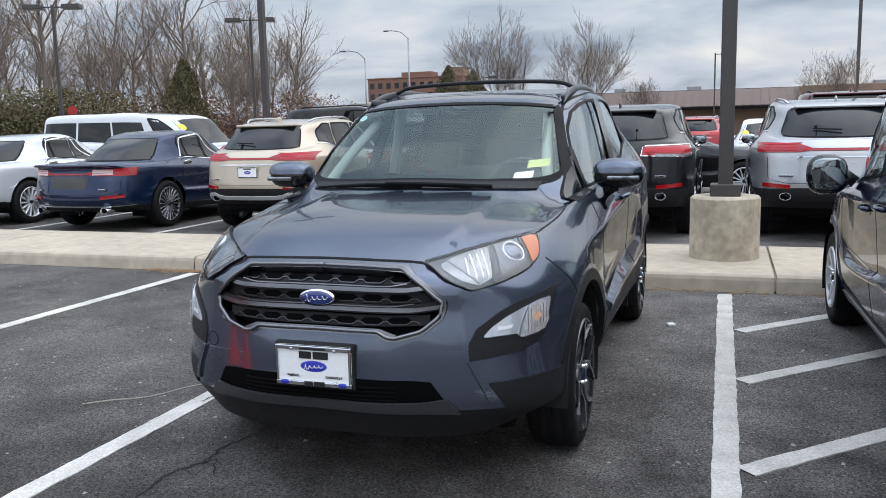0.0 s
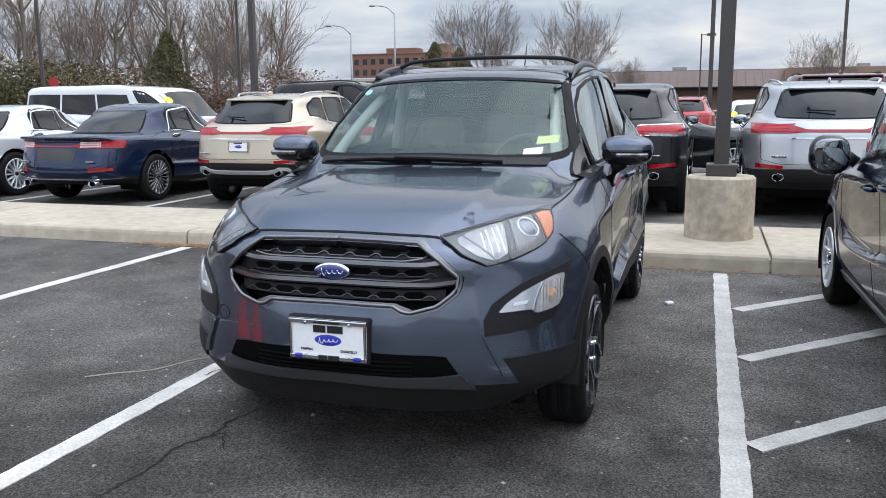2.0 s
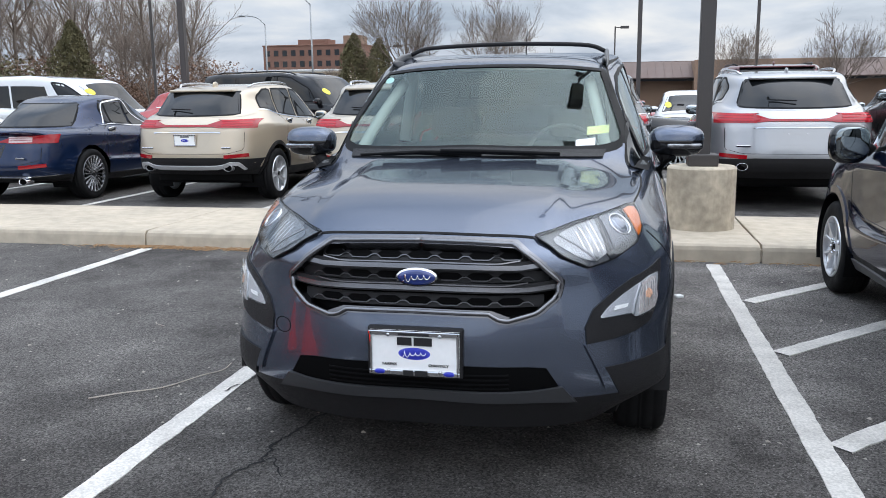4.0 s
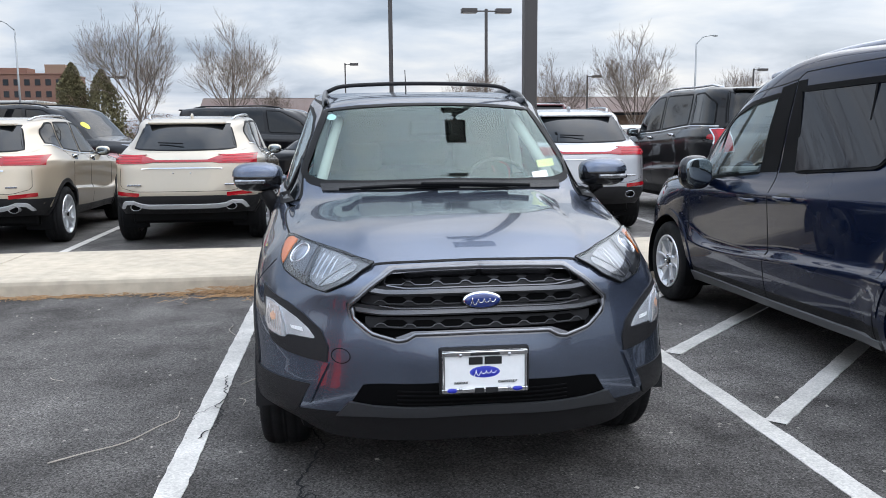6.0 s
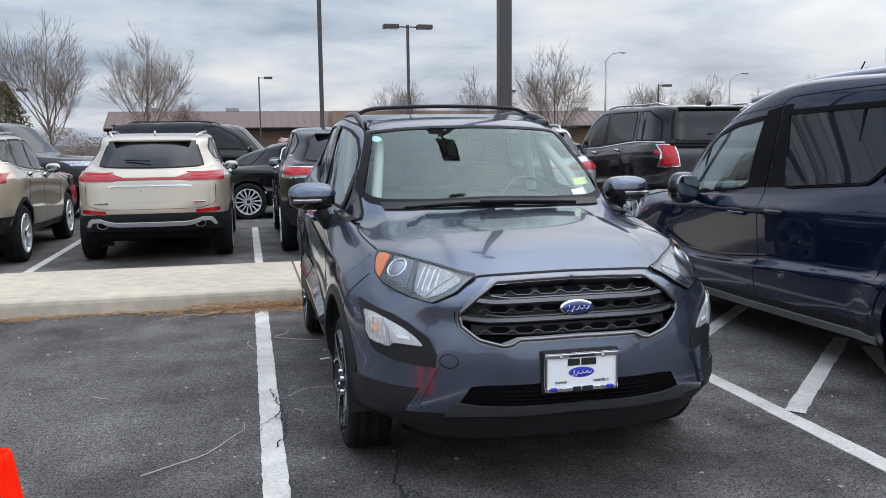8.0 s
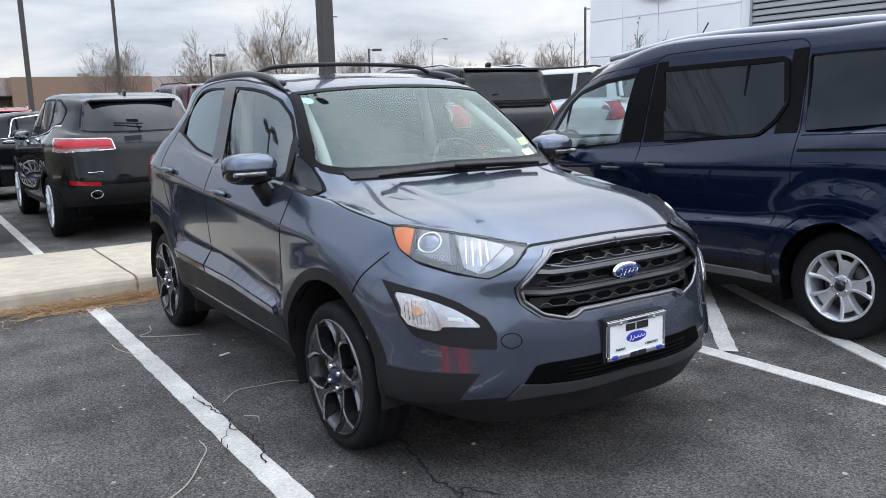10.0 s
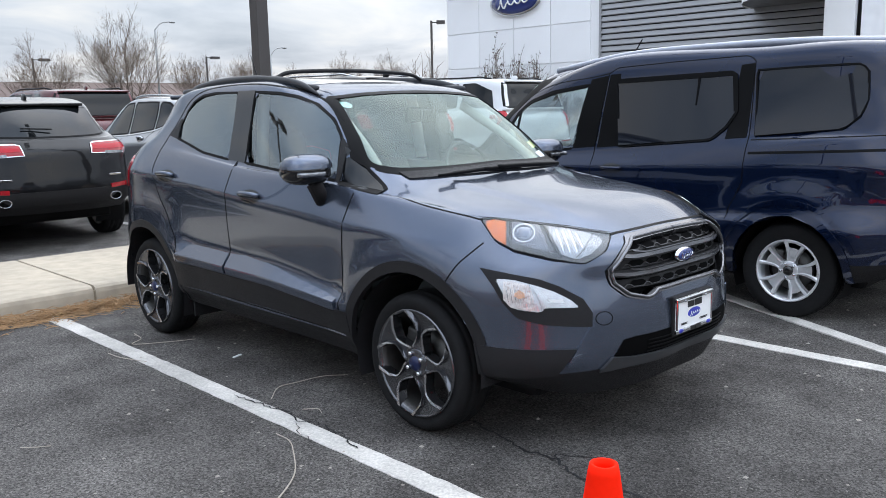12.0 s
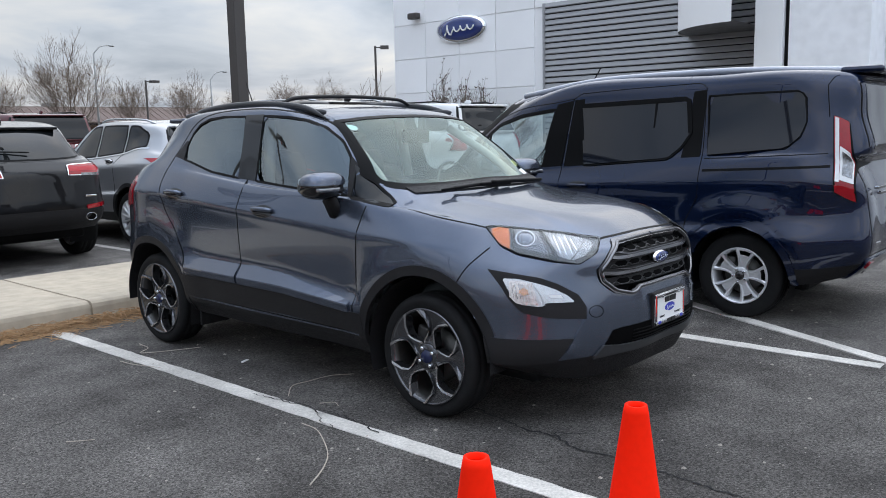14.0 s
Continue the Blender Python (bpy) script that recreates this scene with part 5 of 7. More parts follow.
def parked_car(name, label, m, net, body, axles, wheel, wheel_r, wheel_x, kind="suv", tails="band", chrome=True, rails=True, plate="dealer", seams=True, sticker=False, category="car"):
    car = thing(name, m, label, category, "parked cars")
    sh = Shell(net, 6, 7)
    arch_r = wheel_r + .055
    shell_parts(car, sh, body, axles, arch_r, wheel_r, 1, 6, PLASTIC if kind == "suv" else None)
    yz, xz = (1, 2), (0, 2)
    # side glass
    ends = ((6.05, 6.98), (7.08, 8.02), (8.12, 8.92)) if kind == "suv" else ((6.05, 6.98), (7.08, 8.15), (8.22, 8.6))
    if kind == "bus":
        ends = ((5.75, 6.45), (6.70, 7.42), (7.46, 8.18), (8.22, 9.0))
    for s, v in ((-1, "L"), (1, "R")):
        for k, (a, b_) in enumerate(ends):
            top_l = 7.05 if k == 0 else 7.78
            top_r = 7.78 if k < 2 else 7.3
            lo = run(sh, 6.12, a, 6.12, b_, 8, yz)
            up = run(sh, top_l, a + (.05 if k == 0 else 0), 7.78, a + .45 * (b_ - a), 4, yz) + run(sh, 7.78, a + .5 * (b_ - a), top_r, b_, 4, yz)
            if kind == "bus" and k:
                up = run(sh, 7.5, a, 7.5, b_, 8, yz)
            pane = laid("side_window", sh.patch(v, lo, up, 12, 6, .003, .006), DARKGLASS, car, "dark side window")
            if k == 0 or chrome:
                laid("window_seal", sh.strip(v, lo + up[::-1], .022, .004, .008, True, .06), SEAL, pane)
        if chrome:
            laid("window_moulding", sh.strip(v, run(sh, 6.0, 5.9, 6.0, 9.0, 14, yz), .016, .006, .008, False, .06), CHROME, car)
        if seams:
            for st in (5.95, 7.03, 8.1):
                laid("body_seam", sh.strip(v, run(sh, 1.1, st, 6.0, st, 8, yz), .008, .0015, .003, False, .06), SEAL, car)
            for st in (6.85, 7.9):
                y, z = at(sh, 4.55, st)[1:]
                handle_parts(car, sh, y, z, s, body, chrome)
        p = at(sh, 6.0, 6.0)
        mirror_parts(car, p[0] + .09, p[1] - .03, p[2] + .05, s, body, (.095, .055, .062), (p[0], p[1], p[2] - .05), False)
        if rails:
            pts = [at(sh, 8.55, q) for q in np.linspace(5.6, 9.2, 9)]
            v_, f_ = tube([(s * q[0], q[1], q[2] + (.032 if 0 < i < 8 else .0)) for i, q in enumerate(pts)], .015, 8)
            put("roof_rail", mesh_of("roof_rail", v_, f_, SATIN if chrome else PLASTIC, True), car)
    # screens
    lo, up = across([(x, z) for x, z in run(sh, 6.15, 0, 6.15, 4.9, 8, xz)]), across(run(sh, 7.85, 0, 7.85, 4.9, 8, xz))
    laid("windshield", sh.patch("F", lo, up, 18, 8, .003, .006), DARKGLASS, car, "dark windshield")
    tail_y = at(sh, 3, 12)[1]
    lo, up = across(run(sh, 6.15, 12, 6.15, 10.0, 8, xz)), across(run(sh, 7.8, 12, 7.8, 10.0, 8, xz))
    laid("rear_glass", sh.patch("B", lo, up, 18, 8, .004, .008), DARKGLASS, car, "dark rear glass")
    laid("glass_border", sh.strip("B", lo + up[::-1], .03, .003, .008, True, .06), SEAL, car)
    w = at(sh, 3, 10)[0]
    zb = at(sh, 4.2, 11)[2]
    zl = at(sh, 2.2, 11)[2]
    zb -= .065 if kind == 'sedan' else 0
    full_w = abs(sh.v[:, 0]).max()
    if tails == "band":
        lo = across([(0, zb - .030), (.34, zb - .030), (.44, zb - .045), (full_w * .90, zb - .05)])
        up = across([(0, zb - .005), (.30, zb - .005), (.46, zb + .050), (full_w * .90, zb + .065)])
        lamp = laid("tail_lamp", sh.patch("B", lo, up, 34, 4, .012, .02), REDLAMP, car, "full-width red tail lamp")
        for s in (-1, 1):
            for dz in (-.022, .010, .040):
                laid("lamp_strip", sh.strip("B", [(s * (.47 if kind == "suv" else .40), zb + dz), (s * full_w * (.86 if kind == "suv" else .70), zb + dz + .004)], .016 if kind == "suv" else .026, .015, .006, False, .05), BRIGHTRED if kind == "suv" else PINKLENS, lamp)
    else:
        for s in (-1, 1):
            x0, z0, z1 = (full_w * .36, zb - .085, zb + .055) if tails == "corner" else (full_w * .74, zb - .20, zb + .12)
            lo, up = [(s * x0, z0 + .02), (s * full_w * .93, z0)], [(s * (x0 + .02), z1 - .01), (s * full_w * .91, z1)]
            lamp = laid("tail_lamp", sh.patch("B", lo, up, 10, 6, .012, .02), REDLAMP, car, "red tail lamp")
            laid("lamp_strip", sh.strip("B", [(s * (x0 + .16), z0 + .022), (s * full_w * .92, z0 + .012)], .030, .015, .006, False, .05), CLEARLAMP, lamp)
            laid("lamp_glow_bar", sh.patch("B", [(s * (x0 + .03), z0 + .060), (s * full_w * .90, z0 + .055)], [(s * (x0 + .04), z1 - .035), (s * full_w * .88, z1 - .030)], 8, 3, .015, .006), BRIGHTRED, lamp)
            laid("lamp_edge", sh.strip("B", lo + up[::-1], .010, .014, .008, True, .05), CHROME, lamp)
    for s, v in ((-1, "L"), (1, "R")):
        y1 = tail_y - .14
        laid("tail_lamp", sh.patch(v, [(y1 - .20, zb - .01), (y1, zb - .045)], [(y1 - .19, zb + .04), (y1, zb + .06)], 6, 4, .010, .02), REDLAMP, car, "red tail lamp corner")
        laid("rear_reflector", sh.strip("B", [(s * full_w * .55, zl - .04), (s * full_w * .84, zl - .02)], .045, .012, .02, False, .05), REDLAMP, car, "red bumper reflector")
        tip = Matrix.Translation((s * full_w * .60, tail_y - .030, .335 if kind != "suv" else zl - (.185 if net is NET_S else .15))) @ Matrix.Diagonal((1.45, 1, 1, 1)) @ pose(0, 0, 0, 0, 0, 90)
        pipe = part("exhaust_tip", lathe([(-.16, .042), (0, .044), (.003, .042), (0, .039), (-.10, .037)], 24, tip), STEEL if net is NET_S else CHROME, car, "steel exhaust tip", True)
        # disc coloured as the shade inside the pipe
        part("exhaust_bore_shade", lathe([(-.022, .039), (-.022, 0)], 20, tip), RECESS_SHADE, pipe)
    if kind == "sedan" and seams:
        laid("rear_bumper_trim", sh.patch("B", across([(0, .27), (.5, .27), (full_w * .86, .28)]), across([(0, .385), (.5, .385), (full_w * .92, .40)]), 24, 4, .010, .02), PLASTIC, car, "black lower rear bumper")
        laid("bumper_moulding", sh.strip("B", across([(0, .392), (.5, .392), (full_w * .88, .405)]), .012, .014, .012, False, .05), CHROME, car, "thin chrome bumper line")
        for s, v in ((-1, "L"), (1, "R")):
            arc = run(sh, 6.1, 6.1, 7.8, 6.9, 6, yz) + run(sh, 7.85, 7.0, 7.6, 8.3, 6, yz) + run(sh, 7.4, 8.4, 6.1, 8.75, 5, yz)
            laid("window_moulding", sh.strip(v, arc, .018, .007, .008, False, .05), CHROME, car, "chrome window surround")
    if kind == "suv":
        lo = across([(0, zl - .20), (.45, zl - .20), (full_w * .88, zl - .22)])
        up = across([(0, zl - .05), (.45, zl - .05), (full_w * .94, zl - .075)])
        laid("rear_bumper_trim", sh.patch("B", lo, up, 24, 4, .010, .02), PLASTIC, car, "black lower rear bumper")
        lo = across([(0, zl - .196), (.40, zl - .194), (.50, zl - .178), (full_w * .62, zl - .140), (full_w * .72, zl - .150), (full_w * .76, zl - .200)])
        up = across([(0, zl - .150), (.40, zl - .148), (.50, zl - .134), (full_w * .62, zl - .104), (full_w * .75, zl - .112), (full_w * .80, zl - .196)])
        if net is NET_S:
            laid("skid_trim", sh.patch("B", lo, up, 44, 3, .026, .03), SKID, car, "silver skid trim that rises round the exhausts")
        if tails == "band":
            laid("hatch_strip", sh.strip("B", across([(0, zb - .098), (.40, zb - .098), (.47, zb - .106)]), .014, .012, .01, False, .05), CHROME, car, "chrome strip above the plate recess")
            for x_ in (-.10, .10):
                part("plate_bolt", box((x_, at(sh, 3.6, 12)[1] + .008, (zb + zl) / 2 + .03), (.016, .02, .016), .004), SATIN, car)
        sp = at(sh, 8.05, 12)
        part("spoiler", box((0, sp[1] - .02, sp[2] - .005), (at(sh, 8, 10)[0] * 1.9, .22, .035), .015), body, car, "roof spoiler")
        v_, f_ = tube([(0, tail_y - .18, at(sh, 6.4, 12)[2] + .03), (.30, at(sh, 6.5, 11)[1] + .03, at(sh, 6.5, 11)[2] + .02)], .008, 6)
        put("rear_wiper", mesh_of("rear_wiper", v_, f_, SEAL), car, "black rear wiper")
        v_, f_ = blob((0, sp[1] - .35, at(sh, 9, 12)[2] + .035), (.016, .085, .042), 2.0, 12, 8)
        put("roof_fin", mesh_of("roof_fin", v_, f_, body, True), car)
    laid("body_seam", sh.strip("B", across([(0, zl), (full_w * .6, zl), (full_w * .80, zl + .05), (full_w * .80, zb - .1)]), .005, .0015, .003, False, .05), SEAL, car)
    y = at(sh, 3.2, 12)[1]
    z = (zb + zl) / 2 - .01 if kind == "suv" else zb - .135
    laid("plate_recess", sh.patch("B", [(-.30, z - .09), (.30, z - .09)], [(-.36, z + .075), (.36, z + .075)], 6, 3, .002, .004), body if kind == "suv" else GLOSSBLACK, car)
    if plate == "dealer":
        dealer_plate(car, (0, y + .03, z), lettered=False, rz=180)
    for s, bw in ((-1, .13), (1, .16)):
        part("name_bar", box((s * full_w * .60, y - .01, z - .10), (bw, .02, .022), .004), CHROME, car, "chrome name bar")
    # front face
    zf = at(sh, 3.6, 0)[2]
    laid("grille", sh.patch("F", [(-.45, zf - .13), (.45, zf - .13)], [(-.50, zf + .06), (.50, zf + .06)], 14, 5, .006, .02), GLOSSBLACK, car, "dark grille")
    for s in (-1, 1):
        laid("headlamp", sh.patch("F", [(s * .52, zf - .02), (s * full_w * .88, zf + .0)], [(s * .54, zf + .08), (s * full_w * .86, zf + .10)], 8, 4, .008, .02), CLEARLAMP, car, "clear headlamp")
    for x in (-wheel_x, wheel_x):
        for y in axles:
            add_wheel(car, wheel, x, y, wheel_r, random.uniform(0, 72))
    if sticker:
        row_ = 7.45 if kind == 'bus' else 7.0
        q = run(sh, row_, 3.2, row_, 3.2, 1, xz)[0]
        ring_l = [(-q[0] + .075 * math.cos(t), q[1] + .07 * math.sin(t)) for t in np.linspace(math.pi, 2 * math.pi, 9)]
        ring_u = [(-q[0] + .075 * math.cos(t), q[1] + .07 * math.sin(t)) for t in np.linspace(math.pi, 0, 9)]
        laid("price_sticker", sh.patch("F", ring_l, ring_u, 8, 4, .006, .002), mat("yellow_disc", (.80, .70, .08), .5), car, "round yellow price sticker")
    return car


WHEEL_MANY = wheel_kit(.355, .235, .245, "blade", ALLOY, ALLOY, 14)
WHEEL_TEN = wheel_kit(.355, .235, .245, "five", ALLOY, ALLOY, 5)
for kit_ in (WHEEL_MANY, WHEEL_TEN):
    for drop in ("wheel_nut", "brake_caliper"):
        kit_.pop(drop)
WHEEL_DARK = wheel_kit(.355, .235, .255, "blade", DARKALLOY, MACHINED, 20)
for drop in ("wheel_nut", "brake_caliper"):
    WHEEL_DARK.pop(drop)
NET_S = remapped((-.92, 0, 2.69, 3.62), (.34, 1.15, 3.02, 3.44), (.34, .93, 1.075, 1.15, 1.60), .925, .66)
NET_M = remapped((-.97, 0, 2.83, 3.82), (.36, 1.20, 3.22, 3.64), (.34, .96, 1.11, 1.19, 1.665), .955, .68)
NET_L = remapped((-.98, 0, 3.05, 4.22), (.45, 1.05, 3.92, 4.10), (.42, 1.10, 1.27, 1.38, 1.96), .995, .80, None, True)
NET_D = remapped((-.95, 0, 2.95, 4.05), (.50, 1.40, 2.55, 3.35), (.26, .78, .98, 1.02, 1.47), .945, .60, .98)
NET_W = remapped((-.85, 0, 3.65, 4.85), (.0, .75, 4.60, 4.78), (.40, 1.0, 1.15, 1.21, 1.96), 1.0, .86, None, True)


def facing_away(x, rear_axle_y, wb):
    return pose(x, rear_axle_y + wb, 0, 0, 0, 180)


parked_car("suv", "pale gold crossover with full-width red tail lamp and show plate", facing_away(-4.82, 8.40, 2.69), NET_S, GOLD, (0, 2.69), WHEEL_TEN, .355, .80)
parked_car("suv", "ivory gold crossover with full-width red tail lamp", facing_away(-2.31, 8.40, 2.69), NET_S, IVORY, (0, 2.69), WHEEL_TEN, .355, .80, plate="")
parked_car("suv", "black crossover with large corner tail lamps", facing_away(.17, 8.42, 2.83), NET_M, BLACKP, (0, 2.83), WHEEL_MANY, .365, .82, tails="corner", rails=False, plate="")
parked_car("suv", "silver crossover with full-width red tail lamp", facing_away(2.70, 8.5, 2.83), NET_M, SILVER, (0, 2.83), WHEEL_MANY, .365, .82, plate="")
parked_car("suv", "large black four-wheel drive with chrome roof rails", facing_away(5.5, 8.8, 3.05), NET_L, BLACKP, (0, 3.05), WHEEL_MANY, .39, .86, tails="tall", plate="")
parked_car("suv", "large white four-wheel drive with black roof rails", facing_away(8.8, 9.0, 3.05), NET_L, WHITEP, (0, 3.05), WHEEL_MANY, .39, .86, tails="tall", chrome=False, plate="")
parked_car("suv", "maroon four-wheel drive with dark roof rails, a row further back", facing_away(3.70, 15.9, 3.05), NET_L, REDP, (0, 3.05), WHEEL_MANY, .39, .86, tails="corner", chrome=False, plate="", seams=False)
parked_car("sedan", "dark blue saloon with a slim full-width tail lamp", facing_away(-7.55, 8.12, 2.95), NET_D, NAVY2, (0, 2.95), WHEEL_DARK, .355, .82, kind="sedan", rails=False, plate="")
parked_car("sedan", "pale silver saloon beside the dark blue one", facing_away(-10.32, 8.2, 2.95), NET_D, PALEP, (0, 2.95), WHEEL_MANY, .355, .82, kind="sedan", rails=False, plate="")
parked_car("sedan", "black saloon standing across the aisle", pose(1.78, 14.25, 0, 0, 0, 90), NET_D, BLACKP, (0, 2.95), WHEEL_MANY, .34, .82, kind="sedan", rails=False, plate="")
parked_car("suv", "large black four-wheel drive across the aisle", pose(-.2, 18.5, 0, 0, 0, 90), NET_L, BLACKP, (0, 3.05), WHEEL_MANY, .39, .86, tails="tall", chrome=False, plate="", seams=False)
parked_car("suv", "large black four-wheel drive with a yellow price sticker", pose(-4.6, 15.5, 0, 0, 0, 80), NET_L, BLACKP, (0, 3.05), WHEEL_MANY, .39, .86, tails="tall", chrome=False, plate="", seams=False, sticker=True)
parked_car("passenger_van", "long white passenger van with a yellow price sticker", pose(-10.15, 15.0, 0, 0, 0, 90), NET_W, WHITEP, (0, 3.65), WHEEL_MANY, .36, .86, kind="bus", tails="tall", chrome=False, rails=False, plate="", seams=False, sticker=True, category="van")
parked_car("suv", "red crossover in the far row", facing_away(.55, 24, 2.69), NET_S, BRIGHTREDP, (0, 2.69), WHEEL_MANY, .355, .80, plate="", seams=False)
parked_car("sedan", "red saloon standing across the aisle", pose(-5.1, 13.0, 0, 0, 0, 90), NET_S, BRIGHTREDP, (0, 2.69), WHEEL_MANY, .355, .82, kind="sedan", rails=False, plate="", seams=False)
parked_car("sedan", "white saloon facing the island with a yellow price sticker", pose(2.45, 17.5, 0), NET_D, WHITEP, (0, 2.95), WHEEL_MANY, .355, .82, kind="sedan", rails=False, plate="", seams=False, sticker=True)
parked_car("sedan", "pale saloon in the far row", facing_away(8.2, 21, 2.95), NET_D, WHITEP, (0, 2.95), WHEEL_MANY, .355, .82, kind="sedan", rails=False, plate="", seams=False)


SILLGREY = mat("satin_grey_sill", (.15, .15, .155), .42, .2, var=.1)


def build_van(m):
    """The compact people carrier beside the hatched strip; its nose looks to the island."""
    car = thing("compact_van", m, "navy blue compact van with roof ribs, parked nose-in", "van")
    net = remapped((-.86, 0, 3.062, 3.93), (-.12, .84, 3.77, 3.89), (.29, .93, 1.04, 1.21, 1.845), .915, .755, None, True)
    sh = Shell(net, 8, 9, ((3.062, .33, .64, .045),))
    fw_lo, fw_up = [(.46, 1.018), (.88, 1.065), (1.29, 1.105)], [(.50, 1.13), (.67, 1.385), (.80, 1.475), (1.05, 1.545), (1.42, 1.59)]
    for v in "LR":
        sh.cut(v, fw_lo + fw_up[::-1])
    ws_lo, ws_up = across(run(sh, 6.1, 0, 6.1, 5, 8, (0, 2))), across(run(sh, 7.9, 0, 7.9, 5, 8, (0, 2)))
    sh.cut("F", ws_lo + ws_up[::-1])
    shell_parts(car, sh, NAVY, (0, 3.062), .375, .322, 1, 8, NAVY)
    laid("windshield", sh.patch("F", ws_lo, ws_up, 20, 10, -.002, .004), WINDSHIELD, car, "clear windshield")
    laid("windshield_border", sh.strip("F", ws_lo + ws_up[::-1], .05, .002, .006, True, .05), SEAL, car)
    mid_lo, mid_up = [(1.72, 1.130), (2.46, 1.188), (2.56, 1.27), (2.63, 1.38)], [(1.655, 1.612), (2.1, 1.625), (2.60, 1.638)]
    re_lo, re_up = [(2.785, 1.212), (3.36, 1.262), (3.45, 1.34), (3.485, 1.44)], [(2.755, 1.650), (3.1, 1.658), (3.43, 1.660), (3.47, 1.62)]
    for s, v in ((-1, "L"), (1, "R")):
        pane = laid("front_window", sh.patch(v, fw_lo, fw_up, 16, 8, .004, .012, True, .05), CLEARGLASS, car, "clear front door window")
        laid("window_seal", sh.strip(v, fw_lo + fw_up[::-1], .030, .003, .010, True, .04), SEAL, pane)
        laid("window_divider", sh.strip(v, [(.68, 1.045), (.70, 1.42)], .022, .003, .008, False, .03), SEAL, pane)
        # matt black pillars and panels between the panes
        laid("window_surround", sh.patch(v, [(1.30, 1.10), (1.49, 1.115)], [(1.43, 1.635), (1.585, 1.66)], 6, 8, .003, .006), SEAL, car, "matt black pillar panel")
        laid("window_surround", sh.patch(v, [(1.515, 1.110), (1.74, 1.126)], [(1.60, 1.665), (1.69, 1.670)], 6, 8, .003, .006), SEAL, car, "matt black sliding door panel")
        laid("window_surround", sh.patch(v, [(2.57, 1.190), (2.722, 1.200)], [(2.64, 1.690), (2.735, 1.700)], 8, 8, .003, .006), SEAL, car, "matt black sliding door panel")
        for nm, lo, up in (("sliding_window", mid_lo, mid_up), ("rear_side_window", re_lo, re_up)):
            pane = laid(nm, sh.patch(v, lo, up, 16, 8, .010, .012, True, .045), VANGLASS, car, "dark tinted side window")
            laid("window_seal", sh.strip(v, lo + up[::-1], .034 if nm == "sliding_window" else .012, .0115, .014, True, .04), SEAL, pane)
        laid("window_divider", sh.strip(v, [(2.32, 1.18), (2.34, 1.63)], .014, .009, .006, False, .04), SEAL, car)
        for ln in ([(.38, 1.0), (.36, .75), (.40, .32)], [(1.495, 1.11), (1.49, .70), (1.49, .31)], [(1.495, 1.11), (1.59, 1.675), (1.66, 1.715), (2.10, 1.735), (2.68, 1.752), (2.735, 1.72), (2.74, 1.20)],
                   [(2.74, 1.20), (2.73, .90), (2.64, .72), (2.58, .31)], [(.42, .315), (1.49, .308), (2.56, .305)], [(2.76, 1.185), (3.64, 1.225)], [(3.625, 1.475), (3.60, 1.69), (3.63, 1.745), (3.66, 1.76)], smooth_line([(.25, 1.0), (.45, 1.20), (.68, 1.46), (1.0, 1.60), (1.42, 1.65), (1.59, 1.675)], 4)):
            laid("body_seam", sh.strip(v, ln, .006, .0012, .003, False, .03), SEAL, car)
        laid("sliding_track", sh.strip(v, [(2.76, 1.098), (3.66, 1.138)], .016, .004, .01, False, .04), SEAL, car, "black sliding door track")
        laid("sill_cladding", sh.patch(v, [(.40, .25), (1.5, .25), (2.62, .26)], [(.40, .318), (1.5, .310), (2.62, .318)], 20, 3, .014, .03), SILLGREY, car, "satin grey sill moulding")
        laid("door_crease", sh.strip(v, [(.55, .60), (1.4, .585), (2.55, .56)], .012, .004, .01, False, .05), NAVY, car)
        handle_parts(car, sh, 1.27, .920, s, NAVY, False)
        handle_parts(car, sh, 1.69, .958, s, NAVY, False)
        mirror_parts(car, 1.05, .77, 1.09, s, None, (.115, .075, .120), (.90, .62, 1.02), False)
        # flared arch over the rear wheel
        arc = [(3.062 + .46 * math.cos(radians(t)), .33 + .46 * math.sin(radians(t))) for t in np.linspace(20, 165, 26)]
        laid("wheel_flare", sh.strip(v, arc, .030, .006, .02, False, .03), NAVY, car)
        lamp = laid("tail_lamp", sh.patch(v, [(3.700, .965), (3.765, .925), (3.825, .895)], [(3.650, 1.482), (3.695, 1.465), (3.745, 1.435)], 8, 12, .010, .03), REDLAMP, car, "tall red and white tail lamp")
        laid("lamp_edge", sh.strip(v, [(3.700, .965), (3.825, .895), (3.79, 1.20), (3.745, 1.435), (3.650, 1.482)], .010, .0095, .012, True, .03), SEAL, lamp)
        laid("white_lens", sh.patch(v, [(3.697, 1.035), (3.722, 1.030)], [(3.658, 1.472), (3.682, 1.462)], 3, 10, .014, .008), WHITELENS, lamp, "white lamp lens")
        laid("white_lens", sh.patch(v, [(3.722, 1.045), (3.805, 1.015)], [(3.704, 1.275), (3.770, 1.225)], 6, 8, .014, .008), WHITELENS, lamp, "white lamp lens")
        laid("reversing_lens", sh.patch(v, [(3.733, 1.075), (3.792, 1.050)], [(3.722, 1.235), (3.766, 1.205)], 5, 6, .017, .006), CLEARLAMP, lamp, "clear reversing lens")
        laid("rear_reflector", sh.patch("B", [(s * .60, .435), (s * .72, .44)], [(s * .60, .475), (s * .72, .48)], 6, 3, .026, .02), REDLAMP, car, "red bumper reflector")
        # roof ribs
        pts = [(s * (.60 - .05 * abs(k - .5)), .95 + 2.75 * k, 0) for k in np.linspace(0, 1, 5)]
        pts = [tuple(sh.project("T", p[0], p[1])[0] + Vector((0, 0, .008))) for p in pts]
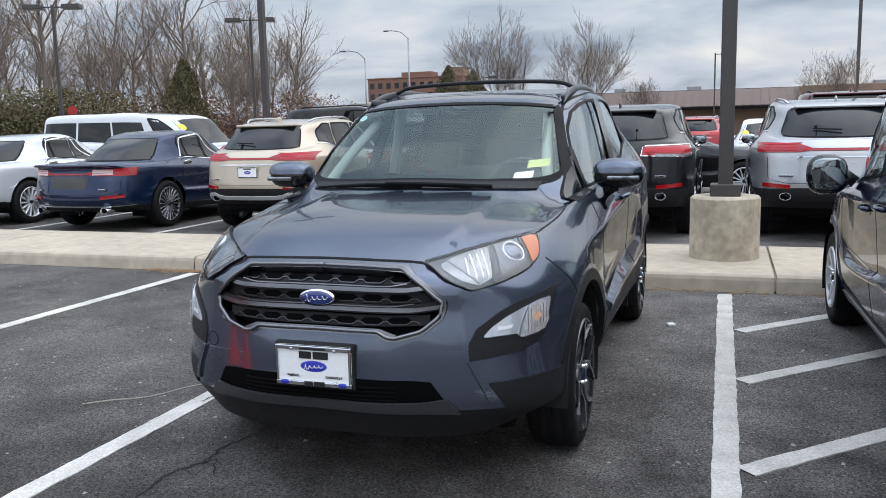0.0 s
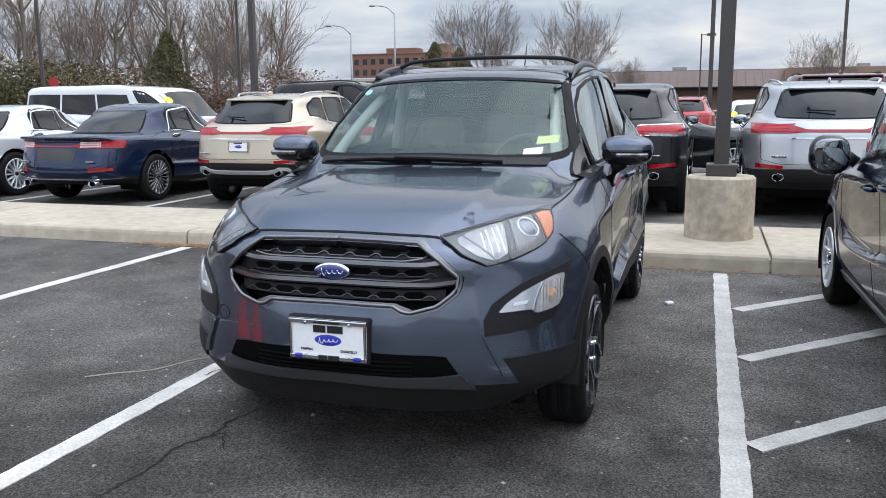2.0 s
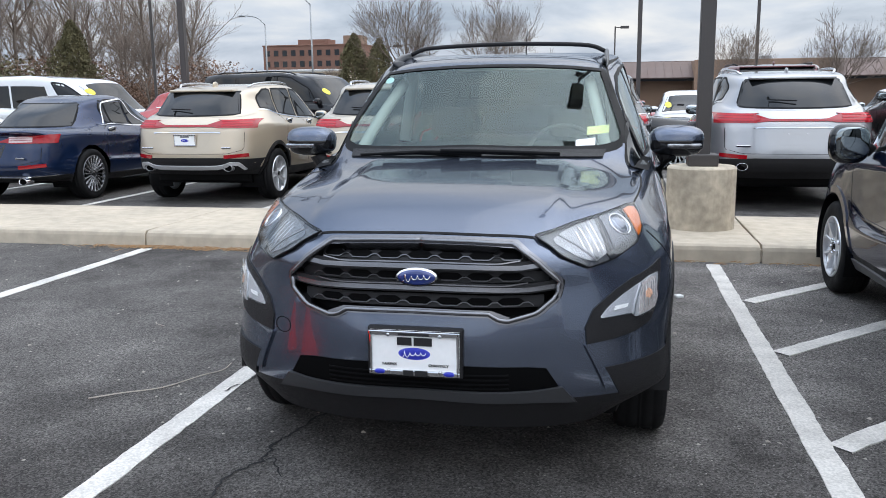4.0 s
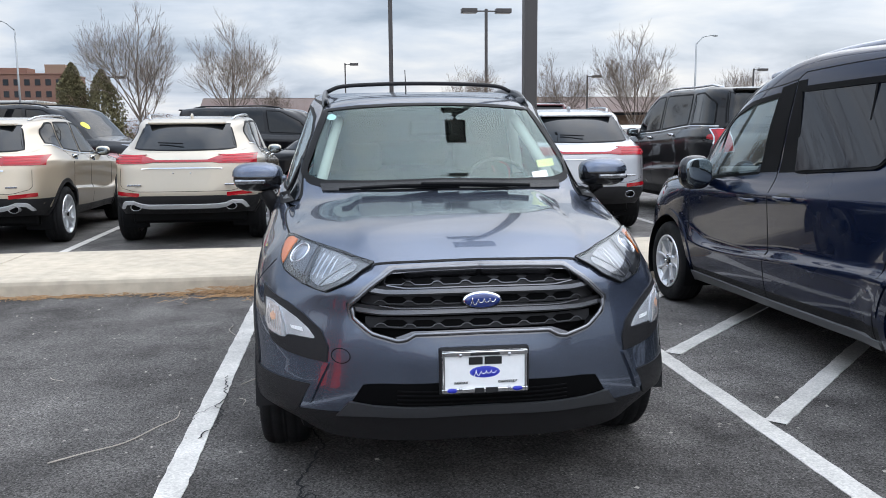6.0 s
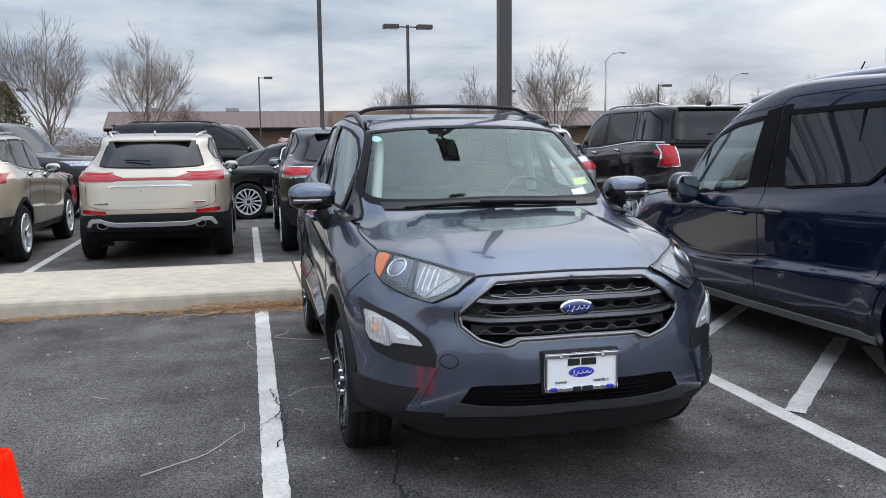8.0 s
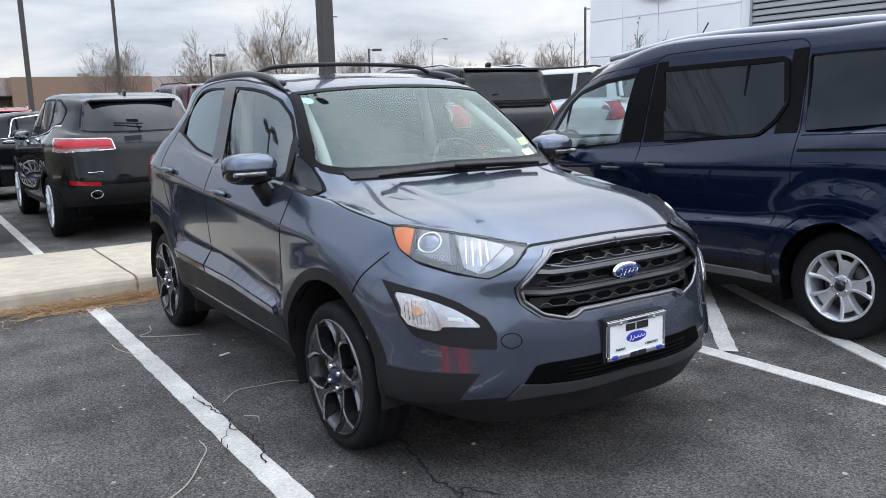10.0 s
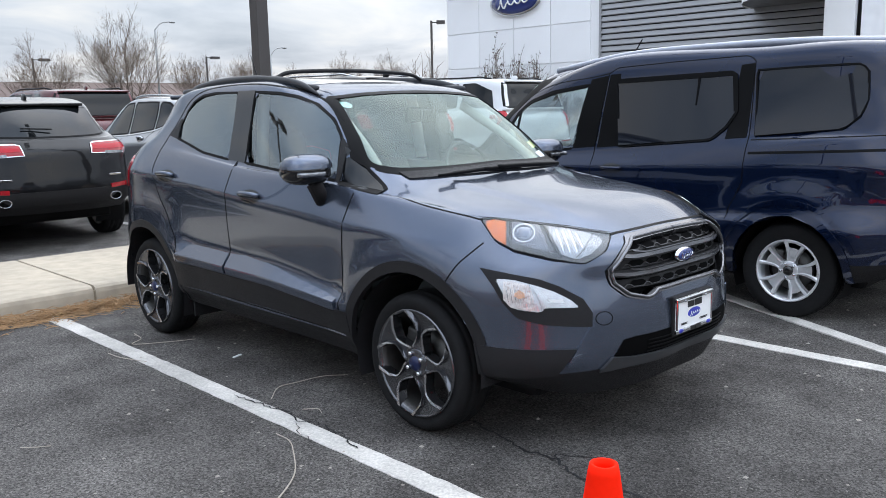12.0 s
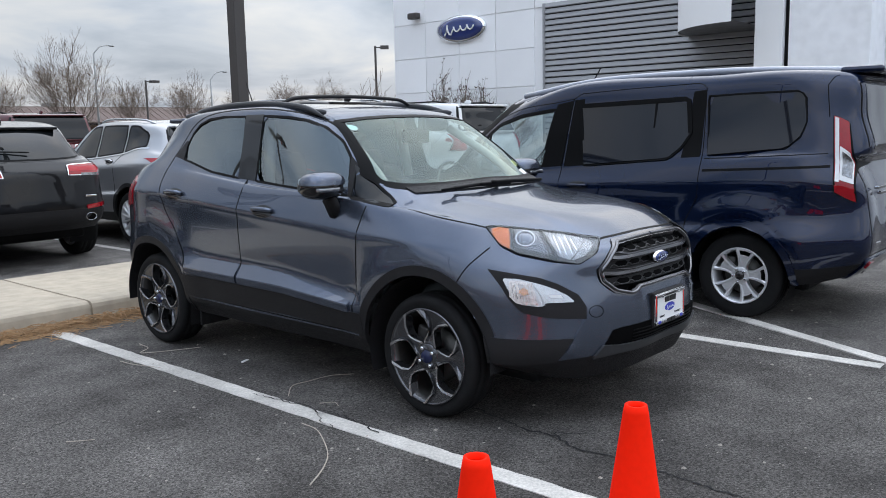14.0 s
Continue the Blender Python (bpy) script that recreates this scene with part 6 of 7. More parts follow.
        v_, f_ = tube(smooth_line(pts, 5), .028, 8)
        put("roof_rib", mesh_of("roof_rib", v_, f_, mat("pale_roof_rib", (.34, .36, .42), .35, .3, coat=.6), True), car, "pale grey roof rib")
    laid("rear_glass", sh.patch("B", [(-.68, 1.19), (.68, 1.19)], [(-.66, 1.69), (.66, 1.69)], 14, 8, .004, .008), VANGLASS, car, "dark rear glass")
    laid("body_seam", sh.strip("B", [(-.76, .52), (.76, .52), (.76, 1.1), (.70, 1.72), (-.70, 1.72), (-.76, 1.1)], .008, .0015, .003, True, .04), SEAL, car)
    laid("rear_bumper", sh.patch("B", [(-.76, .36), (0, .35), (.76, .36)], [(-.77, .50), (0, .50), (.77, .50)], 20, 5, .018, .03), NAVY, car, "painted rear bumper")
    part("rear_plate", box((0, 3.945, .72), (.32, .015, .16), .004), WHITE, car, "white plate")
    for x, z, w_ in ((.56, .985, .20), (.50, .945, .14), (.58, .59, .12)):
        part("name_bar", box((x, at(sh, 3, 11.3)[1] + .008, z), (w_, .03, .022), .004), CHROME, car, "chrome name bar")
    part("spoiler", box((0, 3.78, 1.795), (1.34, .28, .05), .022), NAVY, car, "roof spoiler")
    zf = at(sh, 3.6, 0)[2]
    laid("grille", sh.patch("F", [(-.42, zf - .18), (.42, zf - .18)], [(-.50, zf + .02), (.50, zf + .02)], 14, 5, .006, .02), GLOSSBLACK, car, "dark grille")
    for s in (-1, 1):
        laid("headlamp", sh.patch("F", [(s * .55, zf - .02), (s * .80, zf + .02)], [(s * .58, zf + .10), (s * .78, zf + .16)], 8, 5, .008, .02), CLEARLAMP, car, "clear headlamp")
    v_, f_ = tube([(0, 1.30, 1.83), (0, 1.40, 1.98)], .005, 6)
    put("antenna", mesh_of("antenna", v_, f_, SEAL), car)
    # cabin seen through the front doors
    part("dashboard", box((0, .42, .98), (1.40, .50, .22), .08), DASH, car, "grey dashboard", True)
    part("cabin_floor", box((0, 1.6, .42), (1.45, 2.6, .05), .01), CABIN, car)
    part("bulkhead", box((0, 1.95, .85), (1.44, .06, .8), .02), CABIN, car)
    for s in (-1, 1):
        seat(car, s * .38, 1.35, .55)
        part("door_card", box((s * .80, 1.0, .72), (.05, 1.1, .56), .03), DASH, car)
    bm = lathe([(-.012, .18), (0, .192), (.012, .18), (0, .168), (-.012, .18)], 28, pose(-.38, .78, 1.05, 0, 0, 90) @ pose(0, 0, 0, 0, 35, 0))
    part("steering_wheel", bm, DASH, car, "dark steering wheel", True)
    laid("headliner", sh.patch("T", [(-.55, 1.05), (.55, 1.05)], [(-.55, 1.95), (.55, 1.95)], 8, 8, -.03, .004), HEADLINER, car)
    kit = wheel_kit(.322, .205, .208, "five", ALLOY, ALLOY, slot=True, seg=120)
    for x in (-.80, .80):
        for y in (0, 3.062):
            add_wheel(car, kit, x, y, .322, 12)
    return car


build_van(pose(3.09, 3.63, 0, 0, 0, 181.4))

# ---- the lot: asphalt, island, stripes ----
def asphalt():
    m = bpy.data.materials.new("worn_asphalt")
    nt, n, l, b = nodes_of(m)
    tc = n.new("ShaderNodeTexCoord")
    def noise_at(s, d=5.0, r=.55):
        t = n.new("ShaderNodeTexNoise")
        t.inputs["Scale"].default_value, t.inputs["Detail"].default_value, t.inputs["Roughness"].default_value = s, d, r
        l.new(tc.outputs["Object"], t.inputs["Vector"])
        return t
    big, mid_, grit = noise_at(.35), noise_at(2.2, 6), noise_at(75, 5, .85)
    stone = n.new("ShaderNodeTexVoronoi"); stone.inputs["Scale"].default_value = 62
    l.new(tc.outputs["Object"], stone.inputs["Vector"])
    ramp = n.new("ShaderNodeValToRGB")
    e = ramp.color_ramp.elements
    e[0].position, e[0].color = .36, (.052, .0475, .045, 1)
    e[1].position, e[1].color = .66, (.174, .163, .152, 1)
    avg = n.new("ShaderNodeMath"); avg.operation = "MULTIPLY_ADD"; avg.inputs[1].default_value = .5
    l.new(big.outputs["Fac"], avg.inputs[0])
    half_ = n.new("ShaderNodeMath"); half_.operation = "MULTIPLY"; half_.inputs[1].default_value = .5
    l.new(mid_.outputs["Fac"], half_.inputs[0]); l.new(half_.outputs[0], avg.inputs[2])
    l.new(avg.outputs[0], ramp.inputs[0])
    # pale chips of stone that show through the binder
    chip = n.new("ShaderNodeMapRange")
    chip.inputs["From Min"].default_value, chip.inputs["From Max"].default_value = .02, .28
    chip.inputs["To Min"].default_value, chip.inputs["To Max"].default_value = 1.0, 0.0
    l.new(stone.outputs["Distance"], chip.inputs["Value"])
    pick = n.new("ShaderNodeMath"); pick.operation = "GREATER_THAN"; pick.inputs[1].default_value = .68
    sepc = n.new("ShaderNodeSeparateColor"); l.new(stone.outputs["Color"], sepc.inputs[0]); l.new(sepc.outputs[0], pick.inputs[0])
    both = n.new("ShaderNodeMath"); both.operation = "MULTIPLY"; l.new(chip.outputs[0], both.inputs[0]); l.new(pick.outputs[0], both.inputs[1])
    soft_ = n.new("ShaderNodeMath"); soft_.operation = "MULTIPLY"; soft_.inputs[1].default_value = .6; l.new(both.outputs[0], soft_.inputs[0])
    mix = n.new("ShaderNodeMix"); mix.data_type = "RGBA"
    l.new(soft_.outputs[0], mix.inputs["Factor"]); l.new(ramp.outputs["Color"], mix.inputs["A"])
    mix.inputs["B"].default_value = (.36, .35, .33, 1)
    # grit
    g = n.new("ShaderNodeMapRange"); g.inputs["From Min"].default_value, g.inputs["From Max"].default_value = .3, .7
    g.inputs["To Min"].default_value, g.inputs["To Max"].default_value = .25, 1.85
    l.new(grit.outputs["Fac"], g.inputs["Value"])
    sc = n.new("ShaderNodeVectorMath"); sc.operation = "SCALE"; l.new(mix.outputs["Result"], sc.inputs[0]); l.new(g.outputs[0], sc.inputs["Scale"])
    # single stones, light and dark
    cells = n.new("ShaderNodeTexVoronoi"); cells.inputs["Scale"].default_value = 135
    l.new(tc.outputs["Object"], cells.inputs["Vector"])
    sepd = n.new("ShaderNodeSeparateColor"); l.new(cells.outputs["Color"], sepd.inputs[0])
    tone = n.new("ShaderNodeMapRange"); tone.inputs["To Min"].default_value, tone.inputs["To Max"].default_value = .45, 1.55
    l.new(sepd.outputs[1], tone.inputs["Value"])
    sc1 = n.new("ShaderNodeVectorMath"); sc1.operation = "SCALE"; l.new(sc.outputs[0], sc1.inputs[0]); l.new(tone.outputs[0], sc1.inputs["Scale"])
    sc = sc1
    # tone put into the colour along x: darker at -x, lighter towards the van
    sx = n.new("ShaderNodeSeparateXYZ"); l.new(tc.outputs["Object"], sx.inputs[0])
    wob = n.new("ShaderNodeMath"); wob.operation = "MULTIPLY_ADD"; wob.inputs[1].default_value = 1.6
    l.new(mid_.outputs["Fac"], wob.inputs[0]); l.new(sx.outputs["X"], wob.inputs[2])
    x_tone = n.new("ShaderNodeMapRange"); x_tone.interpolation_type = "SMOOTHSTEP"
    x_tone.inputs["From Min"].default_value, x_tone.inputs["From Max"].default_value = -1.6, 2.6
    x_tone.inputs["To Min"].default_value, x_tone.inputs["To Max"].default_value = .80, 1.24
    l.new(wob.outputs[0], x_tone.inputs["Value"])
    sc2 = n.new("ShaderNodeVectorMath"); sc2.operation = "SCALE"; l.new(sc.outputs[0], sc2.inputs[0]); l.new(x_tone.outputs[0], sc2.inputs["Scale"])
    # tone put into the colour along y: darker towards the aisle; its ragged edge crosses the bays' mouths
    edge = n.new("ShaderNodeMath"); edge.operation = "MULTIPLY_ADD"; edge.inputs[1].default_value = 1.4
    l.new(mid_.outputs["Fac"], edge.inputs[0]); l.new(sx.outputs["Y"], edge.inputs[2])
    aisle = n.new("ShaderNodeMapRange"); aisle.interpolation_type = "SMOOTHSTEP"
    aisle.inputs["From Min"].default_value, aisle.inputs["From Max"].default_value = .4, 2.3
    aisle.inputs["To Min"].default_value, aisle.inputs["To Max"].default_value = .68, 1.08
    l.new(edge.outputs[0], aisle.inputs["Value"])
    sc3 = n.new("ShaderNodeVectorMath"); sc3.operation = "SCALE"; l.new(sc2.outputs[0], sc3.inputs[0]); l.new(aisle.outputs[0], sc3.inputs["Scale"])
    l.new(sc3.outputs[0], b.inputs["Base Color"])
    b.inputs["Roughness"].default_value = .85
    b.inputs["Specular IOR Level"].default_value = .17
    bn = n.new("ShaderNodeBump"); bn.inputs["Strength"].default_value, bn.inputs["Distance"].default_value = 1.0, .008
    l.new(grit.outputs["Fac"], bn.inputs["Height"]); l.new(bn.outputs[0], b.inputs["Normal"])
    return m


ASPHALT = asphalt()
CONCRETE = mat("kerb_concrete", (.44, .378, .292), .85, var=.24, scale=1.1, fine=9, bump=.5, bump_scale=160)
PEDESTAL = mat("pedestal_concrete", (.42, .360, .275), .85, var=.42, scale=2.6, fine=14, bump=.5, bump_scale=120)
STRIPE = mat("worn_white_stripe", (.55, .525, .485), .75, var=.42, scale=4, fine=90, bump=.4, bump_scale=200)
BRONZE = mat("bronze_painted_steel", (.055, .048, .045), .45, var=.12)
KERB_Y, ISLAND_BACK, KERB_H = 4.56, 6.30, .15

bm = bmesh.new()
bmesh.ops.create_grid(bm, x_segments=8, y_segments=8, size=900)
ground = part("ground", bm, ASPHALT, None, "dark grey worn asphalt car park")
tagged(ground, category="ground", kind="structure")

# the island: kerb stones with rounded noses in front of concrete slabs
def kerb_profile(len_):
    bm = bmesh.new()
    prof = [(0, 0), (.012, .10), (.022, .130), (.045, .147), (.08, .15), (.30, .15), (.30, 0)]
    v0 = [bm.verts.new((0, y, z)) for y, z in prof]
    v1 = [bm.verts.new((len_, y, z)) for y, z in prof]
    k = len(prof)
    for i in range(k - 1):
        bm.faces.new((v0[i], v0[i + 1], v1[i + 1], v1[i]))
    bm.faces.new(v0[::-1]); bm.faces.new(v1)
    bmesh.ops.recalc_face_normals(bm, faces=bm.faces[:])
    return bm


island = thing("island", pose(0, 0, 0), "pale concrete kerbed island between the rows", "kerb", kind="structure")
part("bed", box((0, (KERB_Y + ISLAND_BACK) / 2, .06), (60, ISLAND_BACK - KERB_Y - .06, .10)), CONCRETE, island)
JOINTS = [-31.4, -28.0, -24.6, -21.2, -17.8, -14.4, -11.0, -7.0, -3.68, -.72, 1.90, 5.4, 9.3, 12.7, 16.1, 19.5, 22.9, 26.3, 29.7]
kerb_meshes, slab_meshes = {}, {}
for a, b_ in zip(JOINTS, JOINTS[1:]):
    ln = round(b_ - a - .020, 3)
    if ln not in kerb_meshes:
        bm = kerb_profile(ln); me = bpy.data.meshes.new("kerb_stone"); bm.to_mesh(me); bm.free(); me.materials.append(CONCRETE); kerb_meshes[ln] = me
        bm = box((ln / 2, (.302 + ISLAND_BACK - KERB_Y) / 2, .135), (ln, ISLAND_BACK - KERB_Y - .302, .026), .006); me = bpy.data.meshes.new("slab"); bm.to_mesh(me); bm.free(); me.materials.append(CONCRETE); slab_meshes[ln] = me
    put("kerb_stone", kerb_meshes[ln], island, "", pose(a, KERB_Y, 0))
    put("slab", slab_meshes[ln], island, "", pose(a, KERB_Y, random.uniform(-.002, .002)))


def stripe(x0, y0, x1, y1, w=.10, z=.004, name="bay_line"):
    d = Vector((x1 - x0, y1 - y0)); L = d.length; d /= L
    n_ = Vector((-d.y, d.x)) * w / 2
    k = max(2, int(L / .06))
    verts, faces = [], []
    for i in range(k + 1):
        p = Vector((x0, y0)) + d * L * i / k
        for s in (-1, 1):
            q = p + n_ * s * (1 + random.uniform(-.09, .06))
            verts += [(q.x, q.y, z), (q.x, q.y, 0.0)]
    for i in range(k):
        a = 4 * i
        faces += [(a, a + 4, a + 6, a + 2), (a + 1, a + 5, a + 4, a), (a + 2, a + 6, a + 7, a + 3)]
    ob = put(name, mesh_of(name, verts, faces, STRIPE))
    return tagged(ob, "worn white painted line on the asphalt", "road marking", "painted bay lines", "structure")


stripe(-1.105, 4.45, -1.122, -1.6, .112)
stripe(-3.61, 4.45, -3.68, -1.6, .112)
stripe(1.500, 4.45, 1.530, -.62, .112)
for y0 in (.775, 2.02, 3.18):
    stripe(1.595, y0, 2.97, y0 + 1.36, .105, name="hatch_line", z=.0065)
stripe(1.60, -.72, 2.97, 1.86, .105, name="hatch_line", z=.009)
for k in range(-4, 5):
    stripe(-1.08 + 2.6 * k, 6.34, -1.08 + 2.6 * k, 11.75)

# light pole on its round concrete base
def light_pole(x, y, base_r, base_h, h, heads=2, pole=.125, turn=0.0, reach=1.0, label="tall bronze square light pole with two flat lamp heads"):
    p = thing("light_pole", pose(x, y, .14 if y < 7 else 0, 0, 0, turn), label, "light pole", "car park light poles")
    if base_h:
        bm = lathe([(0, base_r), (base_h - .02, base_r), (base_h, base_r - .02), (base_h, 0)], 40, axis="z")
        part("base", bm, PEDESTAL, p, "round stained concrete base", False)
        part("base_cover", box((0, 0, base_h + .055), (.27, .27, .11), .01), BRONZE, p)
    bm = bmesh.new(); add_box(bm, (0, 0, base_h + (h - base_h) / 2), (pole, pole, h - base_h), .008)
    part("pole", bm, BRONZE, p)
    for s in ((-1, 1) if heads == 2 else (1,)):
        bm = box((s * .28 * reach, 0, h - .10), (.45 * reach, .06, .06), .01)
        arm = part("arm", bm, BRONZE, p)
        bm = box((s * .82 * reach, 0, h - .09), (.74 * reach, .50 * reach, .20), .02)
        part("lamp_head", bm, BRONZE, p)
        part("lamp_glass", box((s * .82 * reach, 0, h - .19), (.6 * reach, .40 * reach, .02), .005), mat("lamp_glass", (.5, .5, .48), .2), p)
    return p


light_pole(1.481, 5.536, .312, .585, 8.6, 2, .13, 90)
light_pole(-11.2, 5.54, .312, .585, 8.6, 2, .13, 90)

# ---- the far surroundings ----
BARK = mat("grey_brown_bark", (.15, .122, .10), .9, var=.25, scale=4, fine=40)
TWIG = mat("brown_twigs", (.165, .128, .102), .9, var=.3, scale=1.0, fine=20)
BRICK = mat("far_red_brick", (.20, .105, .075), .9, var=.15, scale=.4, fine=12)
BRICK2 = mat("tan_brick", (.25, .165, .115), .9, var=.12, scale=.4, fine=12)
METALROOF = mat("brown_metal_roof", (.115, .075, .062), .6, var=.15, scale=.5, fine=6)
TANWALL = mat("tan_render", (.40, .33, .24), .85, var=.1, scale=.4)
NEEDLE = mat("dark_evergreen", (.105, .092, .042), .9, var=.5, scale=1.2, fine=14)
BRUSH = mat("brown_brush", (.165, .10, .068), .95, var=.45, scale=.5, fine=9)
GREYSTEEL = mat("galvanised_steel", (.30, .31, .31), .5, .6, var=.1)


def tree_meshes(seed, height, trunk, spread, ratio, levels, limbs, first=.35, thick=.016, up=.25):
    """A bare winter tree: a tapering trunk, and a crown of limbs that fork into fine twigs."""
    rnd = random.Random(seed)
    wood, twig = ([], []), ([], [])

    def grow(p, d, length, r, level):
        pts, q, e = [p], p, d
        segs = 4 if level < 2 else 2
        for _ in range(segs):
            e = (e + Vector((rnd.gauss(0, .09), rnd.gauss(0, .09), rnd.gauss(.05, .05)))).normalized()
            q = q + e * length / segs
            pts.append(q)
        v, f = tube(pts, r, 6 if level < 2 else 3, .55 if level else .7)
        bag = wood if level == 0 else twig
        f = f if level < 2 else f[:-2]
        k = len(bag[0])
        bag[0].extend(v); bag[1].extend([tuple(i + k for i in g) for g in f])
        if level >= levels:
            return
        n = len(pts) - 1
        count = limbs if level == 0 else (5 if level < levels - 1 else 4)
        turn = rnd.uniform(0, 6.28)
        for i in range(count):
            t = 1.0 if i == 0 else rnd.uniform(first if level == 0 else .30, .97)
            j = min(int(t * n), n - 1)
            base = pts[j].lerp(pts[j + 1], t * n - j)
            a = turn + 2.4 * i + rnd.uniform(-.4, .4)
            side = Vector((math.cos(a), math.sin(a), 0))
            side = (side - e * side.dot(e)).normalized()
            tilt = (rnd.uniform(.1, .3) if i == 0 else rnd.uniform(.65, 1.05)) * spread
            nd = (e + side * tilt + Vector((0, 0, up))).normalized()
            grow(base, nd, length * rnd.uniform(*(ratio if level == 0 else (.48, .68))), max(r * (.62 if i == 0 else .45), .0045), level + 1)

    grow(Vector((0, 0, 0)), Vector((0, 0, 1)), height * trunk, height * thick, 0)
    return mesh_of("trunk", *wood, BARK, True), mesh_of("crown", *twig, TWIG)


# round street trees, and tall thin ones for the wood
TREES = [tree_meshes(k, 8.0, .36, .95, (.72, 1.0), 5, 11, .40, .0105, .26) for k in (1, 2, 3)]
WOODS = [tree_meshes(k, 15.0, .62, 1.05, (.26, .50), 4, 11, .32, .011, .16) for k in (11, 12, 13, 14)]


def tree(kind, x, y, size, turn, label="bare street tree with fine upright twigs", group="bare trees"):
    t = thing("tree", pose(x, y, 0, 0, 0, turn), label, "tree", group)
    t.scale = (size, size, size)
    put("trunk", kind[0], t); put("crown", kind[1], t)
    return t


def polar(az, d, x0=0.0, y0=-2.6):
    a = radians(az)
    return x0 + d * math.sin(a), y0 + d * math.cos(a)


for i, (az, d, size) in enumerate(((-13.33, 48.9, .843), (-7.92, 50.1, .77), (8.95, 34.6, .43), (14.2, 36.5, .455), (19.8, 36.3, .54), (26.5, 92, .8), (30.0, 95, .85), (-30.2, 62, .75), (-27.2, 85, .6), (36.5, 95, .8), (39.5, 100, .8), (-4.5, 95, .7), (33.5, 120, .8), (2.0, 105, .5), (-18.5, 110, .6))):
    x, y = polar(az, d)
    tree(TREES[i % 3], x, y, size * 1.22, 40 * i)
rnd = random.Random(5)
for i in range(40):
    az = -52 + 24.5 * (i / 39) + rnd.uniform(-.6, .6)
    d = rnd.uniform(62, 105)
    x, y = polar(az, d)
    tree(WOODS[i % 4], x, y, rnd.uniform(.75, 1.15) * (1.0 if az < -32 else .8), rnd.uniform(0, 360), "tall bare tree at the wood's edge", "wood")


def brush_band(points, height, depth, count, material, name, label, seed, leaf=.35):
    """Tangled low growth along a line, as one body of many small leaf clumps."""
    r = random.Random(seed)
    verts, faces = [], []
    line = evenly(points, 200)
    for _ in range(count):
        p = line[r.randrange(201)]
        x, y = p[0] + r.uniform(-1, 1) * depth, p[1] + r.uniform(-1, 1) * depth
        z = height * r.random() ** 1.3 * (0.6 + .4 * math.sin(x * .35) ** 2)
        s = leaf * r.uniform(.4, 1.0)
        k = len(verts)
        for _ in range(3):
            verts.append((x + r.uniform(-s, s), y + r.uniform(-s, s), z + r.uniform(-s, s) * .8))
        faces.append((k, k + 1, k + 2))
    ob = put(name, mesh_of(name, verts, faces, material))
    return tagged(ob, label, "vegetation", kind="stuff")


brush_band([polar(-55, 66), polar(-28, 72)], 4.6, 6, 60000, BRUSH, "undergrowth", "brown tangled undergrowth below bare trees", 1, .22)
brush_band([polar(-55, 60), polar(-36, 62)], 4.6, 3.5, 60000, NEEDLE, "hedge", "dark evergreen undergrowth", 2, .20)
brush_band([polar(-26, 120), polar(-6, 105)], 3.6, 8, 42000, BRUSH, "far_shrubs", "reddish brown winter shrubs in the distance", 3, .15)
brush_band([polar(24, 130), polar(44, 120)], 2.8, 8, 24000, BRUSH, "far_shrubs", "brown winter shrubs in the distance", 4, .15)


def evergreen(x, y, h, seed):
    t = thing("evergreen_tree", pose(x, y, 0), "dense dark green evergreen tree", "tree", "evergreens")
    v, f = tube([(0, 0, 0), (0, 0, h * .9)], h * .02, 6, .2)
    put("trunk", mesh_of("trunk", v, f, BARK), t)
    r = random.Random(seed)
    verts, faces = [], []
    for _ in range(9000):
        u = r.random() ** .8
        z = h * (.06 + .94 * u)
        rad = h * .42 * (1 - u) ** .75 * (.55 + .5 * r.random()) + .04
        a = r.uniform(0, 6.283)
        rad *= .85 + .25 * math.sin(a * 3 + z * 2)
        c = Vector((rad * math.cos(a), rad * math.sin(a), z - rad * .15))
        s = h * .019
        k = len(verts)
        for _ in range(3):
            verts.append(c + Vector((r.uniform(-s, s), r.uniform(-s, s), r.uniform(-s, s) * 1.2)))
        faces.append((k, k + 1, k + 2))
    put("foliage", mesh_of("foliage", verts, faces, NEEDLE), t)


for i, (az, d, h) in enumerate(((-17.0, 62, 5.9), (-15.3, 60, 5.4), (-34.6, 64, 6.8), (33.0, 85, 4.4))):
    evergreen(*polar(az, d), h, i)


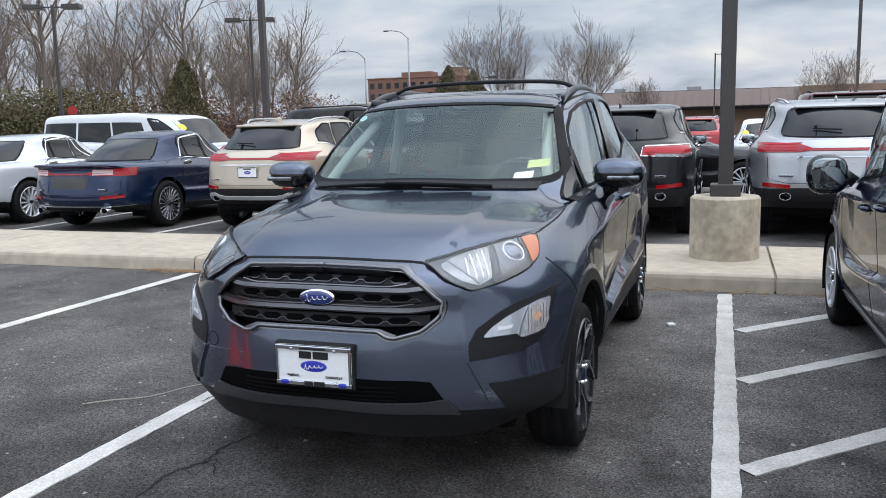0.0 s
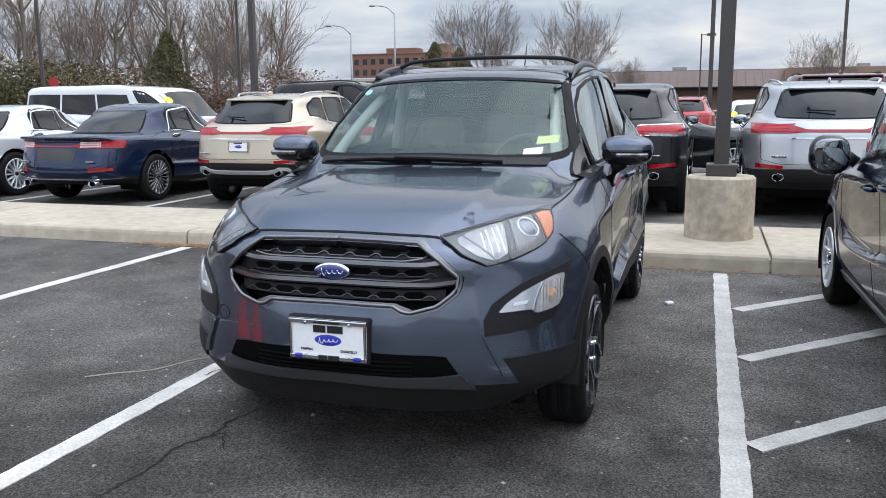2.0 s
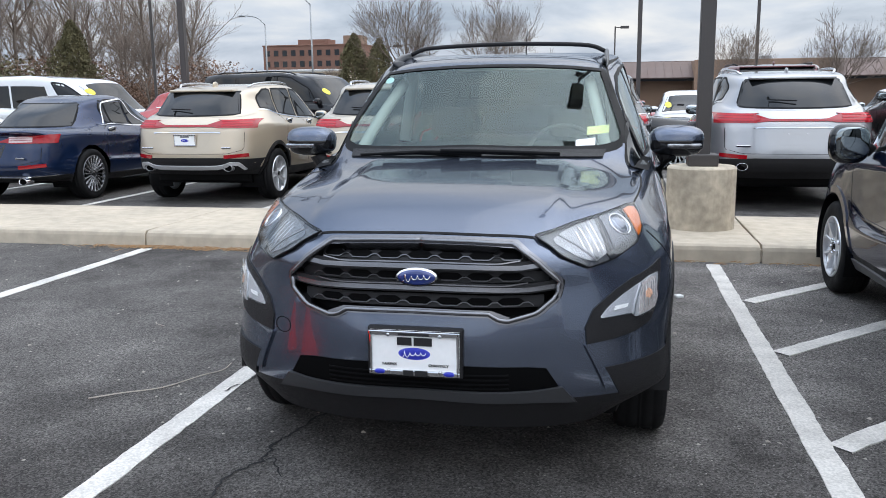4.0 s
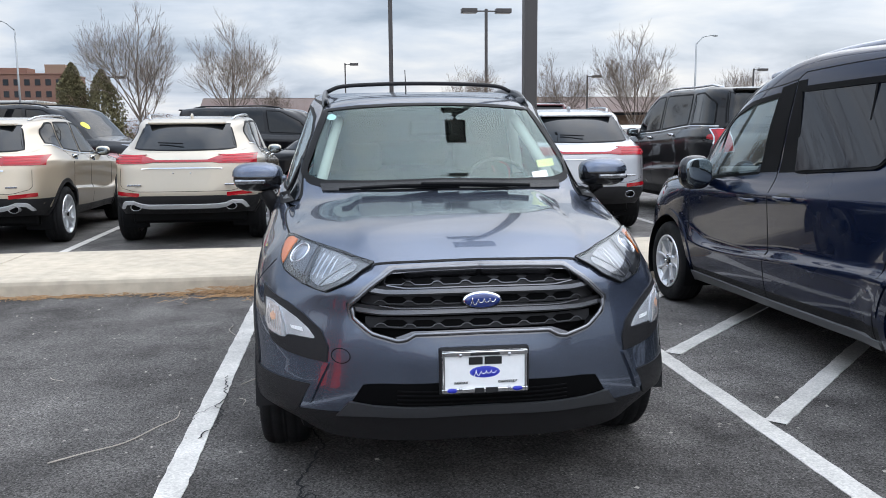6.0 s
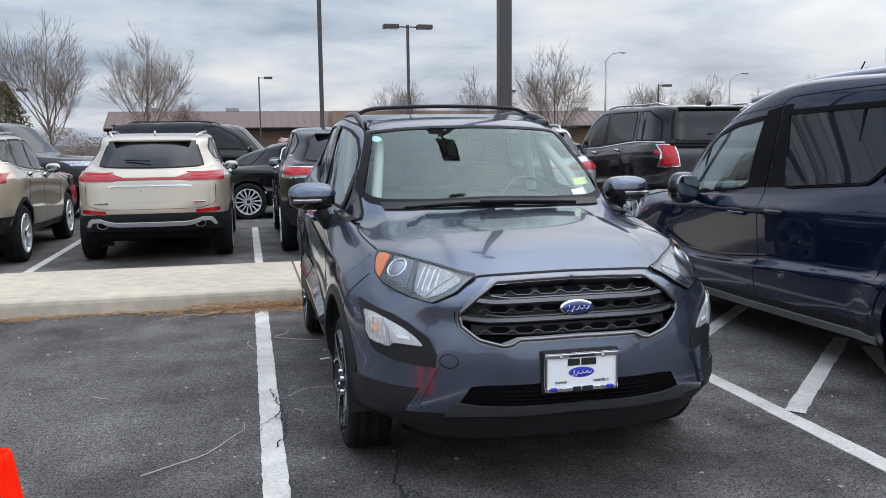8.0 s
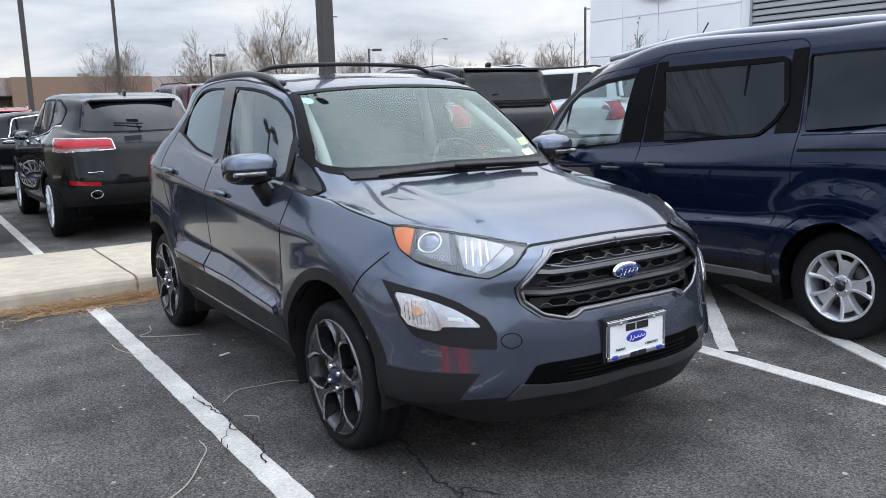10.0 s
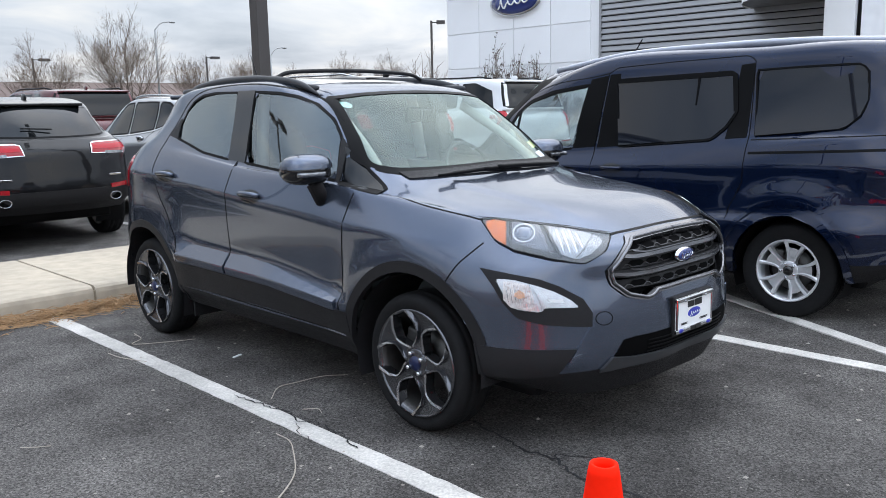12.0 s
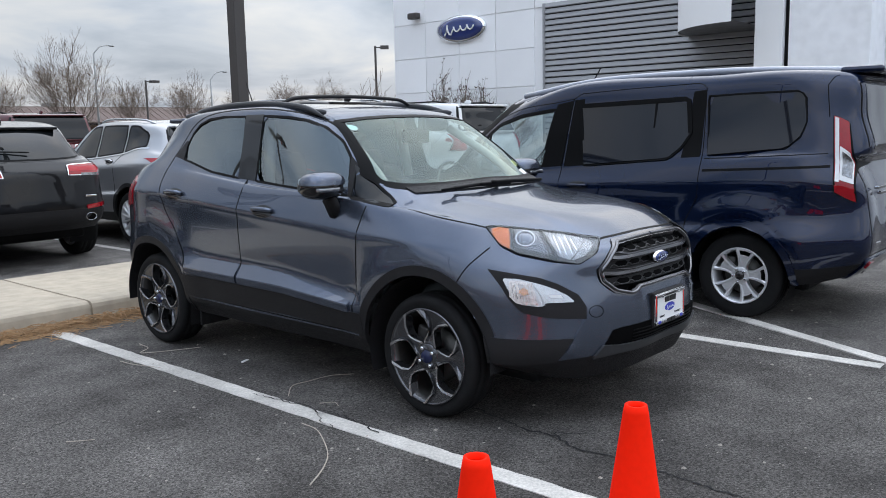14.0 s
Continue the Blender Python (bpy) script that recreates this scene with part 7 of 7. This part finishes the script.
def shrub(x, y, h, wide, leaves, seed):
    """Thin upright stems that fork from the ground, with a few dry leaves left on them."""
    t = thing("shrub", pose(x, y, 0), "bare upright shrub with a few dry leaves" if leaves else "bare upright shrub beside the showroom wall", "shrub", "shrubs by the showroom")
    r = random.Random(seed)
    stems, flecks = ([], []), ([], [])
    for _ in range(22):
        a, lean = r.uniform(0, 6.283), r.uniform(.1, 1.0)
        top = Vector((wide * lean * math.cos(a), wide * lean * math.sin(a), h * r.uniform(.62, 1.0) * (1.08 - .25 * lean)))
        mid = top * .5 + Vector((r.uniform(-.12, .12), r.uniform(-.12, .12), h * .08))
        lines = [([Vector((0, 0, 0)), mid, top], .016)]
        for _ in range(7):
            b0 = mid.lerp(top, r.uniform(-.3, .95))
            lines.append(([b0, b0 + Vector((r.uniform(-.3, .3), r.uniform(-.3, .3), r.uniform(.15, .5)))], .008))
        for pts, rad in lines:
            v, f = tube(pts, rad, 3, .4)
            k = len(stems[0])
            stems[0].extend(v); stems[1].extend([tuple(i + k for i in g) for g in f])
            for _ in range(leaves if pts[-1].z > h * .6 else 0):
                c = pts[-2].lerp(pts[-1], r.uniform(.3, 1.05)) + Vector((r.uniform(-.05, .05), r.uniform(-.05, .05), 0))
                k = len(flecks[0])
                for _ in range(3):
                    flecks[0].append(c + Vector((r.uniform(-.05, .05), r.uniform(-.05, .05), r.uniform(-.05, .05))))
                flecks[1].append((k, k + 1, k + 2))
    put("stems", mesh_of("stems", *stems, TWIG), t)
    if leaves:
        put("leaves", mesh_of("leaves", *flecks, DRYLEAF), t)


DRYLEAF = mat("dry_brown_leaf", (.060, .042, .032), .9, var=.4, scale=8)
shrub(17.5, 16.75, 3.25, .55, 2, 21)
shrub(17.5, 15.95, 3.55, .60, 2, 22)
shrub(17.5, 15.05, 3.0, .45, 2, 23)
shrub(17.6, 20.0, 3.7, .95, 0, 24)


def street_lamp(x, y, h, turn, arm=2.2):
    p = thing("street_lamp", pose(x, y, 0, 0, 0, turn), "grey street lamp with a curved arm", "street lamp", "street lamps")
    v, f = tube([(0, 0, 0), (0, 0, h - arm * .37)], .03 + arm * .036, 8, .6)
    put("pole", mesh_of("pole", v, f, GREYSTEEL, True), p)
    v, f = tube(smooth_line([(0, 0, h - arm * .38), (arm * .35, 0, h - arm * .09), (arm * .8, 0, h)], 4), .01 + arm * .018, 6)
    put("arm", mesh_of("arm", v, f, GREYSTEEL, True), p)
    v, f = blob((arm, 0, h), (arm * .17, arm * .07, arm * .04), 2.2, 12, 6)
    put("lamp_head", mesh_of("lamp_head", v, f, GREYSTEEL, True), p)


for az, d, h, turn in ((-22.9, 78, 8.7, 180), (-19.9, 74, 10.0, 180), (23.3, 62.5, 7.8, 20), (31.5, 95, 8.4, 20)):
    street_lamp(*polar(az, d), h, turn, d * .0275)
light_pole(1.28, 24.6, 0, 0, 8.2, 2, .13, 0)
light_pole(6.63, 37.4, 0, 0, 7.0, 2, .13, 0)
light_pole(-8.2, 13.8, 0, 0, 7.6, 2, .125, 90)
light_pole(-21.0, 34.4, 0, 0, 7.0, 2, .13, 20)
light_pole(-26.0, 26.8, 0, 0, 7.0, 2, .13, 20)
light_pole(31.4, 34.0, 0, 0, 6.4, 1, .13, -45, .66, "dark lamp post with a single small head")
for az, d, h in ((.16, 77, 7.3), (-14.8, 70, 5.6), (16.4, 70, 5.6), (26.9, 76.3, 6.2)):
    light_pole(*polar(az, d), 0, 0, h, 1, .12, 0, 1.0, "slim lamp post far off")


def block(name, x0, x1, y0, y1, h, wall, label, windows=(), roof=None, bay=4.0):
    b_ = thing(name, pose((x0 + x1) / 2, (y0 + y1) / 2, 0), label, "building")
    w, d = x1 - x0, y1 - y0
    part("wall", box((0, 0, h / 2), (w, d, h)), wall, b_)
    part("roof", box((0, 0, h + .15), (w + .4, d + .4, .3), .05), roof or wall, b_)
    for zc, hh, ww in windows:
        n_ = int(w / bay)
        me = None
        for i in range(n_):
            bm = box((0, 0, 0), (ww, .10, hh), .01)
            if me is None:
                me = bpy.data.meshes.new("window"); bm.to_mesh(me); me.materials.append(DARKGLASS)
            bm.free()
            put("window", me, b_, "", Matrix.Translation((-w / 2 + bay * (i + .5), -d / 2 - .02, zc)))
    return b_


x, y = polar(-20.3, 235)
hotel = block("hotel", x - 14, x + 14, y, y + 16, 15.5, BRICK, "five-storey red brick building far off", [(2.0 + 2.9 * k, 1.5, 1.3) for k in range(5)], None, 2.5)
part("penthouse", box((-2, 2, 16.6), (9, 6, 2.0)), BRICK, hotel)
part("penthouse", box((10, 0, 17.0), (5, 6, 2.6)), BRICK2, hotel)


def low_mall(x0, x1, y, brick0, brick1):
    """A long low shop building: a ribbed brown roof over a shaded front, with a taller brick block."""
    mall = thing("shop_building", pose(0, y, 0), "long low shop building with brown ribbed roof and brick block", "building")
    part("wall", box(((x0 + x1) / 2, 6, 1.9), (x1 - x0, 12, 3.8)), BRICK2, mall)
    part("roof", box(((x0 + x1) / 2, 0, 0), (x1 - x0, 4.6, .14), 0, pose(0, 0, 4.05, 24, 0, 0)), METALROOF, mall, "brown ribbed metal roof")
    rib = None
    for k in range(int((x1 - x0) / .9)):
        if rib is None:
            bm = box((0, 0, 0), (.10, 4.6, .10)); rib = bpy.data.meshes.new("roof_rib"); bm.to_mesh(rib); bm.free(); rib.materials.append(METALROOF)
        if k < 140:
            put("roof_rib", rib, mall, "", pose(x0 + .9 * k, 0, 4.13, 24, 0, 0))
    part("parapet", box(((x0 + x1) / 2, 3.5, 4.95), (x1 - x0, 2, .35)), METALROOF, mall)
    part("brick_block", box(((brick0 + brick1) / 2, 1.2, 2.5), (brick1 - brick0, 8, 5.0), .05), BRICK2, mall, "tan brick block")
    part("soffit", box(((x0 + x1) / 2, -1.6, 2.95), (x1 - x0, 1.6, .25)), SEAL, mall)
    for k, w_ in ((5, 1.3), (13.5, 1.6), (33, 1.2), (58, 1.5)):
        part("roof_unit", box((x0 + k, 5, 5.35), (w_, 1.4, .55), .05), GREYSTEEL, mall)
    return mall


low_mall(-16, 62, 96, 8.6, 22.5)
block("tan_building", -62, -40, 118, 128, 5.0, TANWALL, "low tan commercial building far off", [(2.0, 1.2, 1.6)], None, 3.0)
block("white_building", -70, -52, 150, 160, 6.5, mat("pale_wall", (.6, .6, .58), .8), "low pale building among the trees", [(3.0, 1.2, 1.6)], None, 3.0)

# the dealership: a panelled wall that faces the lot, with a louvred field and a curved canopy
PANEL = mat("pale_grey_panels", (.88, .885, .89), .5, 0, var=.05, scale=.3, spread=.03)
LOUVRE = mat("grey_louvre_metal", (.34, .345, .355), .45, .2, var=.06, scale=.6)
SHOP_Y1 = 27.2
shop = thing("dealership_building", pose(18.39, -.46, .37), "pale grey panelled showroom with a blue oval sign", "building")
shop.scale = (.744, .744, .744)
part("wall", box((6.05, SHOP_Y1 - 24.6, 3.60), (12, 49.2, 8.2)), PANEL, shop)
panel_me = {}
for zc, hh in ((.80, 1.55), (2.40, 1.55), (4.0, 1.55), (5.6, 1.55), (7.05, 1.25)):
    for k in range(6):
        y = SHOP_Y1 - 1.05 - 2.07 * k
        if (zc, hh) not in panel_me:
            bm = box((0, 0, 0), (.05, 2.045, hh), .008); me = bpy.data.meshes.new("panel"); bm.to_mesh(me); bm.free(); me.materials.append(PANEL); panel_me[zc, hh] = me
        if k < 4 or zc > 6.2:
            put("panel", panel_me[zc, hh], shop, "", Matrix.Translation((.02, y, zc)))
lou_y0, lou_y1 = 8.95, 18.40
bm = box((0, 0, 0), (.08, lou_y1 - lou_y0, .20), .02, pose(0, 0, 0, 0, 20, 0)); slat = bpy.data.meshes.new("louvre"); bm.to_mesh(slat); bm.free(); slat.materials.append(LOUVRE)
for k in range(24):
    put("louvre", slat, shop, "", Matrix.Translation((.0, (lou_y0 + lou_y1) / 2, 1.05 + .235 * k)))
part("louvre_back", box((.05, (lou_y0 + lou_y1) / 2, 3.7), (.04, lou_y1 - lou_y0, 5.6)), SEAL, shop)
for y in (lou_y0, lou_y1):
    part("louvre_frame", box((-.03, y, 3.7), (.12, .10, 5.7), .01), LOUVRE, shop)
# canopy: a rounded fascia that swings out of the wall over a dark soffit
curve = [(-3.6 * math.sin(a), lou_y0 + 3.05 * math.cos(a)) for a in np.linspace(0, math.pi / 2, 16)]
verts = [(x_, y_, z) for x_, y_ in curve for z in (4.62, 7.6)]
put("canopy", mesh_of("canopy", verts, [(2 * i, 2 * i + 2, 2 * i + 3, 2 * i + 1) for i in range(15)], PANEL, True), shop, "pale rounded canopy fascia")
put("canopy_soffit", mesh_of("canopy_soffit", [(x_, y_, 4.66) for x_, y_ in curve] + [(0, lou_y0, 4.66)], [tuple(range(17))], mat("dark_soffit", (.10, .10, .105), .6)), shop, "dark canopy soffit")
put("canopy_top", mesh_of("canopy_top", [(x_, y_, 7.58) for x_, y_ in curve] + [(0, lou_y0, 7.58)], [tuple(range(17))], PANEL), shop)
part("tower", box((-.9, 8.42, 3.95), (1.9, .92, 8.9), .02), PANEL, shop, "white panelled pier")
part("tower_gap", box((-.85, 7.88, 3.95), (1.6, .14, 8.9)), SEAL, shop)
part("side_wall", box((-.9, 6.59, 3.95), (1.7, 2.44, 8.9), .02), mat("white_panels", (.92, .93, .95), .35), shop, "bright white wall panels")
# oval sign
sy, sz = 22.87, 5.94
bm = bmesh.new(); oval(bm, 0, 0, 0, 1.42, .60, .25, 48, .08); part("sign_rim", bm, CHROME, shop, "silver rim of the oval sign", True, pose(-.22, sy, sz, 0, 0, -90))
bm = bmesh.new(); oval(bm, 0, 0, 0, 1.30, .50, .1, 48, .06); part("sign_field", bm, BLUEOVAL, shop, "blue oval sign", True, pose(-.24, sy, sz, 0, 0, -90))
v, f = scribble(1.3, .5, 0, 0, -.02, .045); put("sign_mark", mesh_of("sign_mark", v, f, WHITE), shop, "plain white stroke", pose(-.24, sy, sz, 0, 0, -90))
part("flood_lamp", box((-.25, 25.6, 6.75), (.35, .55, .28), .05), BRONZE, shop)
# small bare shrubs in front of it
tree(TREES[1], 16.6, 14.9, .30, 10, "small bare shrub with brown seed heads", "shrubs by the showroom")
tree(TREES[0], 16.9, 13.4, .27, 70, "small bare shrub with brown seed heads", "shrubs by the showroom")


# unseen plain woods close the place behind the camera, added to darken reflections
def wood_belt(az0, az1, d, h, seed):
    r = random.Random(seed)
    verts, faces = [], []
    n = int((az1 - az0) / .8)
    for k in range(n + 1):
        x, y = polar(az0 + (az1 - az0) * k / n, d)
        x2, y2 = polar(az0 + (az1 - az0) * k / n, d + 6)
        top = h * (.75 + .2 * math.sin(k * .17) + r.uniform(-.14, .14))
        verts += [(x, y, 0), (x, y, top * .8), (x2, y2, top), (x2, y2, 0)]
        if k:
            a, b_ = 4 * k - 4, 4 * k
            faces += [(a + j, b_ + j, b_ + j + 1, a + j + 1) for j in range(3)]
    ob = put("backdrop", mesh_of("backdrop", verts, faces, BRUSH))
    return tagged(ob, "added brown belt of bare woods round the car park", "backdrop", kind="structure")


wood_belt(96, 236, 62, 4.0, 31)
wood_belt(236, 305, 54, 7.5, 32)

wood_belt(-57, -24, 92, 4.6, 33)

# a small stop sign at the wood's edge, drawn plain
sign = thing("road_sign", pose(-28.9, 30.6, 0, 0, 0, 40), "small red eight-sided road sign on a thin post", "road sign")
v, f = tube([(0, .03, 0), (0, .03, 2.9)], .03, 6)
put("post", mesh_of("post", v, f, GREYSTEEL), sign)
part("sign_face", lathe([(-.01, 0), (-.01, .24), (.01, .24), (.01, 0)], 8, pose(0, 0, 2.68, 0, 0, 90) @ pose(0, 0, 0, 22.5, 0, 0)), mat("red_sign", (.35, .02, .02), .5), sign)

# ---- cones, litter and cracks ----
ORANGE = mat("orange_cone_plastic", (.98, .018, .003), .65, spec=.06, var=.06, scale=6, fine=60)


def cone(x, y):
    c = thing("traffic_cone", pose(x, y, 0), "bright orange-red plastic traffic cone on a black base", "traffic cone", "traffic cones")
    bm = lathe([(.03, .135), (.035, .125), (.68, .034), (.70, .030), (.70, .022), (.685, .020), (.45, .055), (.10, .10)], 36, axis="z")
    part("body", bm, ORANGE, c, "", True)
    part("base", box((0, 0, .018), (.36, .36, .034), .012), mat("black_rubber_base", (.03, .03, .03), .8), c)


cone(-1.810, -.788)
cone(-2.356, -.677)
TAR = mat("crack_dark", (.012, .012, .013), .95)
STRAW = mat("dry_pine_straw", (.33, .20, .10), .9, var=.35, scale=8, fine=60)
WIRE = mat("dry_pale_stem", (.42, .37, .31), .8, var=.2)


def ribbon(pts, width, z, seed, jag=.012):
    """A ragged thin strip along the ground."""
    r = random.Random(seed)
    q = evenly(pts, max(4, int(sum(math.dist(a, b) for a, b in zip(pts, pts[1:])) / .025)))
    d = np.gradient(q, axis=0); d /= np.maximum(np.linalg.norm(d, axis=1), 1e-9)[:, None]
    verts, faces = [], []
    for k, (p, e) in enumerate(zip(q, d)):
        w = width * r.uniform(.25, 1.0) * (.3 if k in (0, len(q) - 1) else 1)
        o = r.uniform(-jag, jag)
        for s in (-.5, .5):
            verts.append((p[0] - e[1] * (o + s * w), p[1] + e[0] * (o + s * w), z))
        if k:
            faces.append((2 * k - 2, 2 * k, 2 * k + 1, 2 * k - 1))
    return verts, faces


def crack(pts, width, z=.0035, seed=0):
    ob = put("asphalt_crack", mesh_of("asphalt_crack", *ribbon(pts, width, z, seed), TAR))
    return tagged(ob, "ragged dark crack in the asphalt", "crack", "asphalt cracks", "structure")


crack([(-.72, -.75), (-.68, -.30), (-.65, -.12), (-.68, .12), (-.60, .26), (-.62, .42), (-.57, .62), (-.53, .80), (-.60, 1.05)], .016, .0035, 1)
crack([(-.62, .25), (-.56, .30), (-.52, .20), (-.45, .14)], .010, .0035, 2)
crack([(-1.10, 1.95), (-1.07, 1.68), (-1.05, 1.49), (-1.09, 1.40), (-1.04, 1.31), (-1.05, 1.08), (-1.11, .95)], .010, .0075, 3)
crack([(-1.09, 1.40), (-1.16, 1.30), (-1.18, 1.18)], .006, .0075, 4)
crack([(-3.2, 2.2), (-2.6, 2.35), (-2.2, 2.25), (-1.9, 2.38)], .008, .0035, 5)
crack([(-4.9, 3.3), (-4.2, 3.42), (-3.9, 3.35)], .008, .0035, 6)


def stem(pts, r, label="dry curled grass stem on the asphalt"):
    line_ = smooth_line([(x, y, .006 + .010 * math.sin(k * 1.7) ** 2) for k, (x, y) in enumerate(pts)], 5)
    v, f = tube(line_, r, 5, .6)
    ob = put("dry_stem", mesh_of("dry_stem", v, f, WIRE))
    return tagged(ob, label, "twig", "dry stems")


stem([(-1.69, .75), (-1.56, .82), (-1.42, .95), (-1.31, 1.12), (-1.25, 1.24), (-1.25, 1.34)], .0035)
stem([(-1.00, 1.76), (-.89, 1.86), (-.76, 1.88), (-.62, 1.84), (-.50, 1.77)], .003)
stem([(-.91, 3.52), (-.95, 3.33), (-1.03, 3.28), (-.88, 3.14), (-.70, 3.08)], .003)
stem([(-1.22, 3.20), (-1.22, 3.02), (-1.14, 2.85)], .003)
stem([(-.98, 1.52), (-.94, 1.45), (-.95, 1.40)], .0025)
stem([(-2.10, 2.05), (-2.06, 1.98), (-2.00, 1.97)], .0025)

# pine straw blown against the kerb
r_ = random.Random(21)
verts, faces = [], []
for k in range(2050):
    if k < 1550:
        x = r_.gauss(-.95, .42); y = KERB_Y - .02 - abs(r_.gauss(0, .13))
    elif k < 1750:
        x = r_.uniform(-4.2, 2.4); y = KERB_Y - .01 - abs(r_.gauss(0, .05))
    else:
        x = r_.gauss(-3.3, .5); y = KERB_Y - .01 - abs(r_.gauss(0, .06))
    z = .004 + r_.random() ** 2 * (.05 if abs(x + .95) < .8 and KERB_Y - y < .2 else .015)
    L, a, w = r_.uniform(.05, .14), r_.gauss(0, .55) + (0 if r_.random() < .7 else 1.2), .0022
    dx, dy, dz = math.cos(a) * L / 2, math.sin(a) * L / 2, r_.uniform(-.010, .010)
    nx, ny = -math.sin(a) * w, math.cos(a) * w
    y = min(y, KERB_Y - abs(dy) - .004)
    i = len(verts)
    verts += [(x - dx - nx, y - dy - ny, max(z - dz, .002)), (x + dx - nx, y + dy - ny, max(z + dz, .002)), (x + dx + nx, y + dy + ny, max(z + dz, .002)), (x - dx + nx, y - dy + ny, max(z - dz, .002)), (x, y, z + .006)]
    faces += [(i, i + 1, i + 4), (i + 1, i + 2, i + 4), (i + 2, i + 3, i + 4), (i + 3, i, i + 4)]
tagged(put("pine_straw", mesh_of("pine_straw", verts, faces, STRAW)), "dry brown pine straw drifted along the kerb", "litter", kind="stuff")

# grit and leaf crumbs
verts, faces = [], []
for k in range(900):
    x, y = r_.uniform(-5, 3.0), r_.uniform(-2.4, 4.5)
    s = .004 + .010 * r_.random() ** 3
    h = s * .7
    a = r_.uniform(0, 6.28)
    i = len(verts)
    for j in range(4):
        q = a + j * 1.57 + r_.uniform(-.4, .4)
        verts.append((x + s * math.cos(q), y + s * math.sin(q), .001))
    verts.append((x, y, h))
    faces += [(i, i + 1, i + 4), (i + 1, i + 2, i + 4), (i + 2, i + 3, i + 4), (i + 3, i, i + 4)]
tagged(put("grit", mesh_of("grit", verts, faces, mat("pale_grit", (.34, .31, .27), .9, var=.4, scale=2))), "scattered pale grit and leaf crumbs", "litter", kind="stuff")
scrap = part("paper_scrap", box((0, 0, .012), (.055, .045, .02), .006, pose(1.15, 3.24, 0, 4, 0, 30)), WHITE)
tagged(scrap, "small crumpled white paper scrap on the asphalt", "litter")
scrap = part("paper_scrap", box((0, 0, .006), (.07, .018, .008), .003, pose(-.72, 2.55, 0, 0, 0, 20)), WHITE)
tagged(scrap, "thin strip of white paper on the asphalt", "litter")
